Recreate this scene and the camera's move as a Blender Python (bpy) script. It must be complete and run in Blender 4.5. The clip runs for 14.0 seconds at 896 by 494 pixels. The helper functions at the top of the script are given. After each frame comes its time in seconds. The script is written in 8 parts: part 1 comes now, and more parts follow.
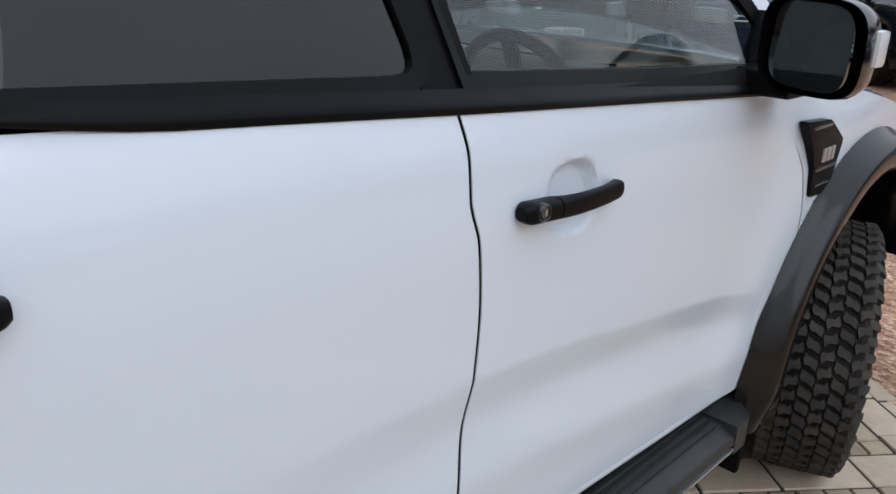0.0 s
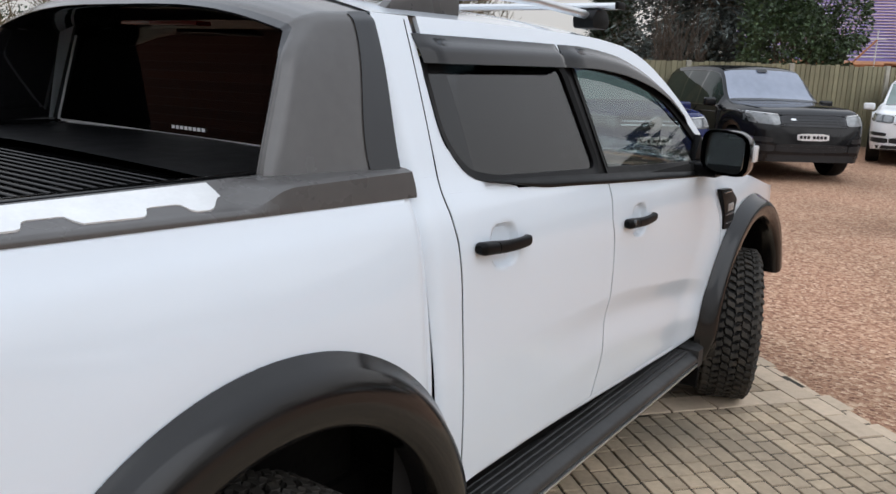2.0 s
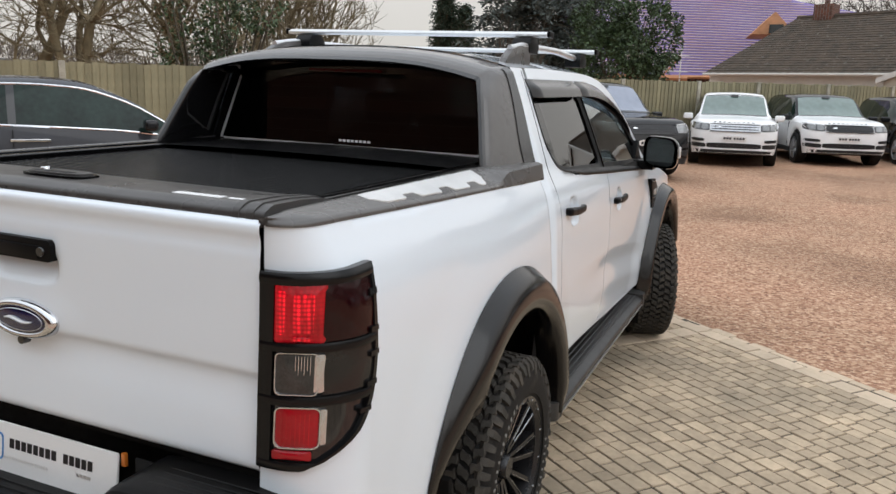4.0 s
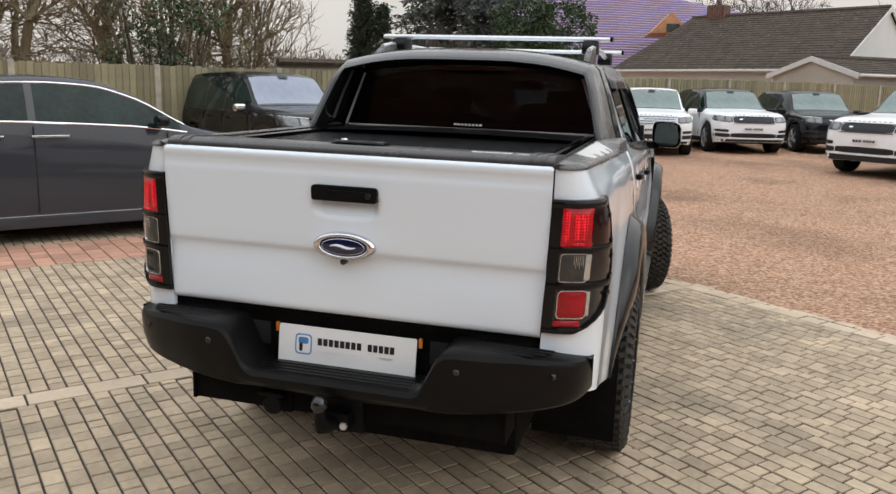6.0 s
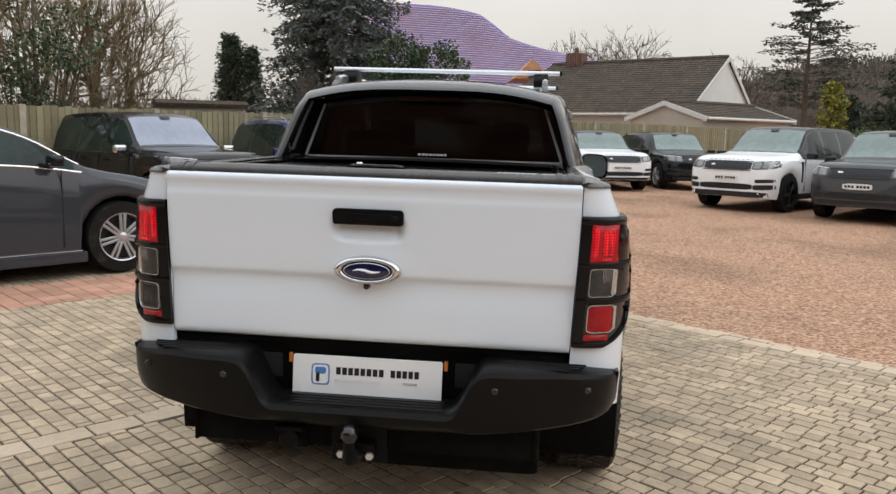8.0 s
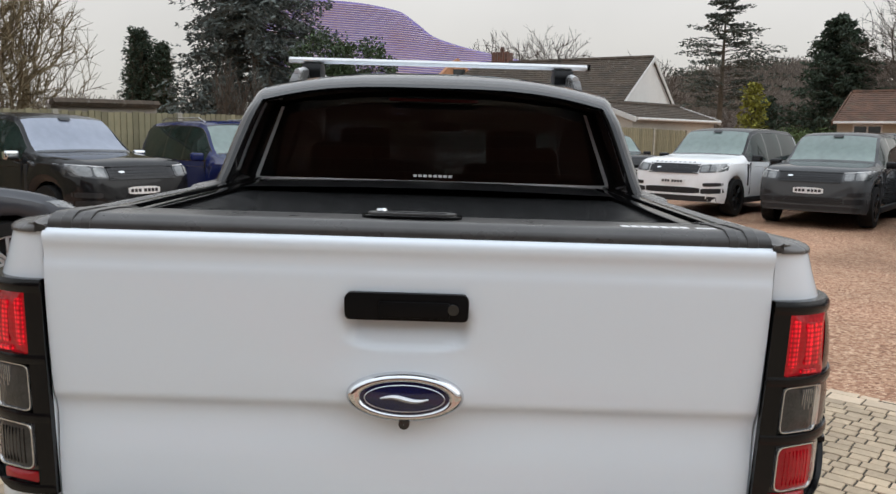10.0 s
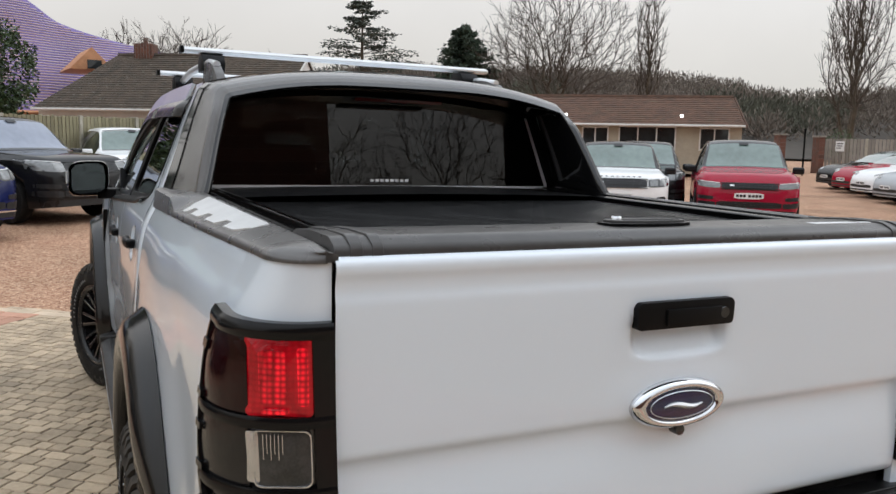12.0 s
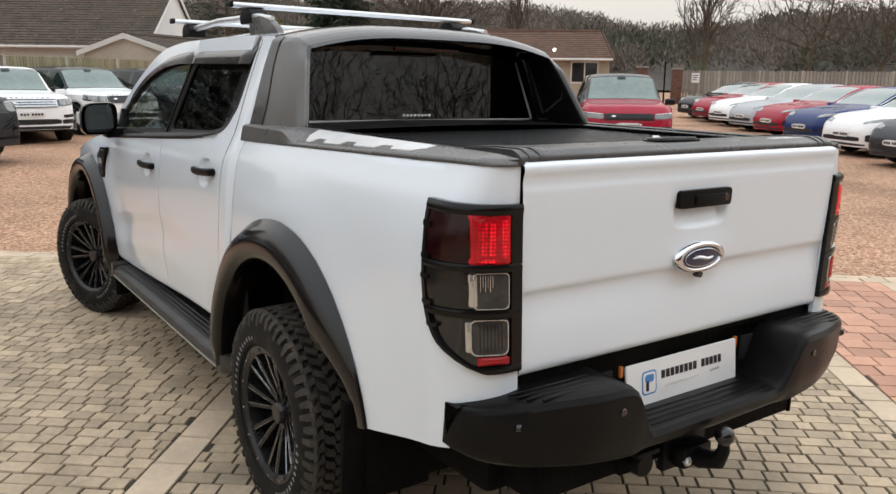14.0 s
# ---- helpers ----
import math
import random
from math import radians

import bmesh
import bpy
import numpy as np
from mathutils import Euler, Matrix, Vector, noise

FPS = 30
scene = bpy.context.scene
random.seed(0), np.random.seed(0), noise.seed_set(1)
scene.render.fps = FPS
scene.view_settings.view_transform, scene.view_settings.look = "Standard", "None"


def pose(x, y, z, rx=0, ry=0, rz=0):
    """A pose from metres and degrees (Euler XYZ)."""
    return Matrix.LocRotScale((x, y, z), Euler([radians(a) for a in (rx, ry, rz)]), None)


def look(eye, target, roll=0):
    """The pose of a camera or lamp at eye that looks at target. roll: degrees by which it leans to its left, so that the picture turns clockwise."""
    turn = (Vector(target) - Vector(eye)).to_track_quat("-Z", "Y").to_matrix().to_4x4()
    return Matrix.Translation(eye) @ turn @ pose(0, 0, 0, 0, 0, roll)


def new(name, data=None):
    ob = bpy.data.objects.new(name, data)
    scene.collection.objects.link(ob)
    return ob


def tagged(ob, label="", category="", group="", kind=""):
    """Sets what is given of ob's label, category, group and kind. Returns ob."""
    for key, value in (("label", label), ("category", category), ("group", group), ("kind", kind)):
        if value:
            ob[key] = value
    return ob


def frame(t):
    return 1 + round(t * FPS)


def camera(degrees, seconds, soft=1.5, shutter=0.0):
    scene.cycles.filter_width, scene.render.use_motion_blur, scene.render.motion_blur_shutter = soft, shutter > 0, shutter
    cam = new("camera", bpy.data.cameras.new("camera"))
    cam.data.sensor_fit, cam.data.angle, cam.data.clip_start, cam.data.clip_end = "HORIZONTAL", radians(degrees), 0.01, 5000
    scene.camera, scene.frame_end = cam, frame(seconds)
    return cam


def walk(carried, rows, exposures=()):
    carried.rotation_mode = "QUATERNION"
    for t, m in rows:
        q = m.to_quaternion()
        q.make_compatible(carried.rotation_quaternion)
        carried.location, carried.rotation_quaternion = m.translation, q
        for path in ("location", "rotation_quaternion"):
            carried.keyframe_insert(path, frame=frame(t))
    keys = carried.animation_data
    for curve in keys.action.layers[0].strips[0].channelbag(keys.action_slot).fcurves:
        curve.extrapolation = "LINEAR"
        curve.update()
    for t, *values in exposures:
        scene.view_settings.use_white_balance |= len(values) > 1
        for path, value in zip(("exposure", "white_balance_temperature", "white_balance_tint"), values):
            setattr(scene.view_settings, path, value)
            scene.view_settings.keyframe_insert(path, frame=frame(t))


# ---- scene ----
cam = camera(58.9, 14.0)
# the walk, in units of its length; the truck stands along x with its tailgate at the origin
METRES, EYE, TILT, LEAN, TURN = 8.86, 1.4835, 0.0, 0.0, -46.1
START = (1.907, -1.597)
ROWS = [
    (0.0, 0.0, 0.0, 0.0, 0.6, -19.5, -1.69),
    (0.5, -0.0185, -0.043, 0.0109, -0.99, -18.8, -1.85),
    (1.0, -0.044, -0.0869, 0.0183, -3.08, -16.72, -1.87),
    (1.5, -0.0686, -0.1323, 0.02, -5.3, -14.19, -1.94),
    (2.0, -0.104, -0.1709, 0.019, -8.12, -12.52, -1.88),
    (2.2, -0.1166, -0.1830, 0.0210, -9.42, -12.25, -2.0),
    (4.3, -0.2660, -0.2827, 0.0238, -21.75, -11.25, -1.52),
    (4.5, -0.2811, -0.2871, 0.0226, -22.51, -11.24, -1.47),
    (5.0, -0.3227, -0.2945, 0.0205, -24.26, -11.29, -1.48),
    (5.5, -0.357, -0.3111, 0.0182, -25.79, -11.3, -1.37),
    (6.0, -0.387, -0.3206, 0.0186, -27.69, -11.27, -1.26),
    (6.5, -0.416, -0.323, 0.0181, -31.12, -10.5, -1.23),
    (7.0, -0.4332, -0.3164, 0.0152, -34.59, -8.87, -1.2),
    (7.5, -0.4419, -0.3074, 0.01, -36.53, -7.93, -1.21),
    (7.7, -0.4431, -0.3018, 0.0087, -37.05, -7.92, -1.17),
    (9.8, -0.3935, -0.1742, 0.0152, -41.46, -7.98, -1.04),
    (10.0, -0.392, -0.1616, 0.0151, -43.44, -7.88, -1.01),
    (10.5, -0.4033, -0.1332, 0.0147, -49.56, -7.7, -1.07),
    (11.0, -0.428, -0.1037, 0.0173, -56.68, -7.53, -1.07),
    (11.5, -0.4411, -0.0684, 0.0135, -62.97, -7.52, -1.05),
    (12.0, -0.4613, -0.0414, 0.0147, -69.27, -7.58, -1.05),
    (12.5, -0.4882, -0.0184, 0.0176, -73.61, -8.74, -0.98),
    (13.0, -0.5159, -0.0071, 0.0171, -75.53, -10.77, -0.79),
    (13.5, -0.5406, 0.0009, 0.0192, -77.01, -11.81, -0.65),
    (14.0, -0.562, 0.0042, 0.0172, -78.75, -12.06, -0.52),
]
EXPOSURES = [(0.0, -0.22, 5560, 10), (1.5, -0.18, 5750, 10), (2.2, -0.12, 5900, 10), (4.5, -0.02, 6100, 9), (7.5, 0.0, 6200, 9), (10.5, -0.08, 5980, 8), (12.5, -0.03, 6050, 9), (13.1, 0.08, 6120, 9), (14.0, 0.12, 6250, 9)]
walk(cam, [(t, pose(*START, EYE, TILT, LEAN, TURN) @ pose(METRES * x, METRES * y, METRES * z, 90 + pitch, roll, yaw)) for t, x, y, z, yaw, pitch, roll in ROWS], EXPOSURES)

# ---- world and light: a dull, overcast winter day ----
world = bpy.data.worlds.new("overcast_sky")
scene.world = world
world.use_nodes = True
wn, wl = world.node_tree.nodes, world.node_tree.links
wn.clear()
sky = wn.new("ShaderNodeTexSky")
sky.sky_type, sky.sun_disc = "NISHITA", False
sky.sun_elevation, sky.sun_rotation = radians(35), radians(190)
sky.air_density, sky.dust_density, sky.ozone_density = 1.0, 1.0, 1.0
# the cloud deck: the sky's own colour, mostly greyed and evened out
hsv = wn.new("ShaderNodeHueSaturation")
hsv.inputs["Saturation"].default_value = 0.55
deck = wn.new("ShaderNodeMix")
deck.data_type = "RGBA"
deck.inputs[0].default_value = 0.84
cloud = wn.new("ShaderNodeTexNoise")
cloud.inputs["Scale"].default_value, cloud.inputs["Detail"].default_value = 2.2, 5
cramp = wn.new("ShaderNodeValToRGB")
cramp.color_ramp.elements[0].position, cramp.color_ramp.elements[0].color = 0.30, (5.9, 5.72, 5.45, 1)
cramp.color_ramp.elements[1].position, cramp.color_ramp.elements[1].color = 0.72, (7.4, 7.2, 6.9, 1)
wtc = wn.new("ShaderNodeTexCoord")
wl.new(wtc.outputs["Generated"], cloud.inputs["Vector"])
wl.new(cloud.outputs["Fac"], cramp.inputs["Fac"])
wl.new(hsv.outputs["Color"], deck.inputs[6])
# an overcast sky is about three times as bright overhead as at the horizon
sep = wn.new("ShaderNodeSeparateXYZ")
lift = wn.new("ShaderNodeMapRange")
lift.inputs["To Min"].default_value, lift.inputs["To Max"].default_value = 1.0, 3.0
grade = wn.new("ShaderNodeVectorMath")
grade.operation = "SCALE"
wl.new(wtc.outputs["Generated"], sep.inputs["Vector"])
wl.new(sep.outputs["Z"], lift.inputs["Value"])
# warm grey at the horizon, cooler overhead
hue = wn.new("ShaderNodeMix")
hue.data_type = "RGBA"
hue.inputs[6].default_value, hue.inputs[7].default_value = (1.07, 1.0, 0.92, 1), (0.965, 1.0, 1.055, 1)
hmul = wn.new("ShaderNodeVectorMath")
hmul.operation = "MULTIPLY"
hrange = wn.new("ShaderNodeMapRange")
hrange.inputs["From Min"].default_value, hrange.inputs["From Max"].default_value = 0.12, 0.6
wl.new(sep.outputs["Z"], hrange.inputs["Value"])
wl.new(hrange.outputs[0], hue.inputs[0])
wl.new(cramp.outputs["Color"], hmul.inputs[0])
wl.new(hue.outputs[2], hmul.inputs[1])
wl.new(hmul.outputs["Vector"], grade.inputs[0])
wl.new(lift.outputs[0], grade.inputs["Scale"])
wl.new(grade.outputs["Vector"], deck.inputs[7])
back = wn.new("ShaderNodeBackground")
back.inputs["Strength"].default_value = 0.10
wout = wn.new("ShaderNodeOutputWorld")
wl.new(sky.outputs["Color"], hsv.inputs["Color"])
wl.new(deck.outputs[2], back.inputs["Color"])
wl.new(back.outputs["Background"], wout.inputs["Surface"])
sun = new("sun", bpy.data.lights.new("sun", "SUN"))
sun.data.energy, sun.data.angle, sun.data.color = 0.5, radians(50), (1.0, 0.96, 0.9)
# the sun's compass place follows the sky's sun_rotation
sun_az = radians(90 - 190)
sun.matrix_world = look((math.cos(sun_az) * 40, math.sin(sun_az) * 40, 28), (0, 0, 0))

# ---- materials ----
def nodes_of(name):
    m = bpy.data.materials.new(name)
    m.use_nodes = True
    return m, m.node_tree.nodes, m.node_tree.links, m.node_tree.nodes["Principled BSDF"]


def rgba(c):
    return (c[0], c[1], c[2], 1.0)


def mat(name, color, rough=0.5, metal=0.0, coat=0.0, vary=0.0, vscale=6.0, bump=0.0, bscale=80.0, second=None, random_amt=0.0, island=False, trans=0.0, ior=1.45, spec=0.5, rvary=0.0, emit=0.0, alpha=1.0, dirt=None, detail=5.0):
    """A node material: base colour with two scales of noise, per-object or per-island variation, rough variation and bump."""
    m, n, l, b = nodes_of(name)
    b.inputs["Base Color"].default_value = rgba(color)
    b.inputs["Roughness"].default_value = rough
    b.inputs["Metallic"].default_value = metal
    b.inputs["Coat Weight"].default_value = coat
    b.inputs["Coat Roughness"].default_value = 0.04
    b.inputs["Transmission Weight"].default_value = trans
    b.inputs["IOR"].default_value = ior
    b.inputs["Specular IOR Level"].default_value = spec
    b.inputs["Alpha"].default_value = alpha
    tc = n.new("ShaderNodeTexCoord")
    link = None
    if emit:
        b.inputs["Emission Color"].default_value = rgba(color)
        b.inputs["Emission Strength"].default_value = emit
    if vary or second or random_amt:
        big = n.new("ShaderNodeTexNoise")
        big.inputs["Scale"].default_value, big.inputs["Detail"].default_value = vscale, detail
        l.new(tc.outputs["Object"], big.inputs["Vector"])
        small = n.new("ShaderNodeTexNoise")
        small.inputs["Scale"].default_value, small.inputs["Detail"].default_value = vscale * 9, 3
        l.new(tc.outputs["Object"], small.inputs["Vector"])
        mix = n.new("ShaderNodeMix")
        mix.data_type = "RGBA"
        dark = second or tuple(x * (1 - vary) for x in color)
        lite = color if second else tuple(min(1, x * (1 + vary)) for x in color)
        mix.inputs[6].default_value, mix.inputs[7].default_value = rgba(dark), rgba(lite)
        add = n.new("ShaderNodeMath")
        add.operation = "MULTIPLY_ADD"
        l.new(small.outputs["Fac"], add.inputs[0])
        add.inputs[1].default_value = 0.5
        l.new(big.outputs["Fac"], add.inputs[2])
        ramp = n.new("ShaderNodeMapRange")
        ramp.inputs["From Min"].default_value, ramp.inputs["From Max"].default_value = 0.5, 1.0
        l.new(add.outputs[0], ramp.inputs["Value"])
        l.new(ramp.outputs[0], mix.inputs[0])
        link = mix.outputs[2]
        if random_amt:
            if island:
                r = n.new("ShaderNodeNewGeometry").outputs["Random Per Island"]
            else:
                r = n.new("ShaderNodeObjectInfo").outputs["Random"]
            h = n.new("ShaderNodeHueSaturation")
            mr = n.new("ShaderNodeMapRange")
            mr.inputs["To Min"].default_value, mr.inputs["To Max"].default_value = 1 - random_amt, 1 + random_amt
            l.new(r, mr.inputs["Value"])
            l.new(mr.outputs[0], h.inputs["Value"])
            l.new(link, h.inputs["Color"])
            link = h.outputs["Color"]
    if dirt:
        # stains with a shape of their own
        st = n.new("ShaderNodeTexNoise")
        st.inputs["Scale"].default_value, st.inputs["Detail"].default_value = dirt[1], 8
        l.new(tc.outputs["Object"], st.inputs["Vector"])
        mr2 = n.new("ShaderNodeMapRange")
        mr2.inputs["From Min"].default_value, mr2.inputs["From Max"].default_value = dirt[2], dirt[2] + 0.16
        mr2.inputs["To Max"].default_value = 0.75
        l.new(st.outputs["Fac"], mr2.inputs["Value"])
        mx = n.new("ShaderNodeMix")
        mx.data_type = "RGBA"
        l.new(mr2.outputs[0], mx.inputs[0])
        if link:
            l.new(link, mx.inputs[6])
        else:
            mx.inputs[6].default_value = rgba(color)
        mx.inputs[7].default_value = rgba(dirt[0])
        link = mx.outputs[2]
    if link:
        l.new(link, b.inputs["Base Color"])
    if rvary:
        rn = n.new("ShaderNodeTexNoise")
        rn.inputs["Scale"].default_value, rn.inputs["Detail"].default_value = vscale * 2.3, 6
        l.new(tc.outputs["Object"], rn.inputs["Vector"])
        mr = n.new("ShaderNodeMapRange")
        mr.inputs["To Min"].default_value, mr.inputs["To Max"].default_value = max(0, rough - rvary), rough + rvary
        l.new(rn.outputs["Fac"], mr.inputs["Value"])
        l.new(mr.outputs[0], b.inputs["Roughness"])
    if bump:
        bn = n.new("ShaderNodeTexNoise")
        bn.inputs["Scale"].default_value, bn.inputs["Detail"].default_value = bscale, 6
        l.new(tc.outputs["Object"], bn.inputs["Vector"])
        bp = n.new("ShaderNodeBump")
        bp.inputs["Strength"].default_value, bp.inputs["Distance"].default_value = bump, 0.5 / bscale
        l.new(bn.outputs["Fac"], bp.inputs["Height"])
        l.new(bp.outputs["Normal"], b.inputs["Normal"])
    return m


WHITE = mat("white_paint", (0.735, 0.79, 0.845), 0.30, coat=1.0, spec=0.2)
SILVER = mat("brushed_silver", (0.72, 0.73, 0.74), 0.32, metal=0.85, vary=0.06, vscale=14, bump=0.05, bscale=300)
CHROME = mat("chrome", (0.68, 0.69, 0.71), 0.035, metal=1.0, rvary=0.03)
ARCH = mat("dark_satin_flare", (0.0075, 0.0066, 0.006), 0.15, vary=0.2, vscale=5, rvary=0.07, bump=0.02, bscale=160, spec=0.5, dirt=((0.020, 0.017, 0.015), 3.2, 0.60))
GRAPH = mat("graphite_trim", (0.088, 0.083, 0.079), 0.25, coat=0.4, vary=0.10, vscale=4, rvary=0.07, bump=0.04, bscale=400, metal=0.25)
CAPM = mat("dark_graphite_trim", (0.105, 0.100, 0.096), 0.28, vary=0.12, vscale=4, rvary=0.07, bump=0.05, bscale=400, metal=0.2)
BARM = mat("cover_end_bar", (0.046, 0.043, 0.041), 0.30, spec=0.5, vary=0.25, vscale=5, rvary=0.1, bump=0.06, bscale=300)
STEPM = mat("worn_step_plastic", (0.030, 0.029, 0.028), 0.42, spec=0.45, vary=0.3, vscale=7, rvary=0.08, bump=0.15, bscale=300, dirt=((0.07, 0.062, 0.052), 6.0, 0.60))
PLAST = mat("black_plastic", (0.005, 0.005, 0.0053), 0.38, spec=0.13, vary=0.2, vscale=7, rvary=0.08, bump=0.15, bscale=500)
BUMPM = mat("bumper_plastic", (0.006, 0.0058, 0.0058), 0.34, spec=0.17, vary=0.18, vscale=4, rvary=0.08, bump=0.2, bscale=450, dirt=((0.012, 0.011, 0.010), 5.0, 0.62))
GUARD = mat("guard_plastic", (0.005, 0.005, 0.0053), 0.17, spec=0.3, vary=0.2, vscale=9, rvary=0.06, bump=0.05, bscale=300)
GLOSSB = mat("gloss_black", (0.008, 0.008, 0.009), 0.06, coat=0.5, rvary=0.02)
COVER = mat("roller_cover", (0.0030, 0.0030, 0.0032), 0.08, spec=0.10, rvary=0.04, vary=0.3, vscale=9, bump=0.05, bscale=260)
RUBBER = mat("tyre_rubber", (0.009, 0.0086, 0.0083), 0.7, spec=0.25, vary=0.25, vscale=12, bump=0.25, bscale=130, dirt=((0.05, 0.043, 0.035), 9.0, 0.58))
TREADM = mat("tyre_tread", (0.050, 0.046, 0.040), 0.75, spec=0.2, vary=0.35, vscale=25, bump=0.25, bscale=130, dirt=((0.085, 0.072, 0.058), 14.0, 0.52))
RIMB = mat("rim_black", (0.012, 0.012, 0.013), 0.25, rvary=0.06, vary=0.15, vscale=12)
MACH = mat("machined_alloy", (0.46, 0.47, 0.48), 0.25, metal=1.0, rvary=0.05)
# near-black: the shade inside gaps and recesses is put into this colour
SEAMM = mat("gap_shade", (0.006, 0.006, 0.006), 0.9)
TINT_B = mat("dark_rear_glass", (0.014, 0.015, 0.015), 0.0, trans=1.0, ior=1.47)
TINT = mat("tinted_glass", (0.024, 0.026, 0.026), 0.0, trans=1.0, ior=1.58)
CAR_GLASS = mat("car_glass", (0.80, 0.86, 0.84), 0.0, trans=1.0, ior=1.45)
QUARTER = mat("dark_quarter_glass", (0.016, 0.017, 0.018), 0.04, spec=0.5, vary=0.2, vscale=3)
DOOR_GLASS = mat("door_glass", (0.48, 0.53, 0.52), 0.0, trans=1.0, ior=1.5)
MIRROR = mat("mirror_glass", (0.27, 0.30, 0.30), 0.02, metal=1.0)
LENS_IN = mat("lamp_inner_glass", (0.050, 0.049, 0.047), 0.10, metal=0.25, coat=0.1, vary=0.3, vscale=26, bump=0.3, bscale=110)
LENS_R = mat("red_lens", (0.30, 0.002, 0.008), 0.12, coat=0.2, vary=0.12, vscale=30, bump=0.12, bscale=90)
SMOKE_R = mat("smoked_red_lens", (0.014, 0.0007, 0.0015), 0.08, coat=0.1, spec=0.35, vary=0.2, vscale=30, bump=0.12, bscale=90)
SIDEP = mat("sidewall_print", (0.22, 0.215, 0.205), 0.7, vary=0.3, vscale=30)
LENS_DIM = mat("unlit_brake_lens", (0.07, 0.002, 0.003), 0.15)
LENS_GLOW = mat("glowing_red_lens", (0.15, 0.001, 0.003), 0.1, coat=0.1, emit=0.20, vary=0.35, vscale=20, bump=0.25, bscale=60)
LENS_LIT = mat("lit_red_lens", (0.20, 0.001, 0.004), 0.1, coat=0.1, emit=0.42, vary=0.3, vscale=24, bump=0.2, bscale=90)
LENS_C = mat("smoked_clear_lens", (0.012, 0.0115, 0.011), 0.08, coat=0.1, metal=0.0, vary=0.25, vscale=22, bump=0.2, bscale=120)
LENS_REFL = mat("lamp_reflector", (0.60, 0.60, 0.59), 0.18, metal=0.8, vary=0.1, vscale=40, bump=0.3, bscale=160)
HEADL = mat("headlamp_lens", (0.20, 0.205, 0.205), 0.10, metal=0.4, coat=0.7, vary=0.3, vscale=18)
PLATEW = mat("plate_white", (0.78, 0.78, 0.77), 0.35, vary=0.02, vscale=8)
PLATEY = mat("plate_text", (0.01, 0.01, 0.012), 0.5)
BLUE = mat("badge_blue", (0.005, 0.008, 0.05), 0.12, coat=0.8)
LOGO_BLUE = mat("logo_blue", (0.07, 0.22, 0.5), 0.4)
PALE = mat("pale_rim", (0.55, 0.55, 0.55), 0.35, vary=0.06, vscale=9, metal=0.2)
INSERT = mat("satin_silver_insert", (0.74, 0.74, 0.73), 0.33, metal=0.35, vary=0.07, vscale=12, bump=0.04, bscale=300)
UNDER = mat("underbody", (0.006, 0.0055, 0.005), 0.9, spec=0.1, vary=0.4, vscale=6, bump=0.3, bscale=40)
LEATHER = mat("dark_leather", (0.013, 0.0128, 0.0125), 0.5, vary=0.2, vscale=10, bump=0.2, bscale=220)
ORANGE = mat("orange_reflection", (0.55, 0.16, 0.02), 0.12, coat=0.5)
FROST = mat("indicator_lens", (0.7, 0.7, 0.7), 0.15, coat=0.5)
PRINT = mat("white_print", (0.82, 0.82, 0.82), 0.5)


def paint(name, c, rough=0.25):
    return mat(name, c, rough, coat=0.7, spec=0.0, vary=0.05, vscale=3)


P_BLACK = paint("black_paint", (0.010, 0.010, 0.011))
P_GREY = paint("dark_grey_paint", (0.045, 0.047, 0.055))
P_GRAPH = paint("graphite_paint_and_sheen", (0.06, 0.062, 0.064))
P_NAVY = paint("navy_paint", (0.012, 0.018, 0.085))
P_RED = paint("red_paint", (0.33, 0.011, 0.034))
P_WHITE = paint("parked_white_paint", (0.85, 0.85, 0.85))
P_SILVER = paint("parked_silver_paint", (0.42, 0.44, 0.46))
P_BLUE = paint("parked_blue_paint", (0.014, 0.032, 0.13))

# ground and buildings
PAVER = mat("concrete_paver", (0.545, 0.425, 0.292), 0.85, second=(0.35, 0.276, 0.190), vscale=3.6, random_amt=0.18, dirt=((0.22, 0.185, 0.135), 0.75, 0.53), bump=0.5, bscale=90, rvary=0.1)
PAVER_I = mat("concrete_paver_field", (0.545, 0.425, 0.292), 0.85, second=(0.35, 0.276, 0.190), vscale=3.6, random_amt=0.18, dirt=((0.22, 0.185, 0.135), 0.75, 0.53), island=True, bump=0.5, bscale=90, rvary=0.1)
CREAM_I = mat("cream_slab_field", (0.64, 0.505, 0.365), 0.85, second=(0.47, 0.375, 0.27), vscale=3, random_amt=0.12, island=True, bump=0.4, bscale=80)
REDP_I = mat("red_paver", (0.56, 0.305, 0.205), 0.85, second=(0.43, 0.245, 0.17), vscale=2, random_amt=0.18, island=True, bump=0.4, bscale=80)
JOINT = mat("joint_sand", (0.050, 0.041, 0.030), 0.95, vary=0.3, vscale=8, bump=0.4, bscale=60)

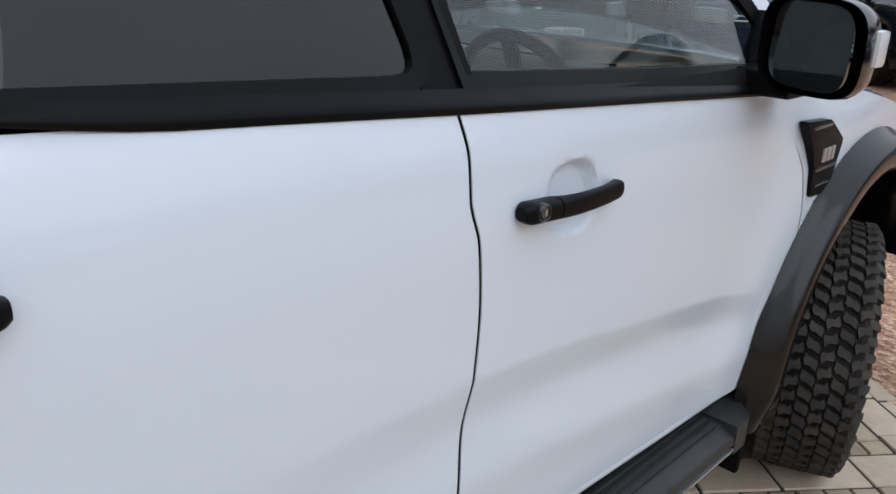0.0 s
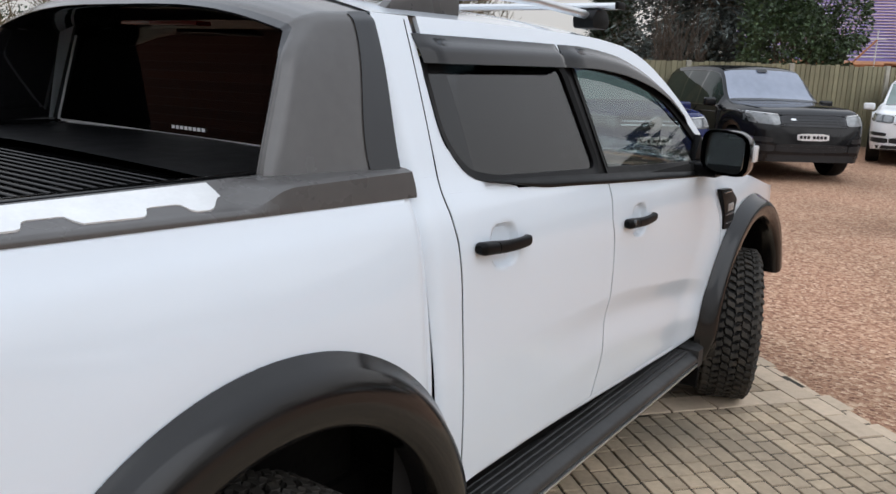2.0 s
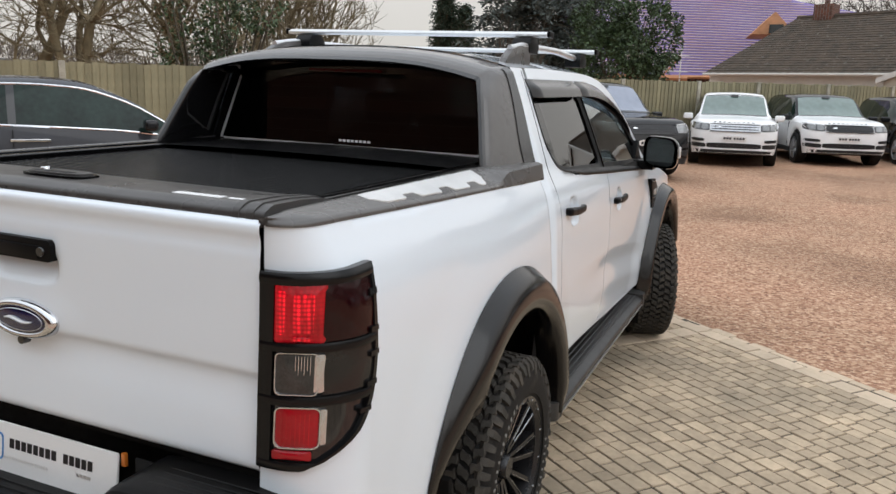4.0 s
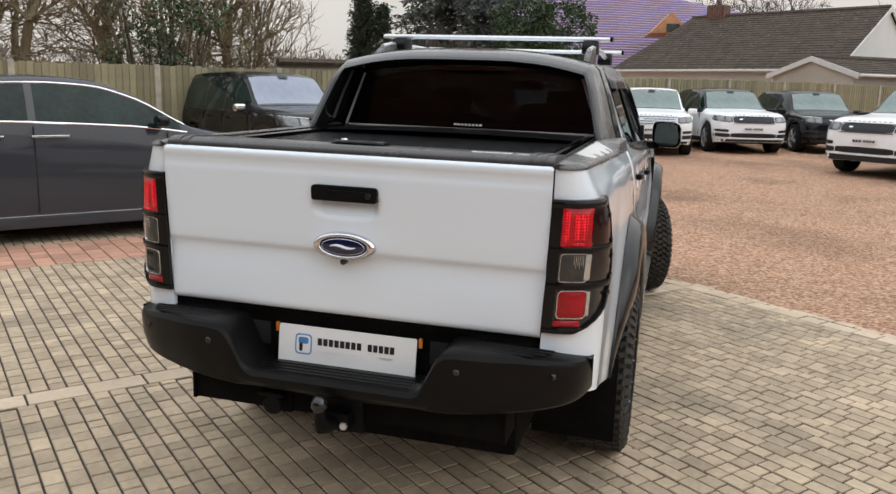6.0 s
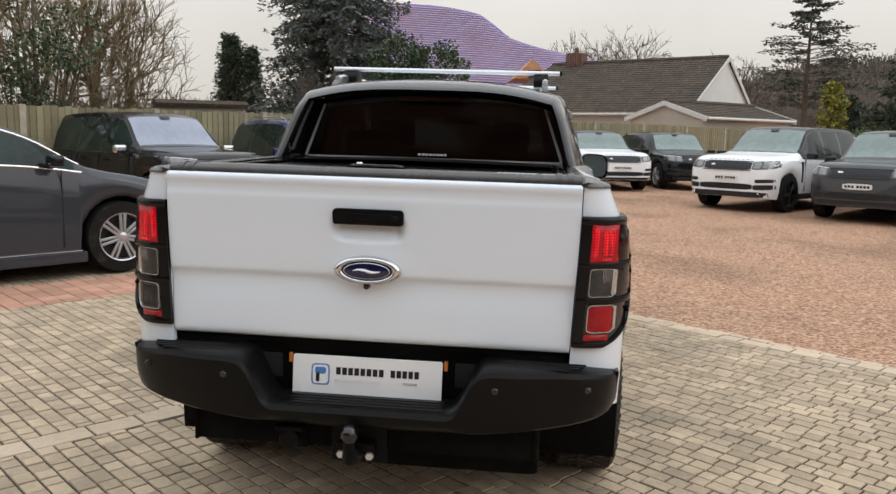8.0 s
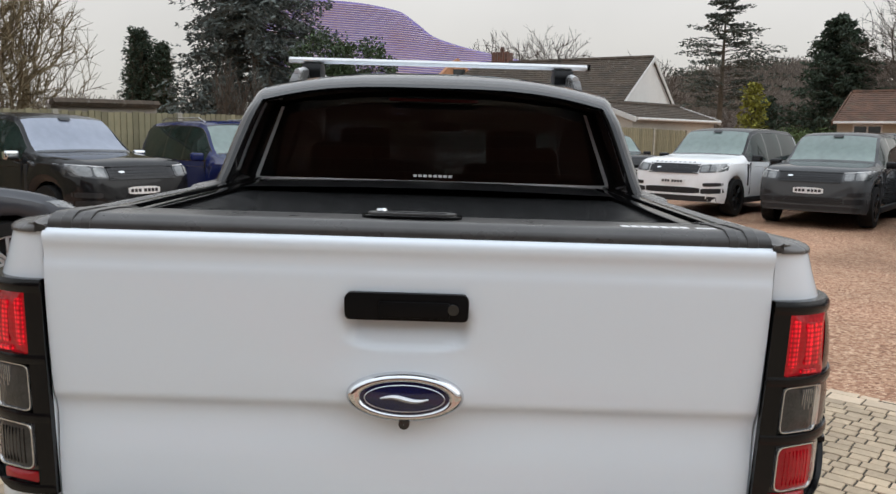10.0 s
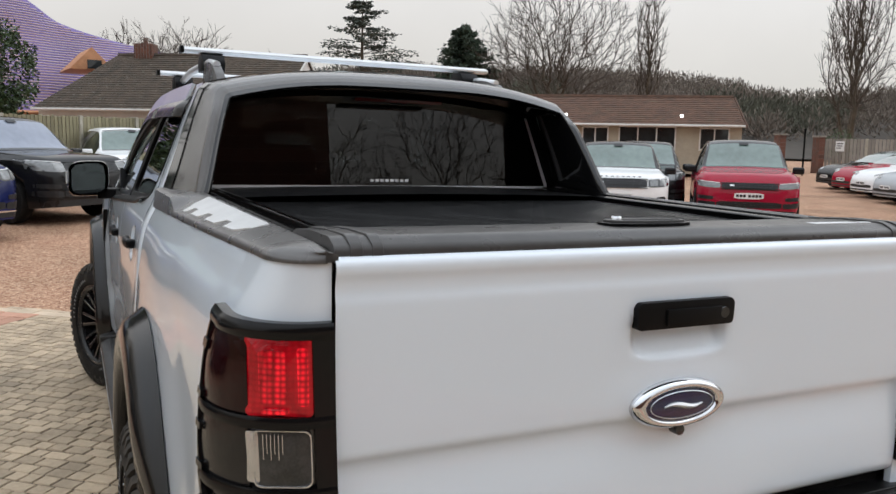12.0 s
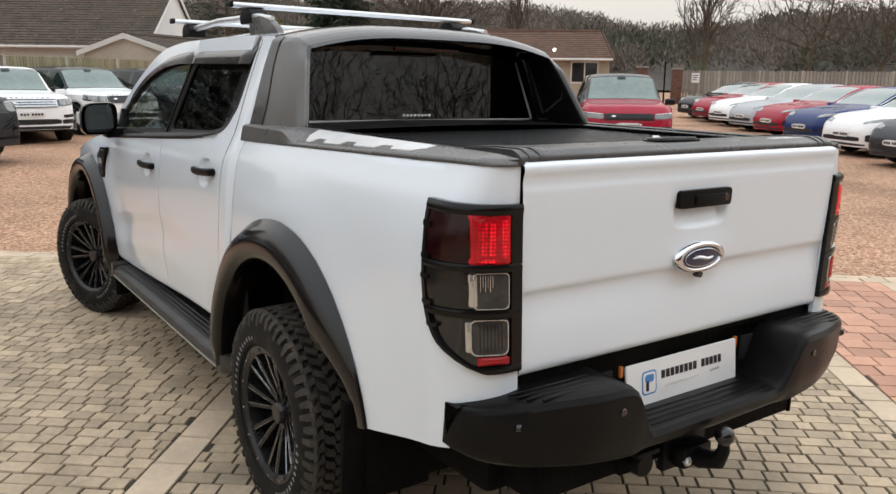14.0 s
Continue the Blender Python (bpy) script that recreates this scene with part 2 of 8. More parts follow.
# the lit lens shows a lattice of small prisms
for lens, gain in ((LENS_LIT, 2.2), (LENS_GLOW, 0.62)):
    n, l = lens.node_tree.nodes, lens.node_tree.links
    pb = n["Principled BSDF"]
    pb.inputs["Emission Color"].default_value = (0.9, 0.008, 0.02, 1)
    dots = n.new("ShaderNodeTexVoronoi")
    dots.inputs["Scale"].default_value, dots.inputs["Randomness"].default_value = 105, 0.12
    dtc = n.new("ShaderNodeTexCoord")
    l.new(dtc.outputs["Object"], dots.inputs["Vector"])
    dr = n.new("ShaderNodeMapRange")
    dr.inputs["From Min"].default_value, dr.inputs["From Max"].default_value = 0.15, 0.65
    dr.inputs["To Min"].default_value, dr.inputs["To Max"].default_value = gain, (0.10 if lens is LENS_LIT else 0.55) * gain
    l.new(dots.outputs["Distance"], dr.inputs["Value"])
    glow = n.new("ShaderNodeTexNoise")
    glow.inputs["Scale"].default_value = 16
    l.new(dtc.outputs["Object"], glow.inputs["Vector"])
    gmul = n.new("ShaderNodeMath")
    gmul.operation = "MULTIPLY"
    l.new(dr.outputs[0], gmul.inputs[0])
    l.new(glow.outputs["Fac"], gmul.inputs[1])
    l.new(gmul.outputs[0], pb.inputs["Emission Strength"])

# ---- building helpers ----
def finish(name, bm, material, parent=None, label="", angle=40, normals=True):
    if normals:
        bmesh.ops.recalc_face_normals(bm, faces=bm.faces)
    lim = radians(angle)
    for f in bm.faces:
        f.smooth = True
    for e in bm.edges:
        if len(e.link_faces) == 2 and e.calc_face_angle(0) > lim:
            e.smooth = False
    me = bpy.data.meshes.new(name)
    bm.to_mesh(me)
    bm.free()
    me.materials.append(material)
    ob = new(name, me)
    if parent:
        ob.parent = parent
    if label:
        ob["label"] = label
    return ob


def part(name, bm, material, parent, label="", angle=40, normals=True):
    """One bmesh as one mesh object under a thing or under a part of it."""
    return finish(name, bm, material, parent, label, angle, normals)


def thing(name, label, category, group="", at=None, kind=""):
    ob = new(name)
    ob.empty_display_size = 0.3
    if at is not None:
        ob.matrix_basis = at
    return tagged(ob, label, category, group, kind)


def box(x0, x1, y0, y1, z0, z1, bevel=0.0, seg=2, bm=None):
    own = bmesh.new()
    bmesh.ops.create_cube(own, size=1)
    for v in own.verts:
        v.co = Vector(((x0 + x1) / 2 + v.co.x * (x1 - x0), (y0 + y1) / 2 + v.co.y * (y1 - y0), (z0 + z1) / 2 + v.co.z * (z1 - z0)))
    if bevel:
        bmesh.ops.bevel(own, geom=own.edges[:], offset=bevel, segments=seg, profile=0.6, affect="EDGES", clamp_overlap=True)
    return join(bm, own)


def join(bm, own):
    if bm is None:
        return own
    me = bpy.data.meshes.new("tmp")
    own.to_mesh(me)
    own.free()
    bm.from_mesh(me)
    bpy.data.meshes.remove(me)
    return bm


def moved(bm, m):
    bmesh.ops.transform(bm, matrix=m, verts=bm.verts)
    return bm


def grid(fn, nu, nv, thick=0.0, bm=None, keep=None):
    """A sheet of fn(u, v), u and v from 0 to 1; keep(u, v) may leave cells out."""
    own = bmesh.new()
    vs = [[own.verts.new(fn(i / nu, j / nv)) for j in range(nv + 1)] for i in range(nu + 1)]
    for i in range(nu):
        for j in range(nv):
            if keep is None or keep((i + 0.5) / nu, (j + 0.5) / nv):
                own.faces.new((vs[i][j], vs[i + 1][j], vs[i + 1][j + 1], vs[i][j + 1]))
    bmesh.ops.remove_doubles(own, verts=own.verts, dist=1e-5)
    if thick:
        bmesh.ops.recalc_face_normals(own, faces=own.faces)
        bmesh.ops.solidify(own, geom=own.faces[:], thickness=thick)
    return join(bm, own)


def tube(points, radius, sides=10, bm=None, closed=False, caps=True):
    """A round rod along points; radius a number or one number a point."""
    own = bmesh.new()
    pts = [Vector(p) for p in points]
    rad = radius if isinstance(radius, (list, tuple)) else [radius] * len(pts)
    rings = []
    up = Vector((0, 0, 1))
    for i, p in enumerate(pts):
        a, b = pts[max(i - 1, 0)], pts[min(i + 1, len(pts) - 1)]
        d = (b - a).normalized()
        s = d.cross(up if abs(d.z) < 0.95 else Vector((1, 0, 0))).normalized()
        t = s.cross(d)
        rings.append([own.verts.new(p + rad[i] * (math.cos(k * math.tau / sides) * s + math.sin(k * math.tau / sides) * t)) for k in range(sides)])
    for r0, r1 in zip(rings, rings[1:]):
        for k in range(sides):
            own.faces.new((r0[k], r0[(k + 1) % sides], r1[(k + 1) % sides], r1[k]))
    if caps:
        own.faces.new(rings[0][::-1])
        own.faces.new(rings[-1])
    return join(bm, own)


def lathe(profile, steps=48, bm=None):
    """Profile of (radius, y) turned round the y axis."""
    own = bmesh.new()
    rings = [[own.verts.new((r * math.cos(k * math.tau / steps), y, r * math.sin(k * math.tau / steps))) for k in range(steps)] for r, y in profile]
    for r0, r1 in zip(rings, rings[1:]):
        for k in range(steps):
            own.faces.new((r0[k], r0[(k + 1) % steps], r1[(k + 1) % steps], r1[k]))
    return join(bm, own)


def prism(poly, axis, a, b, bevel=0.0, seg=2, bm=None):
    """A flat outline, extruded along an axis from a to b. poly holds the other two coordinates in order."""
    own = bmesh.new()

    def place(p, q):
        c = list(p)
        c.insert(axis, q)
        return c
    lo = [own.verts.new(place(p, a)) for p in poly]
    hi = [own.verts.new(place(p, b)) for p in poly]
    own.faces.new(lo)
    own.faces.new(hi[::-1])
    n = len(poly)
    for i in range(n):
        own.faces.new((lo[i], lo[(i + 1) % n], hi[(i + 1) % n], hi[i]))
    if bevel:
        bmesh.ops.recalc_face_normals(own, faces=own.faces)
        bmesh.ops.bevel(own, geom=own.edges[:], offset=bevel, segments=seg, profile=0.6, affect="EDGES", clamp_overlap=True)
    return join(bm, own)


def rounded(pts, r, n=4):
    """A closed outline with its corners rounded."""
    out = []
    m = len(pts)
    for i in range(m):
        p, a, b = Vector(pts[i]), Vector(pts[i - 1]), Vector(pts[(i + 1) % m])
        da, db = (a - p), (b - p)
        k = min(r, da.length * 0.45, db.length * 0.45)
        s, e = p + da.normalized() * k, p + db.normalized() * k
        for j in range(n + 1):
            t = j / n
            out.append(tuple((1 - t) ** 2 * s + 2 * t * (1 - t) * p + t * t * e))
    return out


def curve(pts):
    """A smooth function through (x, y) points, monotone between them."""
    xs, ys = [p[0] for p in pts], [p[1] for p in pts]
    d = [(ys[i + 1] - ys[i]) / (xs[i + 1] - xs[i]) for i in range(len(xs) - 1)]
    ms = [d[0]] + [0 if d[i - 1] * d[i] <= 0 else 2 * d[i - 1] * d[i] / (d[i - 1] + d[i]) for i in range(1, len(d))] + [d[-1]]

    def f(x):
        if x <= xs[0]:
            return ys[0]
        if x >= xs[-1]:
            return ys[-1]
        i = 0
        while x > xs[i + 1]:
            i += 1
        h = xs[i + 1] - xs[i]
        t = (x - xs[i]) / h
        return (2 * t ** 3 - 3 * t ** 2 + 1) * ys[i] + (t ** 3 - 2 * t ** 2 + t) * h * ms[i] + (-2 * t ** 3 + 3 * t ** 2) * ys[i + 1] + (t ** 3 - t ** 2) * h * ms[i + 1]
    return f


def mix(a, b, t):
    return a + (b - a) * t


def raw(name, verts, faces, material, parent=None, smooth=False):
    me = bpy.data.meshes.new(name)
    me.from_pydata(verts, [], faces)
    if smooth:
        me.shade_smooth()
    me.materials.append(material)
    ob = new(name, me)
    if parent:
        ob.parent = parent
    return ob

# ---- the white pickup truck ----
truck = thing("pickup_truck", "white double-cab pickup truck with black wheel-arch flares and off-road tyres", "pickup truck")
LEAN_X, LEAN_Y = 0.64, -0.20        # the camber of the paving and the rake of the body, in degrees
truck.matrix_basis = pose(0, 0.015, 0, LEAN_X, LEAN_Y, 0)

RX, FX, HUBZ, TYRE_R = 1.13, 4.35, 0.395, 0.40      # rear and front axle, hub height, tyre radius
ARCH_Z, ARCH_IN, ARCH_OUT = 0.43, 0.535, 0.685

flank = curve([(0.36, 0.862), (0.45, 0.884), (0.60, 0.896), (0.90, 0.904), (1.10, 0.900), (1.22, 0.889), (1.30, 0.870), (1.36, 0.842), (1.40, 0.824), (1.44, 0.808)])
plan = curve([(0.0, 0.985), (0.3, 0.995), (0.8, 1.0), (4.2, 1.0), (4.7, 0.985), (5.0, 0.945), (5.25, 0.80)])
hollow_top = curve([(1.7, 0.905), (2.4, 0.90), (2.72, 0.893), (2.95, 0.876), (3.13, 0.850), (3.36, 0.821), (3.6, 0.781), (3.73, 0.745), (3.9, 0.66)])
hollow_low = curve([(1.7, 0.69), (2.27, 0.70), (2.69, 0.708), (3.0, 0.682), (3.25, 0.650), (3.75, 0.593), (3.9, 0.58)])
hollow_d = curve([(1.9, 0.0), (2.3, 0.003), (2.75, 0.010), (3.2, 0.014), (3.55, 0.013), (3.72, 0.006), (3.82, 0.0)])


def ease(a, b, x):
    t = min(1, max(0, (x - a) / (b - a)))
    return t * t * (3 - 2 * t)


def dish(x, z, cx, cz, rx, rz, depth):
    d = (abs((x - cx) / rx) ** 3 + abs((z - cz) / rz) ** 3) ** (1 / 3)
    return depth * (1 - ease(0.80, 1.06, d))


def side(x, z):
    """Half the body's width at x and z."""
    y = flank(z) * plan(x)
    if 1.75 < x < 3.92:
        # long hollow that deepens towards the front wheel, over a soft ridge
        t = (hollow_top(x) - z) / (hollow_top(x) - hollow_low(x))
        if t > 0:
            y -= hollow_d(x) * (ease(-0.16, 0.42, t) * 1.15 - 0.15) * (1 - ease(0.40, 1.10, t)) if t < 1.1 else 0
            y -= 0.3 * hollow_d(x) * ease(1.0, 1.5, t)
        y -= dish(x, z, 1.990, 1.198, 0.066, 0.060, 0.020) + dish(x, z, 2.926, 1.142, 0.062, 0.058, 0.020)
    # soft swelling round the wheels
    for cx in (RX, FX):
        r = math.hypot(x - cx, z - ARCH_Z)
        y += 0.014 * (1 - ease(0.64, 0.92, r))
    return y


def arch(x, low=0.50):
    """Lower edge of the body at x, with the two wheel openings."""
    for cx in (RX, FX):
        d = abs(x - cx)
        if d < 0.62:
            low = max(low, ARCH_Z + math.sqrt(0.62 ** 2 - d * d))
    return low


def flange(bm, by):
    """Folds the free edge of a panel inwards, so that the gaps beside it have depth."""
    rim = [e for e in bm.edges if len(e.link_faces) == 1]
    new_geo = bmesh.ops.extrude_edge_only(bm, edges=rim)["geom"]
    for v in new_geo:
        if isinstance(v, bmesh.types.BMVert):
            v.co += by
    return bm


def side_panel(sg, xl, xr, zb, zt, nu, nv, back=0.0, half=None):
    """A flank panel between two edge curves x(z) and two x-dependent heights, with a folded rear edge where back is given."""
    hw = half or side

    def fn(u, v):
        x = mix(xl(0.8), xr(0.8), u)
        z = mix(zb(x), zt(x), v)
        x = mix(xl(z), xr(z), u)
        z = mix(zb(x), zt(x), v)
        return Vector((x, sg * hw(x, z), z))
    return flange(grid(fn, nu, nv), Vector((0, -sg * 0.0025, 0)))


def cab_half(x, z):
    """The cab's flank, curling in towards the bed."""
    return side(x, z) - 0.042 * (1 - ease(1.630, 1.722, x)) ** 2


CORNER = 0.165
gate_w = curve([(0.80, 0.7005), (0.84, 0.702), (1.05, 0.710), (1.20, 0.716), (1.30, 0.7185), (1.45, 0.7195)])      # half the tailgate's width


def corner(s, z, off=0.0):
    """Rear corner of the bed in plan: s=0 beside the tailgate, s=1 on the flank at x=0.2."""
    w = side(0.2, z)
    inner = gate_w(z) + 0.004
    r = min(CORNER, (w - inner) * 0.9)
    if s < 0.42:
        return Vector((0.004 - off, mix(inner, w - r, s / 0.42), z))
    if s < 0.8:
        a = (s - 0.42) / 0.38 * math.pi / 2
        return Vector((0.004 + r - (r + off) * math.cos(a), w - r + (r + off) * math.sin(a), z))
    return Vector((mix(0.004 + r, 0.2, (s - 0.8) / 0.2), w + off, z))


split = curve([(0.40, 2.60), (0.56, 2.645), (0.66, 2.678), (0.80, 2.688), (0.92, 2.702), (1.02, 2.708), (1.115, 2.703), (1.18, 2.687), (1.24, 2.688), (1.286, 2.681), (1.32, 2.672), (1.45, 2.64)])
rdoor_rear = curve([(0.40, 1.81), (0.68, 1.796), (0.95, 1.787), (1.10, 1.782), (1.22, 1.776), (1.30, 1.763), (1.36, 1.756), (1.45, 1.763)])
fdoor_front = curve([(0.40, 3.66), (0.50, 3.75), (0.57, 3.815), (0.64, 3.852), (0.77, 3.872), (0.92, 3.882), (1.03, 3.866), (1.10, 3.830), (1.21, 3.735), (1.30, 3.68), (1.4, 3.66)])
belt = curve([(1.6, 1.385), (2.0, 1.364), (2.35, 1.345), (2.7, 1.322), (3.3, 1.285), (3.8, 1.25), (4.1, 1.22)])
wtop = curve([(1.6, 1.69), (2.7, 1.695), (2.95, 1.68), (3.2, 1.64), (3.44, 1.57), (3.65, 1.44), (3.80, 1.31), (3.9, 1.245)])
G = 0.0036
sill = curve([(1.6, 0.552), (2.2, 0.545), (3.0, 0.508), (3.7, 0.478), (4.0, 0.47)])      # lower edge of the cab
bed_edge = curve([(0.50, 1.672), (0.90, 1.660), (1.10, 1.650), (1.23, 1.644), (1.31, 1.639), (1.36, 1.633), (1.45, 1.630)])
bed_top = lambda x: mix(1.424, 1.374, x / 1.6)

for sg in (1, -1):
    # bed side, with the rear corner and the curled front edge
    def bed(u, v, sg=sg):
        if u < 0.35:
            s = u / 0.35
            cx = corner(s, 0.8).x
            zb, zt = mix(0.662, 0.535, ease(0.0, 0.65, cx) * 0.35 + 0.65 * min(1, cx / 0.65)), bed_top(0) - 0.006
            p = corner(s, mix(zb, zt, v))
            return Vector((p.x, sg * p.y, p.z))
        x = mix(0.2, bed_edge(mix(0.6, 1.37, v)), (u - 0.35) / 0.65)
        zb = arch(x, mix(0.662, 0.535, ease(0.0, 0.65, x) * 0.35 + 0.65 * min(1, x / 0.65)))
        z = mix(zb, bed_top(x) - 0.006, v)
        y = side(x, z)
        k = ease(1.595, 1.655, x)
        return Vector((x, sg * (y - 0.016 * k * k), z))
    bs = flange(grid(bed, 140, 26), Vector((0.016, -sg * 0.001, 0)))
    for v in bs.verts:
        if v.co.x > bed_edge(v.co.z) + 0.006:
            v.co.x, v.co.y = v.co.x - 0.012, v.co.y - sg * 0.03
    part("bed_side", bs, WHITE, truck, angle=50)
    # cab corner behind the rear door
    part("cab_corner", side_panel(sg, lambda z: bed_edge(z) + 0.013, lambda z: rdoor_rear(z) - G, lambda x: sill(x) + 0.012, lambda x: 1.40, 12, 40, half=cab_half), WHITE, truck)
    part("bed_gap", grid(lambda u, v, sg=sg: Vector((mix(1.61, 1.70, u), sg * (side(1.6, mix(0.77, 1.37, v)) - 0.045), mix(0.77, 1.37, v))), 2, 20), WHITE, truck)
    part("bed_gap", grid(lambda u, v, sg=sg: Vector((mix(1.56, 1.80, u), sg * (side(1.6, mix(0.52, 0.77, v)) - 0.045), mix(0.52, 0.77, v))), 2, 8), SEAMM, truck)
    rd = part("rear_door", side_panel(sg, lambda z: rdoor_rear(z) + G, lambda z: split(z) - G, lambda x: max(arch(x, 0.49), sill(x) + 0.012), lambda x: belt(x) - 0.02, 110, 110), WHITE, truck)
    fd = part("front_door", side_panel(sg, lambda z: split(z) + G, lambda z: fdoor_front(z) - G, lambda x: max(arch(x, 0.49), sill(x) + 0.012), lambda x: belt(x) - 0.02, 120, 110), WHITE, truck)
    fend = part("fender", side_panel(sg, lambda z: fdoor_front(z) + G, lambda z: mix(4.93, 5.02, ease(0.8, 1.1, z)), lambda x: max(arch(x, 0.52), 0.52), lambda x: mix(1.235, 1.06, ease(3.85, 5.1, x)), 60, 26), WHITE, truck)
    # black sheet behind the panel gaps, standing in for the shade inside them
    part("door_jamb", grid(lambda u, v, sg=sg: Vector((mix(1.72, 3.98, u), sg * (side(mix(1.72, 3.98, u), mix(max(sill(mix(1.72, 3.98, u)) + 0.006, arch(mix(1.72, 3.98, u))), 1.30, v)) - 0.009), mix(max(sill(mix(1.72, 3.98, u)) + 0.006, arch(mix(1.72, 3.98, u))), 1.30, v))), 130, 80), SEAMM, truck)
    def rocker(u, v, sg=sg):
        x = mix(1.70, 3.78, u)
        a = mix(-1.9, 1.5, v)
        return Vector((x, sg * (0.866 + 0.014 * math.cos(a)), sill(x) - 0.006 + 0.015 * math.sin(a)))
    part("rocker_panel", grid(rocker, 40, 8), WHITE, truck)
    part("rocker_back", grid(lambda u, v, sg=sg: Vector((mix(1.70, 3.78, u), sg * mix(0.858, 0.80, v), sill(mix(1.70, 3.78, u)) - 0.012 - 0.13 * v)), 20, 2), UNDER, truck)
    # wheel arch flares
    for cx in (RX, FX):
        prof = [(ARCH_IN + 0.03, 0.80), (ARCH_IN + 0.004, 0.90), (ARCH_IN, 0.945), (ARCH_IN + 0.006, 0.972), (ARCH_IN + 0.03, 0.984), (ARCH_IN + 0.075, 0.984), (ARCH_IN + (0.112 if cx == RX else 0.090), 0.968), (ARCH_OUT - (0.012 if cx == RX else 0.042), 0.932), (ARCH_OUT - (0 if cx == RX else 0.030), None)]

        def flare(u, v, cx=cx, sg=sg):
            a = mix(radians(-2 if cx == RX else 16), radians(168.5 if cx == RX else 186), u)
            k = v * (len(prof) - 1)
            i = min(int(k), len(prof) - 2)
            f = k - i
            (r0, y0), (r1, y1) = prof[i], prof[i + 1]
            r = mix(r0, r1, f)
            if cx == RX:
                r = mix(r, ARCH_OUT - 0.006 * (8 - k), ease(0.80, 1.0, u) * 0.9)
            ca, sa = math.cos(a), math.sin(a)
            x, z = cx + ca * r * 0.985, ARCH_Z + (sa * r if sa > 0 else sa * r)
            yb = side(x, max(0.5, z)) + 0.003
            y = mix(yb if y0 is None else y0, yb if y1 is None else y1, f)
            # the flare thins out towards its two feet
            if cx == RX:
                y = mix(y, min(y, yb + 0.010), ease(0.74, 1.0, u)) if r > 0.555 else y
            y = mix(y, min(y, yb + 0.03), ease(0.15, -0.25, sa)) if r > 0.56 else y
            return Vector((x, sg * y, z))
        part("wheel_arch_flare", grid(flare, 56, 16), ARCH, truck, "dark satin wheel-arch flare", angle=60)
        part("wheel_well", grid(lambda u, v, cx=cx, sg=sg: Vector((cx + 0.575 * math.cos(mix(-0.25, math.pi + 0.25, u)), sg * mix(0.40, 0.865, v), ARCH_Z + 0.575 * math.sin(mix(-0.25, math.pi + 0.25, u)))), 30, 3), UNDER, truck)
    # mud flaps
    part("mud_flap", prism([(0.560, 0.62), (0.590, 0.62), (0.600, 0.25), (0.588, 0.25)], 1, sg * 0.60, sg * 0.940, 0.003), UNDER, truck)
    part("mud_flap", prism([(3.76, 0.22), (3.78, 0.22), (3.86, 0.60), (3.80, 0.62)], 1, sg * 0.62, sg * 0.92), UNDER, truck)

    # door handles: a grip bowed off the door, and a cap flush behind it
    for cx, cz, dr in ((1.968, 1.197, rd), (2.906, 1.141, fd)):
        y0 = side(cx - 0.15, cz)

        def bar(u, v, cx=cx, cz=cz, sg=sg, x0=-0.05, x1=0.128):
            x = cx + mix(x0, x1, u)
            f = (x - cx) / 0.128
            yb = mix(side(cx - 0.15, cz), side(cx + 0.15, cz), (f + 1) / 2)
            out = 0.029 + 0.005 * (1 - f * f)
            inn = -0.006 + 0.020 * (1 - abs((f - 0.3) / 0.72) ** 3 if abs(f - 0.3) < 0.72 else 0)
            ends = 1 - 0.35 * (max(0, f - 0.88) / 0.12) ** 2 - 0.42 * (max(0, -f - 0.86) / 0.14) ** 2
            a = v * math.tau
            c, sn = math.cos(a), math.sin(a)
            c, sn = math.copysign(abs(c) ** 0.6, c), math.copysign(abs(sn) ** 0.75, sn)
            hh = mix(0.0175, 0.0155, (f + 1) / 2) * ends
            return Vector((x, sg * (yb + mix(inn, out, (c * ends + 1) / 2)), cz + 0.005 - 0.001 * f - 0.004 * (1 - f * f) + (0.005 * (1 - f) if cx < 2.5 else 0) + hh * sn))
        hb = grid(bar, 26, 20)
        bmesh.ops.holes_fill(hb, edges=hb.edges[:], sides=24)
        hd = part("door_handle", hb, PLAST, dr, "black pull handle", angle=50)
        hc = grid(lambda u, v: bar(u, v, x0=-0.128, x1=-0.053), 10, 20)
        bmesh.ops.holes_fill(hc, edges=hc.edges[:], sides=24)
        part("handle_cap", hc, PLAST, hd, angle=50)
        if dr is fd and sg < 0:
            at = Matrix.Translation((cx - 0.096, -(y0 + 0.0335), cz + 0.007)) @ pose(0, 0, 0, 0, 0, 180)
            ring = part("lock", moved(lathe([(0.0095, 0.0), (0.0125, 0.0015), (0.0140, -0.001), (0.0140, -0.010)], 20), at), GLOSSB, hd, "black key lock ring")
            part("lock_barrel", moved(lathe([(0.0005, -0.0002), (0.0070, -0.0002), (0.0092, -0.0015), (0.0092, -0.008)], 18), at), GRAPH, ring)
            part("lock_slot", moved(box(-0.0012, 0.0012, 0.0002, 0.0008, -0.0045, 0.0045), at), SILVER, ring)
    # fender vent badge
    vy = side(3.98, 1.06)
    vent = part("fender_vent", prism(rounded([(3.796, 1.166), (3.950, 1.156), (4.062, 1.094), (4.030, 0.990), (3.985, 0.962), (3.898, 0.966), (3.892, 1.04), (3.858, 1.098)], 0.012, 3), 1, sg * (vy - 0.01), sg * (vy + 0.012), 0.004), PLAST, truck, "black side vent with a small plain badge")
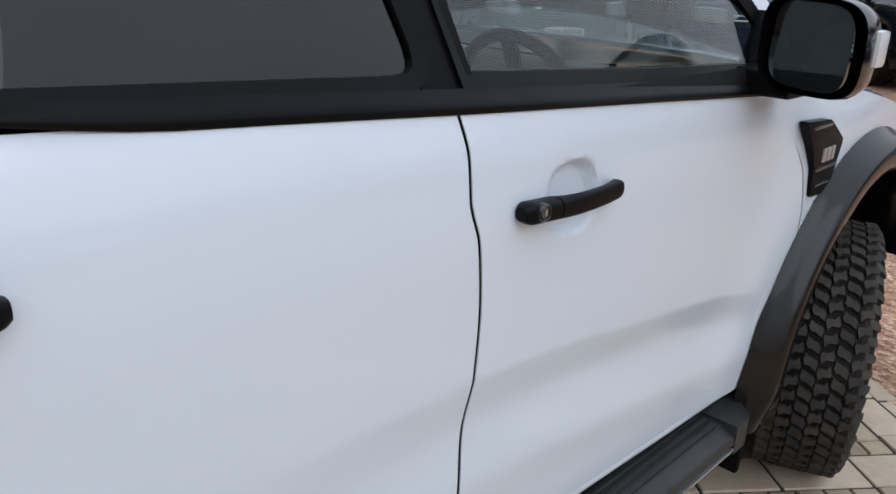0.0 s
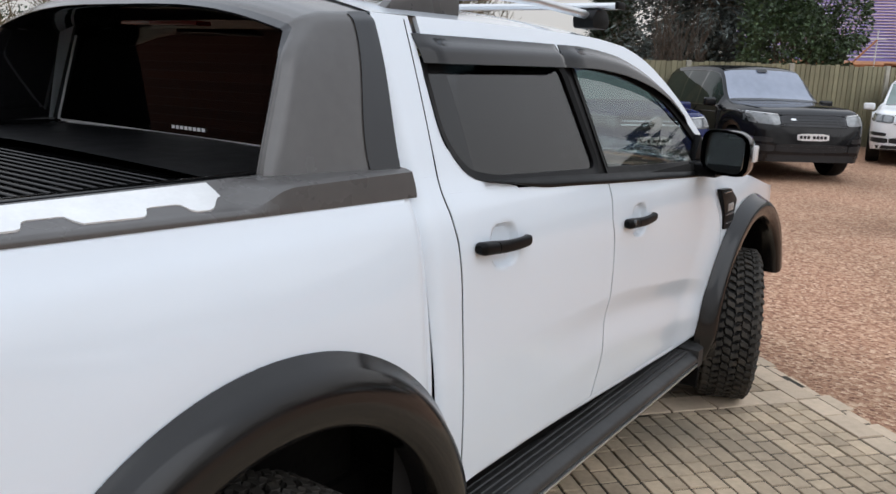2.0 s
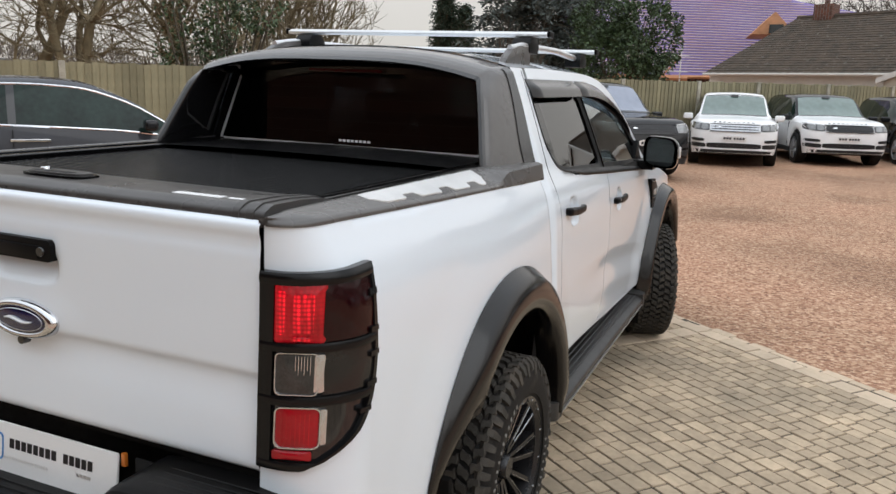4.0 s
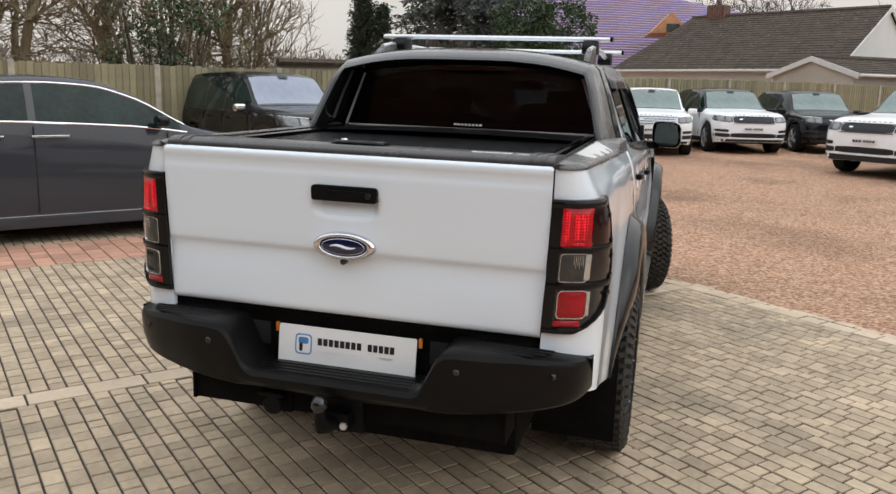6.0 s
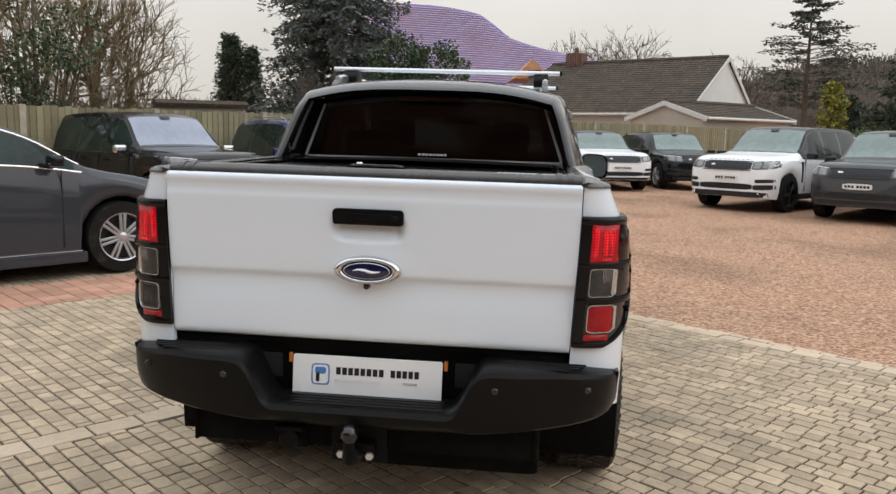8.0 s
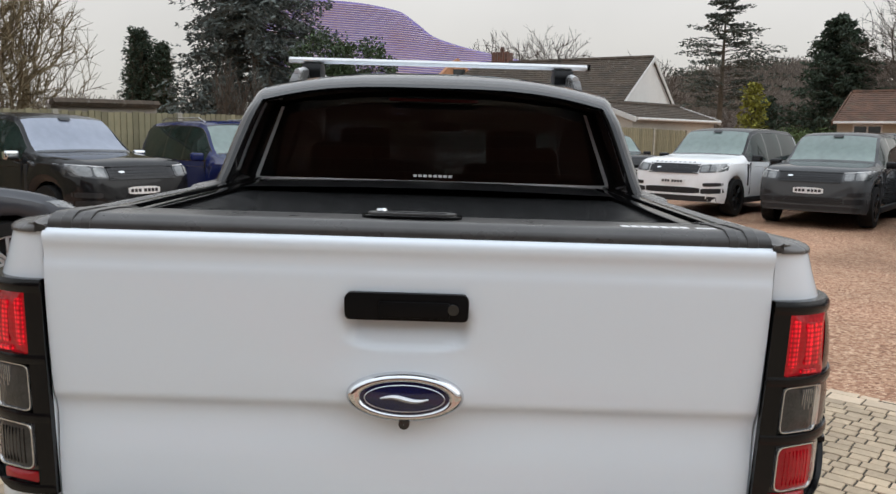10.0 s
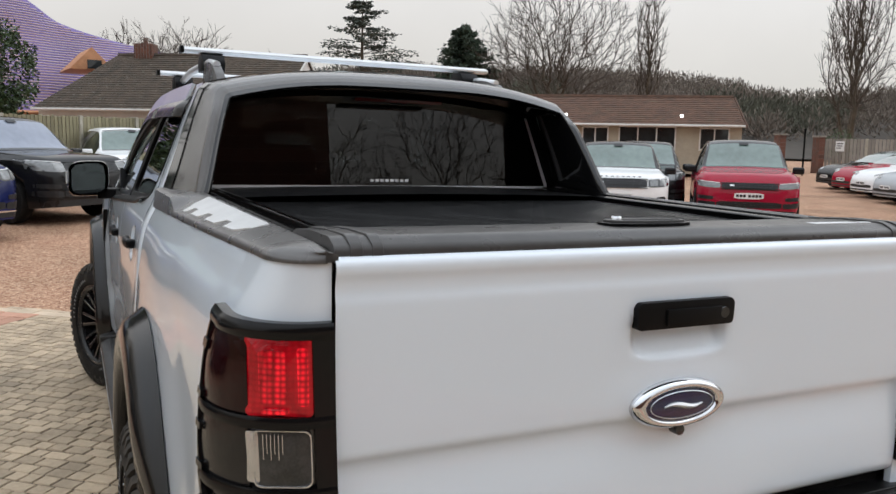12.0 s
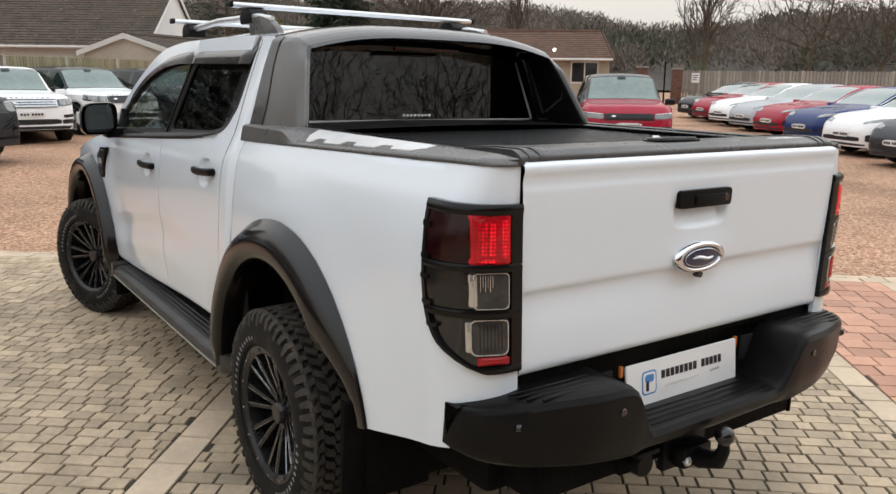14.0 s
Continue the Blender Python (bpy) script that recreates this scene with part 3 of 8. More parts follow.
    for i in range(3):
        part("vent_slat", box((3.84, 3.90, 3.912)[i], (3.955, 4.028, 4.000)[i], *sorted((sg * (vy + 0.006), sg * (vy + 0.016))), (1.140, 1.030, 0.990)[i], (1.148, 1.038, 0.995)[i], 0.002), GRAPH, vent)
    for i in range(3):
        part("badge_bar", box(3.930 + 0.028 * i, 3.948 + 0.028 * i, *sorted((sg * (vy + 0.008), sg * (vy + 0.0165))), 1.05, 1.085, 0.002), SILVER, vent)

# ---- greenhouse ----
def gw(x, z):
    """Half the cab's width above the belt line."""
    y = 0.858 - 0.35 * (z - 1.30) - 0.10 * max(0, z - 1.45) ** 2
    return y * (1 - 0.020 * max(0, x - 2.6) - 0.01 * max(0, 1.9 - x))


ZEDGE = curve([(1.6, 1.785), (2.3, 1.79), (2.8, 1.785), (3.1, 1.765), (3.3, 1.72), (3.6, 1.56), (3.85, 1.35), (4.0, 1.225)])


def outline_rear():
    pts = [(1.822, 1.685), (2.555, 1.685), (2.645, 1.343), (2.03, 1.372), (1.895, 1.398), (1.827, 1.49)]
    return rounded(pts, 0.05, 4)


def outline_front():
    pts = [(2.72, 1.335), (2.635, 1.685)]
    pts += [(x, wtop(x) - 0.01) for x in (2.85, 3.0, 3.15, 3.3, 3.45, 3.58, 3.70, 3.78)]
    pts += [(3.80, 1.275), (3.6, 1.288), (3.2, 1.305)]
    return pts


def shrink(poly, d):
    n = len(poly)
    out = []
    for i in range(n):
        a, b, c = Vector(poly[i - 1]), Vector(poly[i]), Vector(poly[(i + 1) % n])
        e1, e2 = (b - a), (c - b)
        if e1.length < 1e-6 or e2.length < 1e-6:
            out.append(tuple(b))
            continue
        n1, n2 = Vector((-e1.y, e1.x)).normalized(), Vector((-e2.y, e2.x)).normalized()
        m = (n1 + n2)
        m = m.normalized() if m.length > 1e-6 else n1
        cx, cz = sum(p[0] for p in poly) / n, sum(p[1] for p in poly) / n
        if m.dot(Vector((cx, cz)) - b) < 0:
            m = -m
        out.append((b.x + m.x * d, b.y + m.y * d))
    return out


def ring(sg, a, b, off0, off1):
    """A frame between two outlines on the cab's side."""
    bm = bmesh.new()
    n = len(a)
    A = [bm.verts.new((p[0], sg * (gw(*p) + off0), p[1])) for p in a]
    B = [bm.verts.new((p[0], sg * (gw(*p) + off1), p[1])) for p in b]
    C = [bm.verts.new((p[0], sg * (gw(*p) - 0.02), p[1])) for p in b]
    D = [bm.verts.new((p[0], sg * (gw(*p) - 0.012), p[1])) for p in a]
    for i in range(n):
        j = (i + 1) % n
        bm.faces.new((A[i], A[j], B[j], B[i]))
        bm.faces.new((B[i], B[j], C[j], C[i]))
        bm.faces.new((A[i], D[i], D[j], A[j]))
    return bm


def pane(sg, poly, inset, thick=0.004):
    bm = bmesh.new()
    lo = [bm.verts.new((p[0], sg * (gw(*p) - inset), p[1])) for p in poly]
    hi = [bm.verts.new((p[0], sg * (gw(*p) - inset - thick), p[1])) for p in poly]
    bm.faces.new(lo)
    bm.faces.new(hi[::-1])
    n = len(poly)
    for i in range(n):
        bm.faces.new((lo[i], lo[(i + 1) % n], hi[(i + 1) % n], hi[i]))
    bmesh.ops.triangulate(bm, faces=[f for f in bm.faces if len(f.verts) > 4])
    return bm


cwin = curve([(1.30, 2.12), (1.345, 2.10), (1.356, 2.03), (1.37, 1.955), (1.385, 1.905), (1.41, 1.865), (1.45, 1.832), (1.50, 1.812), (1.60, 1.808), (1.8, 1.806)])
for sg in (1, -1):
    def cp(u, v, sg=sg):
        z = mix(1.375, 1.785, v)
        x = mix(mix(1.630, 1.664, v), cwin(z), u)
        return Vector((x, sg * (gw(x, z) - 0.030 * (1 - ease(1.640, 1.715, x)) ** 2 * (1 - ease(1.50, 1.75, z))), z))
    def foot_y(x, z):
        curl = 0.042 * (1 - ease(1.630, 1.722, x)) ** 2 * (1 - ease(1.33, 1.46, z)) + 0.030 * (1 - ease(1.640, 1.715, x)) ** 2 * ease(1.33, 1.46, z)
        k = ease(0.0, 1.0, (z - 1.315) / 0.12)
        return mix(side(x, z), gw(x, z), k) - curl - 0.0015 + 0.0025 * ease(0.0, 0.3, (z - 1.315) / 0.145)

    def foot(u, v, sg=sg):
        z = mix(1.315, 1.46, v)
        x0, x1 = (rdoor_rear(z) + G, cwin(z) + 0.004) if ahead else (1.647, rdoor_rear(z) - G)
        x = mix(x0, x1, u)
        return Vector((x, sg * foot_y(x, z), z))
    for ahead in (True, False):
        part("pillar_foot", grid(foot, 20, 20), WHITE, truck)
    part("door_gap", tube([(rdoor_rear(z) if z < 1.45 else mix(1.763, 1.788, (z - 1.45) / 0.34), sg * (foot_y(1.76, z) if z < 1.45 else gw(1.77, z)), z) for z in (1.30, 1.33, 1.36, 1.39, 1.42, 1.46, 1.52, 1.60, 1.70, 1.775)], 0.0019, 6), SEAMM, truck)
    part("rear_pillar", grid(cp, 24, 26), WHITE, truck)

    def head(u, v, sg=sg):
        x = mix(1.84, 3.985, u)
        z0 = wtop(x) if x < 3.9 else 1.235
        z = mix(z0, max(ZEDGE(x), z0 + 0.012), v)
        return Vector((x, sg * gw(x, z), z))
    part("door_header", grid(head, 60, 6, 0.012 if sg < 0 else -0.012), WHITE, truck)
    # belt trim strip, black
    def beltstrip(u, v, sg=sg):
        x = mix(1.95, 3.86, u)
        z = belt(x) + mix(mix(0.004, -0.026, ease(1.92, 2.30, x)), 0.006, v)
        return Vector((x, sg * (mix(side(x, belt(x) - 0.02), gw(x, belt(x)), ease(0.1, 1, v)) + 0.006 * math.sin(v * math.pi) + 0.005), z))
    part("belt_trim", grid(beltstrip, 40, 6), PLAST, truck, "black belt-line trim")
    ro, fo = outline_rear(), outline_front()
    part("window_frame", ring(sg, shrink(ro, -0.018), shrink(ro, 0.005), 0.0045, -0.002), PLAST, truck, "black window surround")
    part("window_frame", ring(sg, shrink(fo, -0.016), shrink(fo, 0.014), 0.004, -0.004), PLAST, truck, "black window surround")
    part("rear_side_window", pane(sg, shrink(ro, 0.002), 0.010), TINT, truck, "dark tinted glass")
    part("front_side_window", pane(sg, shrink(fo, 0.012), 0.014), DOOR_GLASS, truck, "clear glass")
    part("centre_pillar", grid(lambda u, v, sg=sg: Vector((mix(mix(2.645, 2.555, v), mix(2.745, 2.655, v), u), sg * (gw(2.65, mix(1.31, 1.70, v)) - 0.004), mix(1.31, 1.70, v))), 4, 10), PLAST, truck, "black pillar between the doors")
    part("door_corner_trim", prism([(3.64, 1.28), (3.84, 1.255), (3.80, 1.32), (3.70, 1.41)], 1, sg * 0.80, sg * 0.835, 0.003), PLAST, truck)
    # quarter divider in the rear window
    part("window_divider", grid(lambda u, v, sg=sg: Vector((mix(max(1.832, cwin(mix(1.400, 1.68, v)) + 0.010), 1.914 + 0.022 * (1 - v), u), sg * (gw(mix(1.832, 1.914, u), mix(1.400, 1.68, v)) - 0.0085), mix(1.400, 1.68, v))), 3, 12), QUARTER, truck)
    # wind deflectors
    for x0, x1 in ((1.80, 2.555), (2.575, 3.62)):
        def deflect(u, v, sg=sg, x0=x0, x1=x1):
            x = mix(x0, x1, u)
            zt = wtop(x) if x > 1.9 else wtop(1.9)
            taper = mix(1, 0.45, ease(3.0, 3.62, x))
            z = zt + mix(0.052, -0.020, v) * taper
            out = mix(0.006, 0.034, ease(0, 0.55, v)) * taper * (0.25 + 0.75 * ease(0, 0.07, u)) * (0.4 + 0.6 * ease(1, 0.96, u))
            return Vector((x + 0.012 * v, sg * (gw(x, z) + out), z))
        part("wind_deflector", grid(deflect, 30, 8, 0.004), ARCH, truck, "smoked plastic wind deflector")


def roofz(x, y):
    e = gw(x, ZEDGE(x))
    return ZEDGE(x) + 0.072 * (1 - min(1, abs(y) / e) ** 2.6) - 0.02 * ease(2.8, 3.2, x)


def roof_pt(u, v):
    x = mix(1.662, 3.16, u)
    y = mix(-1, 1, v) * gw(x, ZEDGE(x))
    return Vector((x, y, roofz(x, y)))


part("roof", grid(roof_pt, 24, 30), WHITE, truck)


def screen(u, v):
    x = mix(3.15, 3.99, v)
    hw = gw(x, ZEDGE(x)) - 0.015
    y = mix(-hw, hw, u)
    return Vector((x + 0.10 * (1 - (y / hw) ** 2) * v, y, mix(roofz(3.15, y), 1.235 + 0.03 * (1 - (y / hw) ** 2), v)))


part("windscreen", grid(screen, 16, 8, 0.005), CAR_GLASS, truck, "clear windscreen glass")


def hood(u, v):
    x = mix(3.98, 5.13, u)
    hw = mix(0.835, 0.74, ease(4.4, 5.13, x))
    y = mix(-hw, hw, v)
    e = (abs(y) / hw)
    z = mix(1.245, 1.10, ease(3.9, 5.3, x)) + 0.035 * (1 - e ** 3) - 0.07 * ease(4.95, 5.15, x) - 0.03 * ease(0.8, 1, e)
    return Vector((x + 0.07 * (1 - e * e) * u, y, z))


part("bonnet", grid(hood, 26, 24, 0.012), WHITE, truck)
# front end
front = part("front_bumper", grid(lambda u, v: Vector((5.02 + 0.20 * math.sin(math.pi * (0.12 + 0.76 * u)) ** 0.7 + 0.06 * math.sin(v * math.pi), mix(-0.80, 0.80, u), mix(0.36, 0.72, v))), 24, 10, 0.02), BUMPM, truck)
part("grille", prism(rounded([(-0.52, 0.74), (0.52, 0.74), (0.56, 1.0), (-0.56, 1.0)], 0.05), 0, 5.05, 5.20, 0.01), GLOSSB, truck, "black front grille")
for sg in (1, -1):
    part("headlight", prism(rounded([(sg * 0.58, 0.78), (sg * 0.84, 0.84), (sg * 0.80, 1.03), (sg * 0.58, 0.99)], 0.03), 0, 4.92, 5.10, 0.015), HEADL, truck)

# underbody and chassis
part("underbody", box(0.62, 4.95, -0.69, 0.69, 0.31, 0.60, 0.03), UNDER, truck)
# two boxes added to keep light off the paving under the bumper
part("underbody", box(0.14, 0.62, 0.06, 0.69, 0.425, 0.60, 0.03), UNDER, truck)
# this one hangs lower, as the dark slab right of the hitch
part("underbody", box(0.14, 0.62, -0.62, 0.05, 0.33, 0.60, 0.03), UNDER, truck)
part("bed_floor", box(0.03, 1.60, -0.70, 0.70, 0.62, 0.84, 0.02), UNDER, truck)
part("bed_inner", box(0.05, 1.60, -0.80, 0.80, 0.84, 1.30, 0.02), UNDER, truck)
part("cab_floor", box(1.66, 3.95, -0.80, 0.80, 0.42, 0.62, 0.02), UNDER, truck)
part("rear_axle", tube([(RX, -0.75, HUBZ), (RX, 0.75, HUBZ)], 0.055, 12), UNDER, truck)

# interior
for sg in (1, -1):
    st = part("front_seat", box(2.85, 3.35, sg * 0.38 - 0.25, sg * 0.38 + 0.25, 0.75, 0.93, 0.05, 3), LEATHER, truck)
    part("seat_back", moved(box(-0.08, 0.08, -0.25, 0.25, 0, 0.62, 0.06, 3), pose(2.84, sg * 0.38, 0.86, 0, -14, 0)), LEATHER, st)
    part("headrest", moved(box(-0.05, 0.05, -0.13, 0.13, 0, 0.18, 0.045, 3), pose(2.68, sg * 0.38, 1.47, 0, -8, 0)), LEATHER, st)
    part("headrest", moved(box(-0.05, 0.05, -0.13, 0.13, 0, 0.16, 0.045, 3), pose(1.80, sg * 0.38, 1.42, 0, -8, 0)), LEATHER, truck)
rb = part("rear_bench", box(1.90, 2.40, -0.66, 0.66, 0.72, 0.92, 0.05, 3), LEATHER, truck)
part("bench_back", moved(box(-0.08, 0.08, -0.66, 0.66, 0, 0.60, 0.06, 3), pose(1.90, 0, 0.86, 0, -10, 0)), LEATHER, rb)
part("dashboard", prism(rounded([(3.55, 0.80), (3.60, 1.16), (3.72, 1.24), (4.02, 1.20), (4.02, 0.80)], 0.05), 1, -0.74, 0.74, 0.01), LEATHER, truck)
wheel_ring = lathe([(0.185 + 0.016 * math.cos(a), 0.016 * math.sin(a)) for a in [k * math.tau / 8 for k in range(9)]], 32)
for a in (0, 120, 240):
    moved_spoke = moved(box(0.03, 0.175, -0.008, 0.008, -0.02, 0.02, 0.004), pose(0, 0, 0, 0, a + 30, 0))
    join(wheel_ring, moved_spoke)
part("steering_wheel", moved(wheel_ring, pose(3.42, -0.38, 1.16, 0, 0, 90) @ pose(0, 0, 0, -22, 0, 0)), PLAST, truck)
part("inner_mirror", box(3.28, 3.31, -0.12, 0.12, 1.64, 1.70, 0.012), PLAST, truck)

# ---- tailgate ----
tg_x = curve([(0.838, 0.030), (0.846, 0.008), (0.865, 0.002), (0.95, 0.005), (1.045, 0.013), (1.062, 0.011), (1.084, 0.002), (1.20, -0.002), (1.34, -0.005), (1.362, -0.002), (1.378, -0.003), (1.398, -0.008), (1.409, -0.007), (1.417, 0.001), (1.422, 0.03)])


def gate(u, v):
    z = mix(0.838, 1.422, v)
    y = mix(-gate_w(z), gate_w(z), u)
    x = tg_x(z)
    # cup under the handle
    d = max(abs(y) / 0.118, abs(z - 1.243) / 0.048)
    e = ((abs(y) / 0.122) ** 4 + (abs(z - 1.243) / 0.05) ** 4) ** 0.25
    x += 0.030 * (1 - ease(0.86, 1.03, e)) * ease(1.20, 1.30, z + 0.035)
    # swelling round the badge
    x -= 0.006 * (1 - ease(0.6, 1.5, math.hypot(y / 0.15, (z - 1.10) / 0.07)))
    return Vector((x, y, z))


tailgate = part("tailgate", grid(gate, 120, 90, 0.0), WHITE, truck, angle=60)
part("tailgate_gap", grid(lambda u, v: Vector((0.045, mix(-0.735, 0.735, u), mix(0.80, 1.41, v))), 2, 2), SEAMM, truck)
hnd = part("tailgate_handle", prism(rounded([(-0.121, 1.258), (0.121, 1.258), (0.123, 1.302), (0.115, 1.312), (-0.115, 1.312), (-0.123, 1.302)], 0.01, 3), 0, -0.020, 0.012, 0.005), PLAST, tailgate, "black tailgate release handle")
part("lever", box(-0.026, -0.018, -0.085, 0.055, 1.264, 1.297, 0.004), PLAST, hnd)
part("lock", moved(lathe([(0.0005, 0.0), (0.011, 0.0), (0.013, -0.003), (0.013, -0.010)], 20), pose(-0.026, -0.092, 1.283, 0, 0, 90)), GLOSSB, hnd)
# oval badge
bdg = bmesh.new()
bdg_rings = []
for f, h in ((1.0, 0.004), (1.0, -0.006), (0.985, -0.013), (0.955, -0.0185), (0.91, -0.0225), (0.86, -0.0245), (0.81, -0.0245), (0.77, -0.023), (0.745, -0.019)):
    bdg_rings.append([bdg.verts.new((h, 0.119 * f * math.cos(k * math.tau / 56), 1.10 + (0.0515 - 0.072 * (1 - f)) * math.sin(k * math.tau / 56))) for k in range(56)])
for r0, r1 in zip(bdg_rings, bdg_rings[1:]):
    for k in range(56):
        bdg.faces.new((r0[k], r0[(k + 1) % 56], r1[(k + 1) % 56], r1[k]))
badge = part("badge", bdg, CHROME, tailgate, "chrome oval badge with a plain dark blue centre", angle=70)
field = bmesh.new()
field_rings = [[field.verts.new((-0.0195 - 0.005 * (1 - f * f), 0.0895 * f * math.cos(k * math.tau / 48), 1.10 + 0.0335 * f * math.sin(k * math.tau / 48))) for k in range(48)] for f in (1.0, 0.9, 0.7, 0.4, 0.15)]
for r0, r1 in zip(field_rings, field_rings[1:]):
    for k in range(48):
        field.faces.new((r0[k], r0[(k + 1) % 48], r1[(k + 1) % 48], r1[k]))
field.faces.new(field_rings[-1])
part("badge_field", field, BLUE, badge, "dark blue oval field", angle=70)
part("badge_line", tube([(-0.0222, 0.080 * math.cos(k * math.tau / 40), 1.10 + 0.0275 * math.sin(k * math.tau / 40)) for k in range(41)], 0.0011, 5), SILVER, badge)
part("badge_stroke", tube([(-0.0252, 0.048 - 0.096 * k / 14, 1.10 + 0.004 * math.sin(k * 0.45)) for k in range(15)], [0.0016 + 0.0045 * math.sin(math.pi * k / 14) for k in range(15)], 6), SILVER, badge)
part("rear_camera", moved(lathe([(0.0005, 0), (0.011, 0.001), (0.012, 0.012), (0.012, 0.022)], 16), pose(-0.022, 0, 1.046, 0, 0, -90)), GLOSSB, tailgate)

# ---- tail lamps with their black guards ----
lamp_edge = curve([(0.86, 0.075), (0.90, 0.159), (0.96, 0.230), (1.05, 0.263), (1.15, 0.273), (1.32, 0.273)])


def around(q, z, off=0.0):
    """A place on the rear corner, q metres from the tailgate's edge along the skin."""
    w, inner = side(0.2, z), gate_w(z) + 0.004
    r = min(CORNER, (w - inner) * 0.9)
    a = w - r - inner
    if q < a:
        return corner(0.42 * q / a, z, off)
    if q < a + r * math.pi / 2:
        return corner(0.42 + 0.38 * (q - a) / (r * math.pi / 2), z, off)
    return corner(0.8 + 0.2 * (q - a - r * math.pi / 2) / (0.196 - r), z, off)


def lamp_slab(sg, q0, q1, z0, z1, off, thick=0.012, nu=18, nv=5, round_top=0.0, bm=None):
    """A slab on the rear corner between two distances from the tailgate; q1 None follows the lamp's outer edge."""
    own = bmesh.new()

    def at(i, j, o):
        z = mix(z0, z1, j / nv)
        q = mix(q0, lamp_edge(z) if q1 is None else q1, i / nu)
        p = around(q, z, o + round_top * (1 - (2 * j / nv - 1) ** 2))
        return own.verts.new((p.x, sg * p.y, p.z))
    out = [[at(i, j, off) for j in range(nv + 1)] for i in range(nu + 1)]
    for i in range(nu):
        for j in range(nv):
            own.faces.new((out[i][j], out[i + 1][j], out[i + 1][j + 1], out[i][j + 1]))
    loop = [(i, 0) for i in range(nu)] + [(nu, j) for j in range(nv)] + [(i, nv) for i in range(nu, 0, -1)] + [(0, j) for j in range(nv, 0, -1)]
    low = [at(i, j, off - thick) for i, j in loop]
    m = len(loop)
    for k in range(m):
        a, b = loop[k], loop[(k + 1) % m]
        own.faces.new((out[a[0]][a[1]], out[b[0]][b[1]], low[(k + 1) % m], low[k]))
    return join(bm, own)


def lens_cell(sg, q0, q1, z0, z1, off, radius=0.012, dome=0.003, hole=0.0, bm=None):
    """A domed lens with rounded corners, or a raised frame round one where hole gives its width."""
    own = bmesh.new()
    outline = rounded([(q0, z0), (q1, z0), (q1, z1), (q0, z1)], radius, 4)
    cq, cz = (q0 + q1) / 2, (z0 + z1) / 2
    hq, hz = (q1 - q0) / 2, (z1 - z0) / 2

    def ring_at(f, o, shrink_by=0.0):
        vs = []
        for q, z in outline:
            fq, fz = f * (hq - shrink_by) / hq, f * (hz - shrink_by) / hz
            p = around(cq + (q - cq) * fq, cz + (z - cz) * fz, o)
            vs.append(own.verts.new((p.x, sg * p.y, p.z)))
        return vs
    if hole:
        rings_ = [ring_at(1, off - 0.006), ring_at(1, off), ring_at(1, off + dome, hole * 0.3), ring_at(1, off + dome, hole * 0.7), ring_at(1, off - 0.004, hole)]
    else:
        rings_ = [ring_at(1, off - 0.006), ring_at(1, off)] + [ring_at(f, off + dome * (1 - f * f)) for f in (0.85, 0.6, 0.3)]
    n = len(outline)
    for r0, r1 in zip(rings_, rings_[1:]):
        for k in range(n):
            own.faces.new((r0[k], r0[(k + 1) % n], r1[(k + 1) % n], r1[k]))
    if not hole:
        own.faces.new(rings_[-1])
    return join(bm, own)


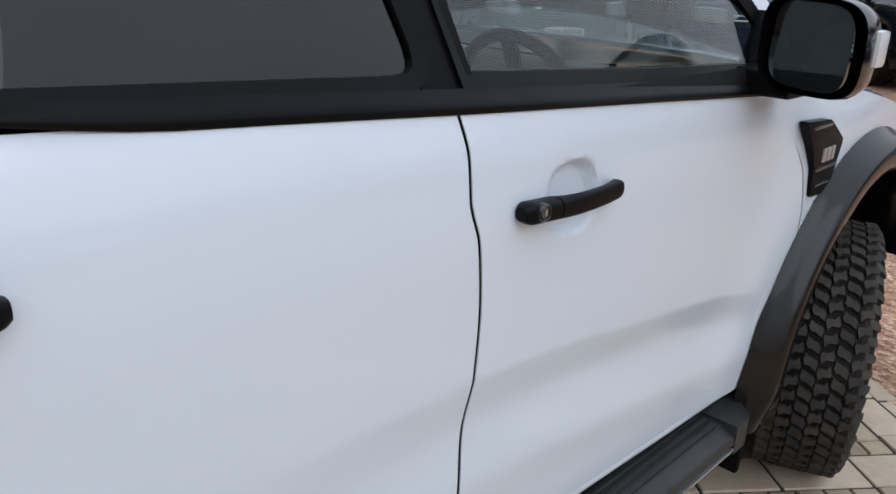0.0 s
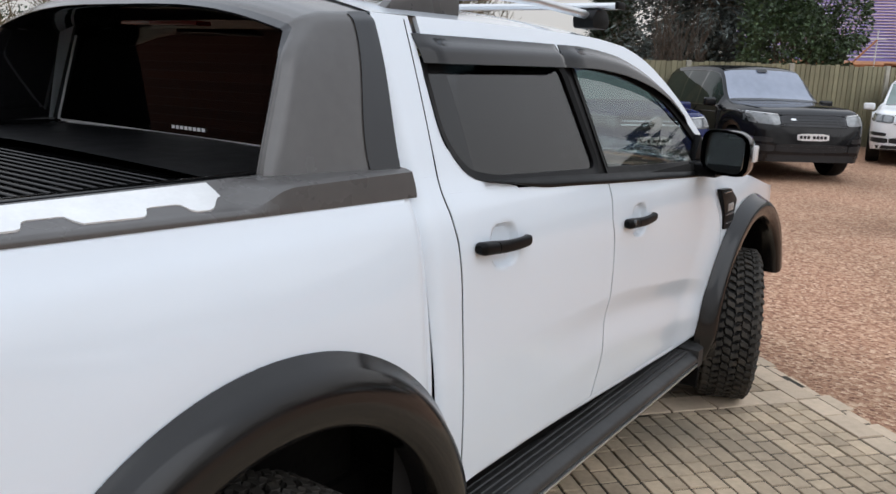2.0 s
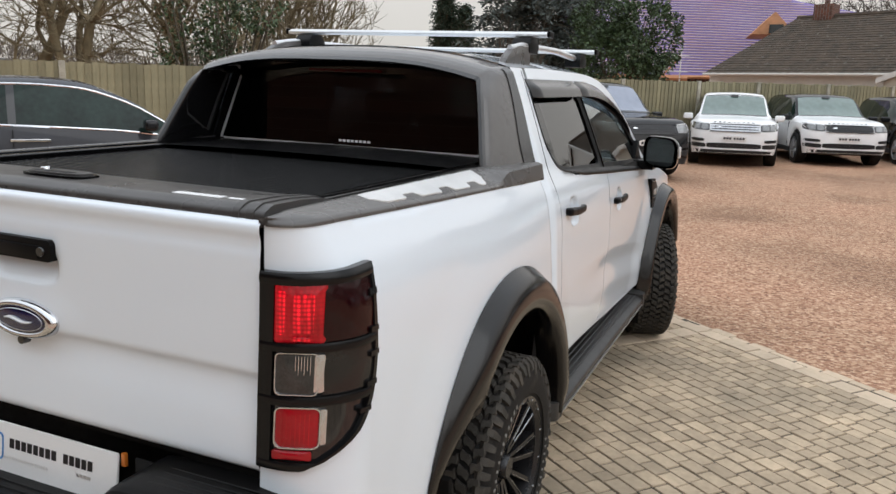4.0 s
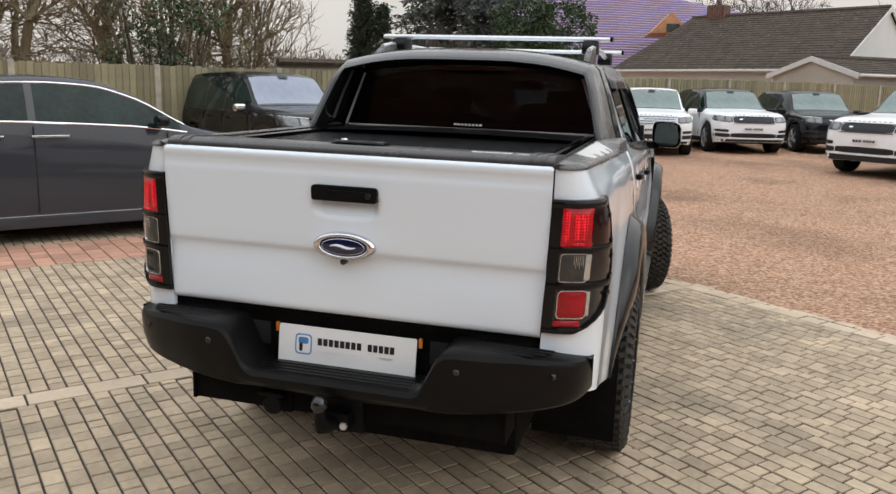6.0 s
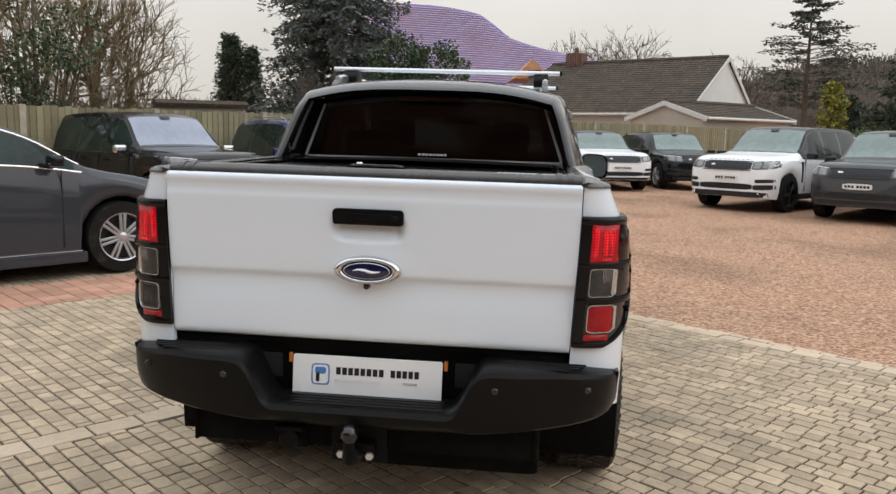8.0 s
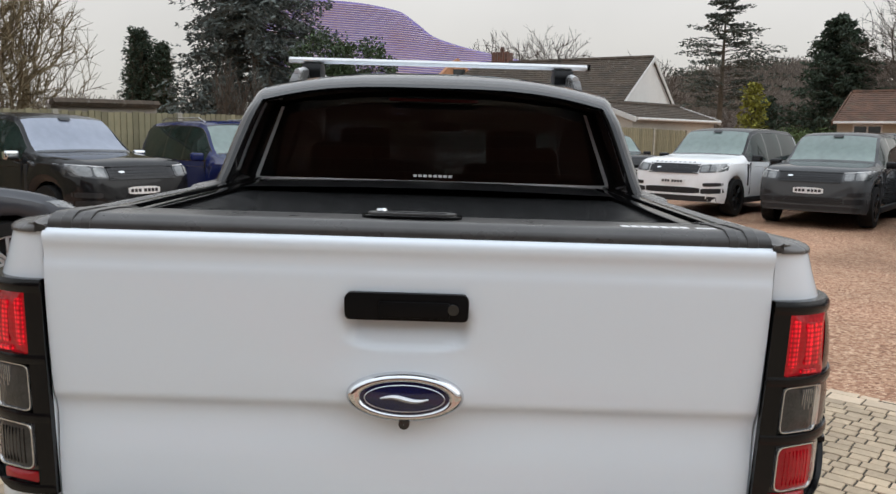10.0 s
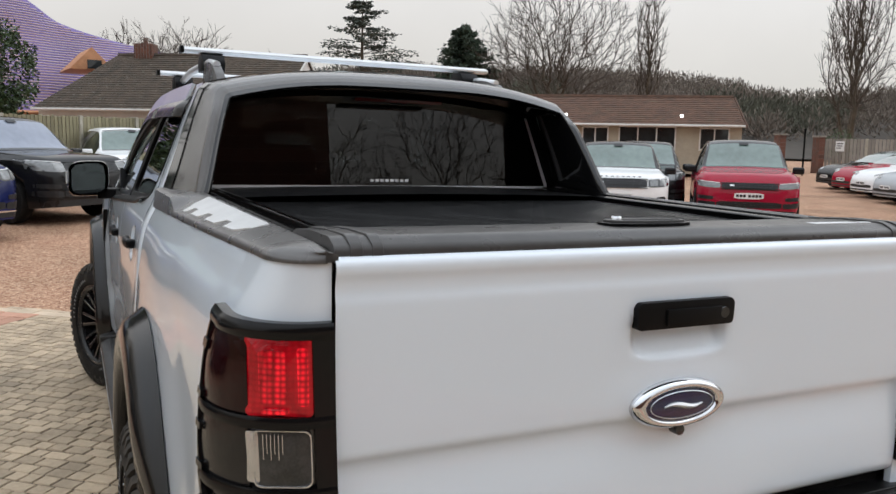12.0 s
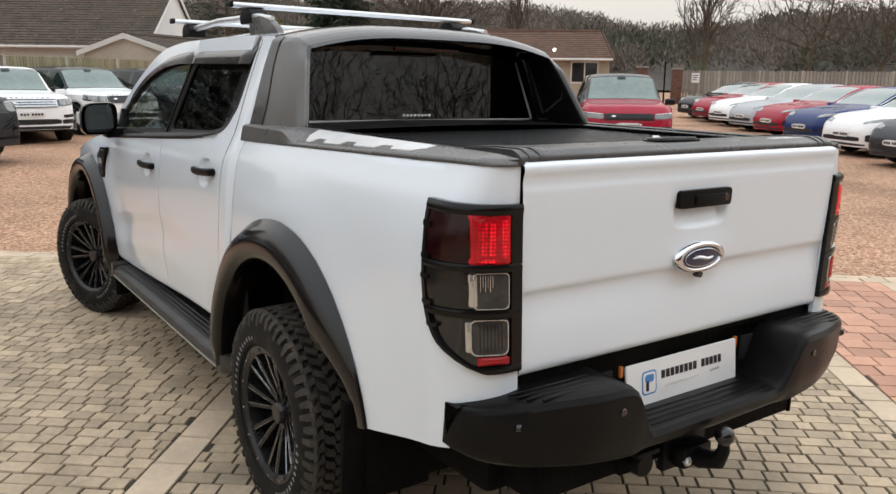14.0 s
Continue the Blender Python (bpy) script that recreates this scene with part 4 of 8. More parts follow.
for sg in (1, -1):
    lamp = part("tail_lamp", lamp_slab(sg, 0.004, None, 0.876, 1.308, 0.006, 0.012, 24, 22), GLOSSB, truck, "tail lamp with red and clear lenses behind a black guard")
    part("smoked_lens", lamp_slab(sg, 0.132, 0.266, 1.166, 1.292, 0.012, 0.008, 16, 4, 0.003), SMOKE_R, lamp, "dark smoked red lens")
    part("lit_lens", lens_cell(sg, 0.034, 0.137, 1.164, 1.292, 0.0125, 0.007, 0.004), LENS_GLOW, lamp, "deep red glowing lens")
    part("bulb_grid", lens_cell(sg, 0.072, 0.112, 1.186, 1.272, 0.0165, 0.006, 0.001), LENS_LIT, lamp, "brightly lit dotted reflector")
    part("lit_strip", lens_cell(sg, 0.040, 0.056, 1.182, 1.278, 0.0150, 0.006, 0.002), LENS_LIT, lamp, "brightly lit red strip")
    part("lit_strip", lens_cell(sg, 0.070, 0.110, 1.169, 1.178, 0.0150, 0.003, 0.001), LENS_LIT, lamp)
    # middle lamp: clear indicator behind smoked glass, with a bright bracket
    part("clear_lens", lamp_slab(sg, 0.136, 0.266, 1.044, 1.143, 0.011, 0.006, 16, 4, 0.003), LENS_C, lamp, "smoked clear lens")
    part("inner_lens", lens_cell(sg, 0.038, 0.122, 1.046, 1.141, 0.0115, 0.012, 0.003), LENS_IN, lamp, "clear indicator lens")
    br = part("bracket", lens_cell(sg, 0.118, 0.139, 1.052, 1.138, 0.0125, 0.006, 0.004), LENS_REFL, lamp, "bright chrome bracket")
    part("bezel_edge", lens_cell(sg, 0.037, 0.128, 1.044, 1.143, 0.0125, 0.014, 0.003, 0.0045), LENS_REFL, br)
    for k in range(6):
        part("lens_rib", lamp_slab(sg, 0.080 + 0.0058 * k, 0.0812 + 0.0058 * k, 1.104 - 0.010 * (k % 2), 1.136, 0.0155, 0.004, 1, 3), LENS_REFL, lamp)
    # lower lamp in a rounded chrome frame
    low_lens = part("low_lens", lens_cell(sg, 0.043, 0.131, 0.924, 1.016, 0.0125, 0.016, 0.004), LENS_IN if sg > 0 else LENS_R, lamp, "clear reversing lens" if sg > 0 else "red fog lens")
    part("lens_frame", lens_cell(sg, 0.039, 0.137, 0.920, 1.020, 0.0120, 0.018, 0.004, 0.006), LENS_REFL, low_lens, "rounded chrome lens frame")
    part("lens_frame", lens_cell(sg, 0.133, 0.148, 0.930, 1.012, 0.0120, 0.005, 0.004), LENS_REFL, low_lens)
    for k in range(7):
        part("lens_rib", lamp_slab(sg, 0.058 + 0.009 * k, 0.0595 + 0.009 * k, 0.934, 1.006, 0.0163, 0.003, 1, 4), LENS_C if sg > 0 else LENS_GLOW, low_lens)
    part("red_strip", lens_cell(sg, 0.036, 0.120, 0.893, 0.915, 0.0120, 0.005, 0.003), LENS_R, lamp, "red reflector strip")
    # the guard: a hood, two hoops, a post beside the tailgate and a rim with clips
    guard = part("lamp_guard", lamp_slab(sg, 0.001, None, 1.290, 1.317, 0.0165, 0.020, 24, 6, 0.004), GUARD, lamp, "black plastic lamp guard")
    for z0, z1 in ((1.144, 1.164), (1.022, 1.043), (0.870, 0.890)):
        part("guard_bar", lamp_slab(sg, 0.001, None, z0, z1, 0.0165, 0.016, 20, 5, 0.002), GUARD, guard)
    part("guard_bar", lamp_slab(sg, 0.000, 0.033, 0.870, 1.316, 0.0165, 0.018, 4, 20), GUARD, guard)
    rim_bm = bmesh.new()
    edge_rows = []
    for k in range(25):
        z = mix(0.872, 1.316, k / 24)
        edge_rows.append([rim_bm.verts.new((p.x, sg * p.y, p.z)) for p in (around(lamp_edge(z) + d, z, o) for d, o in ((-0.012, 0.008), (-0.010, 0.018), (0.004, 0.017), (0.008, 0.001)))])
    for r0, r1 in zip(edge_rows, edge_rows[1:]):
        for k in range(3):
            rim_bm.faces.new((r0[k], r0[k + 1], r1[k + 1], r1[k]))
    part("guard_rim", rim_bm, GUARD, guard)
    for z0, z1 in ((1.247, 1.262), (1.166, 1.178), (1.112, 1.124), (1.045, 1.057), (0.988, 0.999)):
        q = lamp_edge((z0 + z1) / 2)
        part("guard_clip", lamp_slab(sg, q - 0.026, q + 0.005, z0, z1, 0.0195, 0.016, 4, 2), GUARD, guard)

# ---- rear bumper ----
bt = curve([(0.0, 0.648), (0.300, 0.648), (0.325, 0.662), (0.385, 0.778), (0.412, 0.806), (0.46, 0.814), (0.66, 0.812), (0.78, 0.800), (0.88, 0.780)])
bb = curve([(0.0, 0.565), (0.30, 0.572), (0.55, 0.594), (0.74, 0.616), (0.83, 0.634), (0.875, 0.655)])
bx = curve([(0.0, -0.140), (0.30, -0.142), (0.40, -0.160), (0.50, -0.156), (0.68, -0.115), (0.79, -0.065), (0.85, -0.005), (0.878, 0.07)])


def bumper(u, v):
    y = mix(-0.878, 0.878, u)
    a = abs(y)
    zt, zb, xr = bt(a), bb(a), bx(a)
    ring_pts = [(0.10, zt - 0.004), (0.04, zt), (xr + 0.03, zt), (xr + 0.010, zt - 0.006), (xr, zt - 0.022), (xr + 0.006, mix(zt, zb, 0.6)), (xr + 0.026, zb + 0.012), (xr + 0.045, zb), (0.12, zb)]
    k = v * (len(ring_pts) - 1)
    i = min(int(k + 1e-6), len(ring_pts) - 2)
    f = k - i
    return Vector((mix(ring_pts[i][0], ring_pts[i + 1][0], f), y, mix(ring_pts[i][1], ring_pts[i + 1][1], f)))


bump_bm = grid(bumper, 110, 16)
for sg in (1, -1):
    bump_bm.faces.new([v for v in bump_bm.verts if sg * v.co.y > 0.8779])
bump = part("rear_bumper", bump_bm, BUMPM, truck, "black plastic step bumper", angle=32)
for sg in (1, -1):
    for i in range(4):
        part("tread_rib", box(-0.098 + 0.024 * i, -0.090 + 0.024 * i, *sorted((sg * 0.475, sg * (0.70, 0.735, 0.75, 0.76)[i])), 0.808, 0.8155, 0.002, 1), BUMPM, bump)
    part("parking_sensor", moved(lathe([(0.0005, 0), (0.010, 0), (0.012, 0.002), (0.012, 0.012)], 18), pose(bx(0.44) - 0.001, sg * 0.46, 0.745, 0, 0, -90)), GLOSSB, bump)
    part("parking_sensor", moved(lathe([(0.0005, 0), (0.010, 0), (0.012, 0.002), (0.012, 0.012)], 18), pose(bx(0.76) - 0.002, sg * 0.76, 0.745, 0, 0, -90 + sg * 35)), GLOSSB, bump)
    # thin black patches paint the shade inside the bumper's two pockets
    part("bumper_recess", box(0.026, 0.05, *sorted((sg * 0.312, sg * 0.392)), 0.690, 0.778, 0.004), SEAMM, bump)
for i in range(4):
    part("tread_rib", box(-0.112 + 0.026 * i, -0.104 + 0.026 * i, -0.285, 0.285, 0.642, 0.6515, 0.002, 1), BUMPM, bump)
part("plate_backing", box(0.030, 0.085, -0.47, 0.47, 0.62, 0.832, 0.01), UNDER, bump)
# small amber blocks stand in for an orange reflection in the plate recess
for sg in (1, -1):
    part("plate_lamp", box(0.020, 0.034, *sorted((sg * 0.272, sg * 0.286)), 0.748, 0.784, 0.004), ORANGE, bump, "small amber reflection painted beside the plate")
# the show plate leans a little forward at its top
plate = part("number_plate", prism(rounded([(-0.268, -0.0715), (0.268, -0.0715), (0.268, 0.0715), (-0.268, 0.0715)], 0.008, 3), 0, -0.004, 0.004, 0.0015, 1), PLATEW, bump, "white show plate with plain dark bars")
plate.matrix_basis = pose(0.012, 0, 0.7125, 0, 6.0, 0)
for y0, y1, z0, z1, mtl, n in ((0.112, -0.064, 0.006, 0.032, PLATEY, 8), (-0.084, -0.190, 0.006, 0.032, PLATEY, 5), (-0.130, -0.182, -0.0175, -0.0085, SILVER, 4)):
    for k in range(n):
        a, b = mix(y0, y1, (k + 0.06) / n), mix(y0, y1, (k + 0.82) / n)
        part("print_bar", box(-0.0052, -0.003, min(a, b), max(a, b), z0, z1), mtl, plate)
part("logo_shape", prism(rounded([(0.134, -0.034), (0.200, -0.034), (0.200, 0.042), (0.134, 0.042)], 0.016), 0, -0.0050, -0.003), LOGO_BLUE, plate)
part("logo_shape", prism(rounded([(0.139, -0.029), (0.195, -0.029), (0.195, 0.037), (0.139, 0.037)], 0.013), 0, -0.0058, -0.0035), PLATEW, plate)
part("logo_shape", prism(rounded([(0.147, 0.006), (0.187, 0.006), (0.187, 0.030), (0.147, 0.030)], 0.009), 0, -0.0066, -0.0045), LOGO_BLUE, plate)
part("logo_shape", prism(rounded([(0.170, -0.022), (0.183, -0.022), (0.183, 0.012), (0.170, 0.012)], 0.004), 0, -0.0066, -0.0045), PLATEY, plate)

# the readable line of small print on the plate
small = bpy.data.curves.new("small_print", "FONT")
small.body, small.size, small.extrude = "ESTABLISHED SINCE", 0.0140, 0.0004
small.space_character = 1.32
small.materials.append(SILVER)
line_ob = new("small_print", small)
line_ob.parent = plate
line_ob.matrix_basis = Matrix.Translation((-0.0050, 0.110, -0.0175)) @ pose(0, 0, 0, 90, 0, -90)
# tow bar
tow = part("tow_bar", box(-0.005, 0.10, -0.60, 0.62, 0.452, 0.578, 0.006), UNDER, truck, "black tow bar with ball hitch and socket")
for sg in (1, -1):
    part("end_plate", box(-0.012, 0.22, *sorted((sg * 0.605 + 0.01, sg * 0.618 + 0.01)), 0.448, 0.60, 0.004), UNDER, tow)
part("hitch_plate", box(-0.03, 0.0, -0.085, 0.115, 0.415, 0.56, 0.006), PLAST, tow)
part("hitch_block", box(-0.085, -0.03, -0.05, 0.085, 0.435, 0.505, 0.012), PLAST, tow)
part("hitch_neck", tube([(-0.03, 0.018, 0.475), (-0.10, 0.018, 0.465), (-0.158, 0.018, 0.485), (-0.174, 0.018, 0.525), (-0.174, 0.018, 0.55)], [0.036, 0.032, 0.028, 0.02, 0.017], 12), PLAST, tow)
part("hitch_ball", moved(lathe([(0.0005, -0.031), (0.018, -0.026), (0.030, -0.008), (0.030, 0.008), (0.020, 0.025), (0.012, 0.030), (0.0005, 0.031)], 20), pose(-0.174, 0.018, 0.572, 90, 0, 0)), GLOSSB, tow)
for y in (0.068, -0.033):
    part("bolt", moved(lathe([(0.0005, 0), (0.013, 0), (0.016, 0.004), (0.016, 0.03)], 6), pose(-0.092, y, 0.462, 0, 0, -90)), SILVER, tow)
sock = part("socket", moved(lathe([(0.0005, 0), (0.034, 0), (0.038, 0.006), (0.038, 0.03), (0.030, 0.034), (0.030, 0.08)], 20), pose(-0.075, 0.255, 0.495, 0, 0, -90)), PLAST, tow, "round trailer socket")
part("socket_lid", box(-0.085, -0.045, 0.205, 0.305, 0.530, 0.546, 0.006), PLAST, sock)
part("socket_bracket", box(-0.02, 0.08, 0.205, 0.305, 0.45, 0.60, 0.005), UNDER, tow)
# ---- load bed cover and rails ----
cover = part("bed_cover", box(0.045, 1.66, -0.635, 0.635, 1.395, 1.405, 0.002), COVER, truck, "black slatted roller cover")
slat_me = None
for k in range(44):
    x0 = 0.27 + k * 0.0312
    s_ob = part("slat", prism([(x0 + 0.0012, 1.402), (x0 + 0.0012, 1.4095), (x0 + 0.0045, 1.4128), (x0 + 0.008, 1.4134), (x0 + 0.026, 1.4134), (x0 + 0.0285, 1.4120), (x0 + 0.0300, 1.4085), (x0 + 0.0300, 1.402)], 1, -0.632, 0.632), COVER, cover, angle=60) if slat_me is None else None
    if slat_me is None:
        slat_me = s_ob.data
    else:
        s_ob = new("slat", slat_me)
        s_ob.parent = cover
        s_ob.location.x = k * 0.0312
part("end_bar", prism(rounded([(0.012, 1.418), (0.014, 1.434), (0.045, 1.448), (0.15, 1.4465), (0.25, 1.439), (0.285, 1.428), (0.285, 1.40), (0.02, 1.405)], 0.012, 4), 1, -0.7165, 0.7165), BARM, cover, "smooth black end bar of the cover", angle=30)
for sg in (1, -1):
    for y0, y1 in ((0.632, 0.652), (0.668, 0.690)):
        part("end_ridge", prism(rounded([(0.0105, 1.416), (0.0125, 1.4365), (0.044, 1.4515), (0.15, 1.450), (0.25, 1.4425), (0.29, 1.430), (0.29, 1.40), (0.02, 1.402)], 0.012, 4), 1, sg * y0, sg * y1, 0.003, 1), BARM, cover)


def pad_shape(a, b, n=32):
    return [(0.115 + a * abs(math.cos(k * math.tau / n)) ** 0.6 * math.copysign(1, math.cos(k * math.tau / n)), b * abs(math.sin(k * math.tau / n)) ** 0.6 * math.copysign(1, math.sin(k * math.tau / n))) for k in range(n)]


tip = pose(0.130, 0, 1.4462, 0, 2.5, 0) @ pose(-0.115, 0, 0)
pad = part("cover_latch", moved(prism(pad_shape(0.050, 0.106), 2, -0.004, 0.0065, 0.003), tip), COVER, cover, "oval black latch pad")
part("latch_lid", moved(prism(pad_shape(0.040, 0.094), 2, 0.004, 0.0120, 0.004), tip), BARM, pad)
part("latch_grip", moved(prism([(p[0] - 0.022, p[1] * 0.9) for p in pad_shape(0.012, 0.082)], 2, 0.008, 0.0135, 0.002), tip), PLAST, pad)
part("lock", moved(lathe([(0.0005, 0), (0.010, 0), (0.0125, 0.004), (0.0125, 0.014)], 18), pose(0.140, 0.066, 1.4645, -90, 0, 0)), CHROME, pad)
for k in range(7):
    part("print_bar", box(0.056, 0.083, -0.43 - 0.020 * k - 0.016, -0.43 - 0.020 * k, 1.4462, 1.4490), PRINT, cover)
part("print_bar", box(0.062, 0.077, -0.635 + 0.012, -0.582, 1.4460, 1.4488), PRINT, cover)
for sg in (1, -1):
    part("cover_rail", prism(rounded([(sg * 0.632, 1.39), (sg * 0.632, 1.428), (sg * 0.660, 1.432), (sg * 0.664, 1.422), (sg * 0.676, 1.422), (sg * 0.680, 1.436), (sg * 0.712, 1.436), (sg * 0.716, 1.39)], 0.005, 2), 0, 0.26, 1.64, 0.0), COVER, truck, "black side rail of the cover")

    # moulded bed cap
    def cap(u, v, sg=sg):
        x = 1.638 * (max(0, u * 81 - 1) / 80) ** 1.7
        w = side(0.2 if x < 0.2 else x, bed_top(x) - 0.012)
        r = min(CORNER, (w - gate_w(1.42) - 0.004) * 0.9) + 0.003
        if x < r:
            w = w - r + math.sqrt(max(0, r * r - (r - x) ** 2))
        zo = mix(min(1.430, bed_top(x) + 0.008), 1.428, ease(1.16, 1.27, x))
        prof = [(0.716, 1.405), (0.718, 1.428), (0.735, 1.437), (mix(0.735, w, 0.4), mix(1.437, zo, 0.45)), (w - 0.020, zo), (w - 0.004, zo - 0.006), (w + 0.002, bed_top(x) - 0.004), (w + 0.0025, bed_top(x) - 0.012)]
        k = v * (len(prof) - 1)
        i = min(int(k + 1e-6), len(prof) - 2)
        f = k - i
        y, z = mix(prof[i][0], prof[i + 1][0], f), mix(prof[i][1], prof[i + 1][1], f)
        x += 0.017 * min(1, max(0, (1.437 - z) / 0.06)) * ease(1.3, 1.638, x)
        z -= 0.006 * (1 - ease(0.0, 0.08, x)) * ease(1.40, 1.43, z)
        if u == 0:
            z = bed_top(0) - 0.012
        return Vector((x - 0.002, sg * max(0.714, y), z))
    capo = part("bed_cap", grid(cap, 81, 21), CAPM, truck, "graphite moulded cap along the bed side", angle=45)
    part("cap_end", box(0.009, 0.13, *sorted((sg * 0.7175, sg * 0.748)), 1.394, 1.4265, 0.004, 2), CAPM, capo)
    # silver insert with a notched outer edge, lying flush in the cap
    def insert(u, v, sg=sg):
        x = mix(0.36, 1.13, u)
        wx = side(x, bed_top(x) - 0.012)
        yo = wx - 0.016
        for c in (0.56, 0.79, 1.00):
            yo -= 0.024 * (1 - ease(0.030, 0.050, abs(x - c)))
        end = ease(0, 0.05, min(x - 0.36, 1.13 - x))
        y = mix(0.742, mix(0.742, yo, 0.55 + 0.45 * end), v)
        return Vector((x, sg * y, mix(1.4385, bed_top(x) + 0.011, (y - 0.735) / (wx - 0.020 - 0.735))))
    part("silver_insert", flange(grid(insert, 80, 6), Vector((0, 0, -0.006))), INSERT, capo, "brushed silver insert plate")

# ---- sports hoop behind the cab ----
hoop_out = [(gw(1.62, z) + 0.004, z) for z in (1.385, 1.44, 1.52, 1.60, 1.67, 1.73, 1.765)] + [(y, roofz(1.66, y) - 0.004) for y in (0.665, 0.63, 0.58, 0.50, 0.40, 0.28, 0.14, 0.0)]
hoop_path = hoop_out + [(-y, z) for y, z in hoop_out[-2::-1]]


def path_at(s):
    k = s * (len(hoop_path) - 1)
    i = min(int(k + 1e-6), len(hoop_path) - 2)
    f = k - i
    p, q = hoop_path[i], hoop_path[i + 1]
    return mix(p[0], q[0], f), mix(p[1], q[1], f)


def hoop(u, v):
    y, z = path_at(u)
    up = ease(1.40, 1.76, z)
    xr = min(1.43, 1.262 + 0.52 * max(0.0, z - 1.435))
    ins = 0.046
    # unit vector pointing into the opening
    a = Vector(path_at(max(0, u - 0.01)))
    b = Vector(path_at(min(1, u + 0.01)))
    d = (b - a).normalized()
    nrm = Vector((d.y, -d.x))
    if nrm.dot(Vector((0 - y, 1.5 - z))) < 0:
        nrm = -nrm
    top = ease(1.68, 1.78, z)
    sec = [(mix(1.628, 1.668, up), 0.0), (xr + 0.10, 0.0), (xr + mix(0.02, 0.062, top), mix(0.002, 0.007, top)), (xr + mix(0.0, 0.034, top), mix(0.012, 0.017, top)), (xr, ins - 0.008), (xr + 0.012, ins), (1.62, ins + 0.02)]
    k = v
    i = min(int(k + 1e-6), len(sec) - 2)
    f = k - i
    x, o = mix(sec[i][0], sec[i + 1][0], f), mix(sec[i][1], sec[i + 1][1], f)
    back = min(1.0, max(0.0, (1.655 - x) / 0.36))
    yy, zz = y + nrm.x * o, z + nrm.y * o
    return Vector((x, yy * (1 - 0.066 * back), zz - back * 0.030 * ease(1.66, 1.80, z) - back * 0.012 * ease(0.5, 0.0, abs(y)) * ease(1.7, 1.8, z)))


hoop_ob = part("sports_hoop", grid(lambda u, v: hoop(u, v * 3.45), 72, 14), GRAPH, truck, "graphite sports hoop behind the cab", angle=45)
part("hoop_lining", grid(lambda u, v: hoop(u, 3.45 + v * 2.55), 72, 10), GLOSSB, hoop_ob, "gloss black inner lining", angle=45)
for sg in (1, -1):
    # hoop side next to the cab: dark tree reflection put into a black sheet
    def quarter(u, v, sg=sg):
        y, z = path_at(0.015 + 0.235 * u)
        x = mix(mix(1.625, 1.664, ease(1.40, 1.76, z)), mix(1.535, 1.60, ease(1.44, 1.76, z)), v)
        back = min(1.0, max(0.0, (1.655 - x) / 0.36))
        return Vector((x, sg * (y * (1 - 0.066 * back) + 0.0035), z - back * 0.03 * ease(1.66, 1.80, z) + 0.001))
    part("side_strip", grid(quarter, 30, 6), GLOSSB, hoop_ob, "hoop side beside the cab, darkened for its reflection of trees")
part("hoop_base", grid(lambda u, v: Vector((mix(1.20, 1.66, v), mix(-0.735, 0.735, u), 1.425 + 0.012 * math.sin(u * math.pi))), 10, 3), PLAST, truck)
# black liner and tinted back window
part("cab_back", grid(lambda u, v: Vector((mix(1.652, 1.690, v), mix(-0.80, 0.80, u) * mix(1.0, 0.80, v), mix(1.38, 1.79, v))), 20, 8, 0.0, None, lambda u, v: not (abs(mix(-0.80, 0.80, u)) < 0.64 and 0.12 < v < 0.86)), GLOSSB, truck)
bw = rounded([(-0.708, 1.424), (0.708, 1.424), (0.592, 1.742), (-0.592, 1.742)], 0.03, 4)
glass_x = lambda z: 1.640 + 0.085 * (z - 1.424)       # the rear window leans forward
bwm = prism(bw, 0, 0.0, 0.004)
for v in bwm.verts:
    v.co.x += glass_x(v.co.z)
part("back_window", bwm, TINT_B, truck, "dark tinted rear window")
tr = bmesh.new()
inner = [(p[0] * 0.980, mix(p[1], q[1], 1.0 if p[1] < 1.46 else 0.0)) for p, q in zip(bw, shrink(bw, 0.014))]
A = [tr.verts.new((glass_x(p[1]) - 0.010, p[0], p[1])) for p in bw]
B = [tr.verts.new((glass_x(p[1]) - 0.010, p[0], p[1])) for p in inner]
C = [tr.verts.new((glass_x(p[1]) + 0.006, p[0], p[1])) for p in bw]
for i in range(len(bw)):
    j = (i + 1) % len(bw)
    if (bw[i][1] + bw[j][1]) / 2 < 1.715:
        tr.faces.new((A[i], A[j], B[j], B[i]))
        tr.faces.new((A[i], A[j], C[j], C[i]))
for v in [v for v in tr.verts if not v.link_faces]:
    tr.verts.remove(v)
part("window_rim", tr, PALE, truck, "silver rim round the rear window")
for k in range(8):
    part("print_bar", box(1.6385, 1.6395, 0.075 - 0.020 * k - 0.014, 0.075 - 0.020 * k, 1.452, 1.462), PRINT, truck)
part("brake_light", box(1.55, 1.60, -0.17, 0.17, 1.744, 1.756, 0.003), LENS_DIM, truck, "high-level red brake light")

# ---- roof rails and crossbars ----
for sg in (1, -1):
    rail = part("roof_rail", tube([(1.90, sg * 0.590, 1.868), (2.05, sg * 0.592, 1.884), (2.6, sg * 0.585, 1.888), (3.0, sg * 0.572, 1.872), (3.16, sg * 0.565, 1.838)], [0.013, 0.016, 0.016, 0.016, 0.013], 10), SILVER, truck, "grey roof rail")
    part("rail_foot", prism(rounded([(1.79, 1.795), (1.835, 1.832), (1.895, 1.862), (1.97, 1.880), (2.09, 1.890), (2.13, 1.888), (2.13, 1.80)], 0.014, 3), 1, sg * 0.575, sg * 0.607, 0.008), CAPM, rail, "grey fin-shaped rail end")
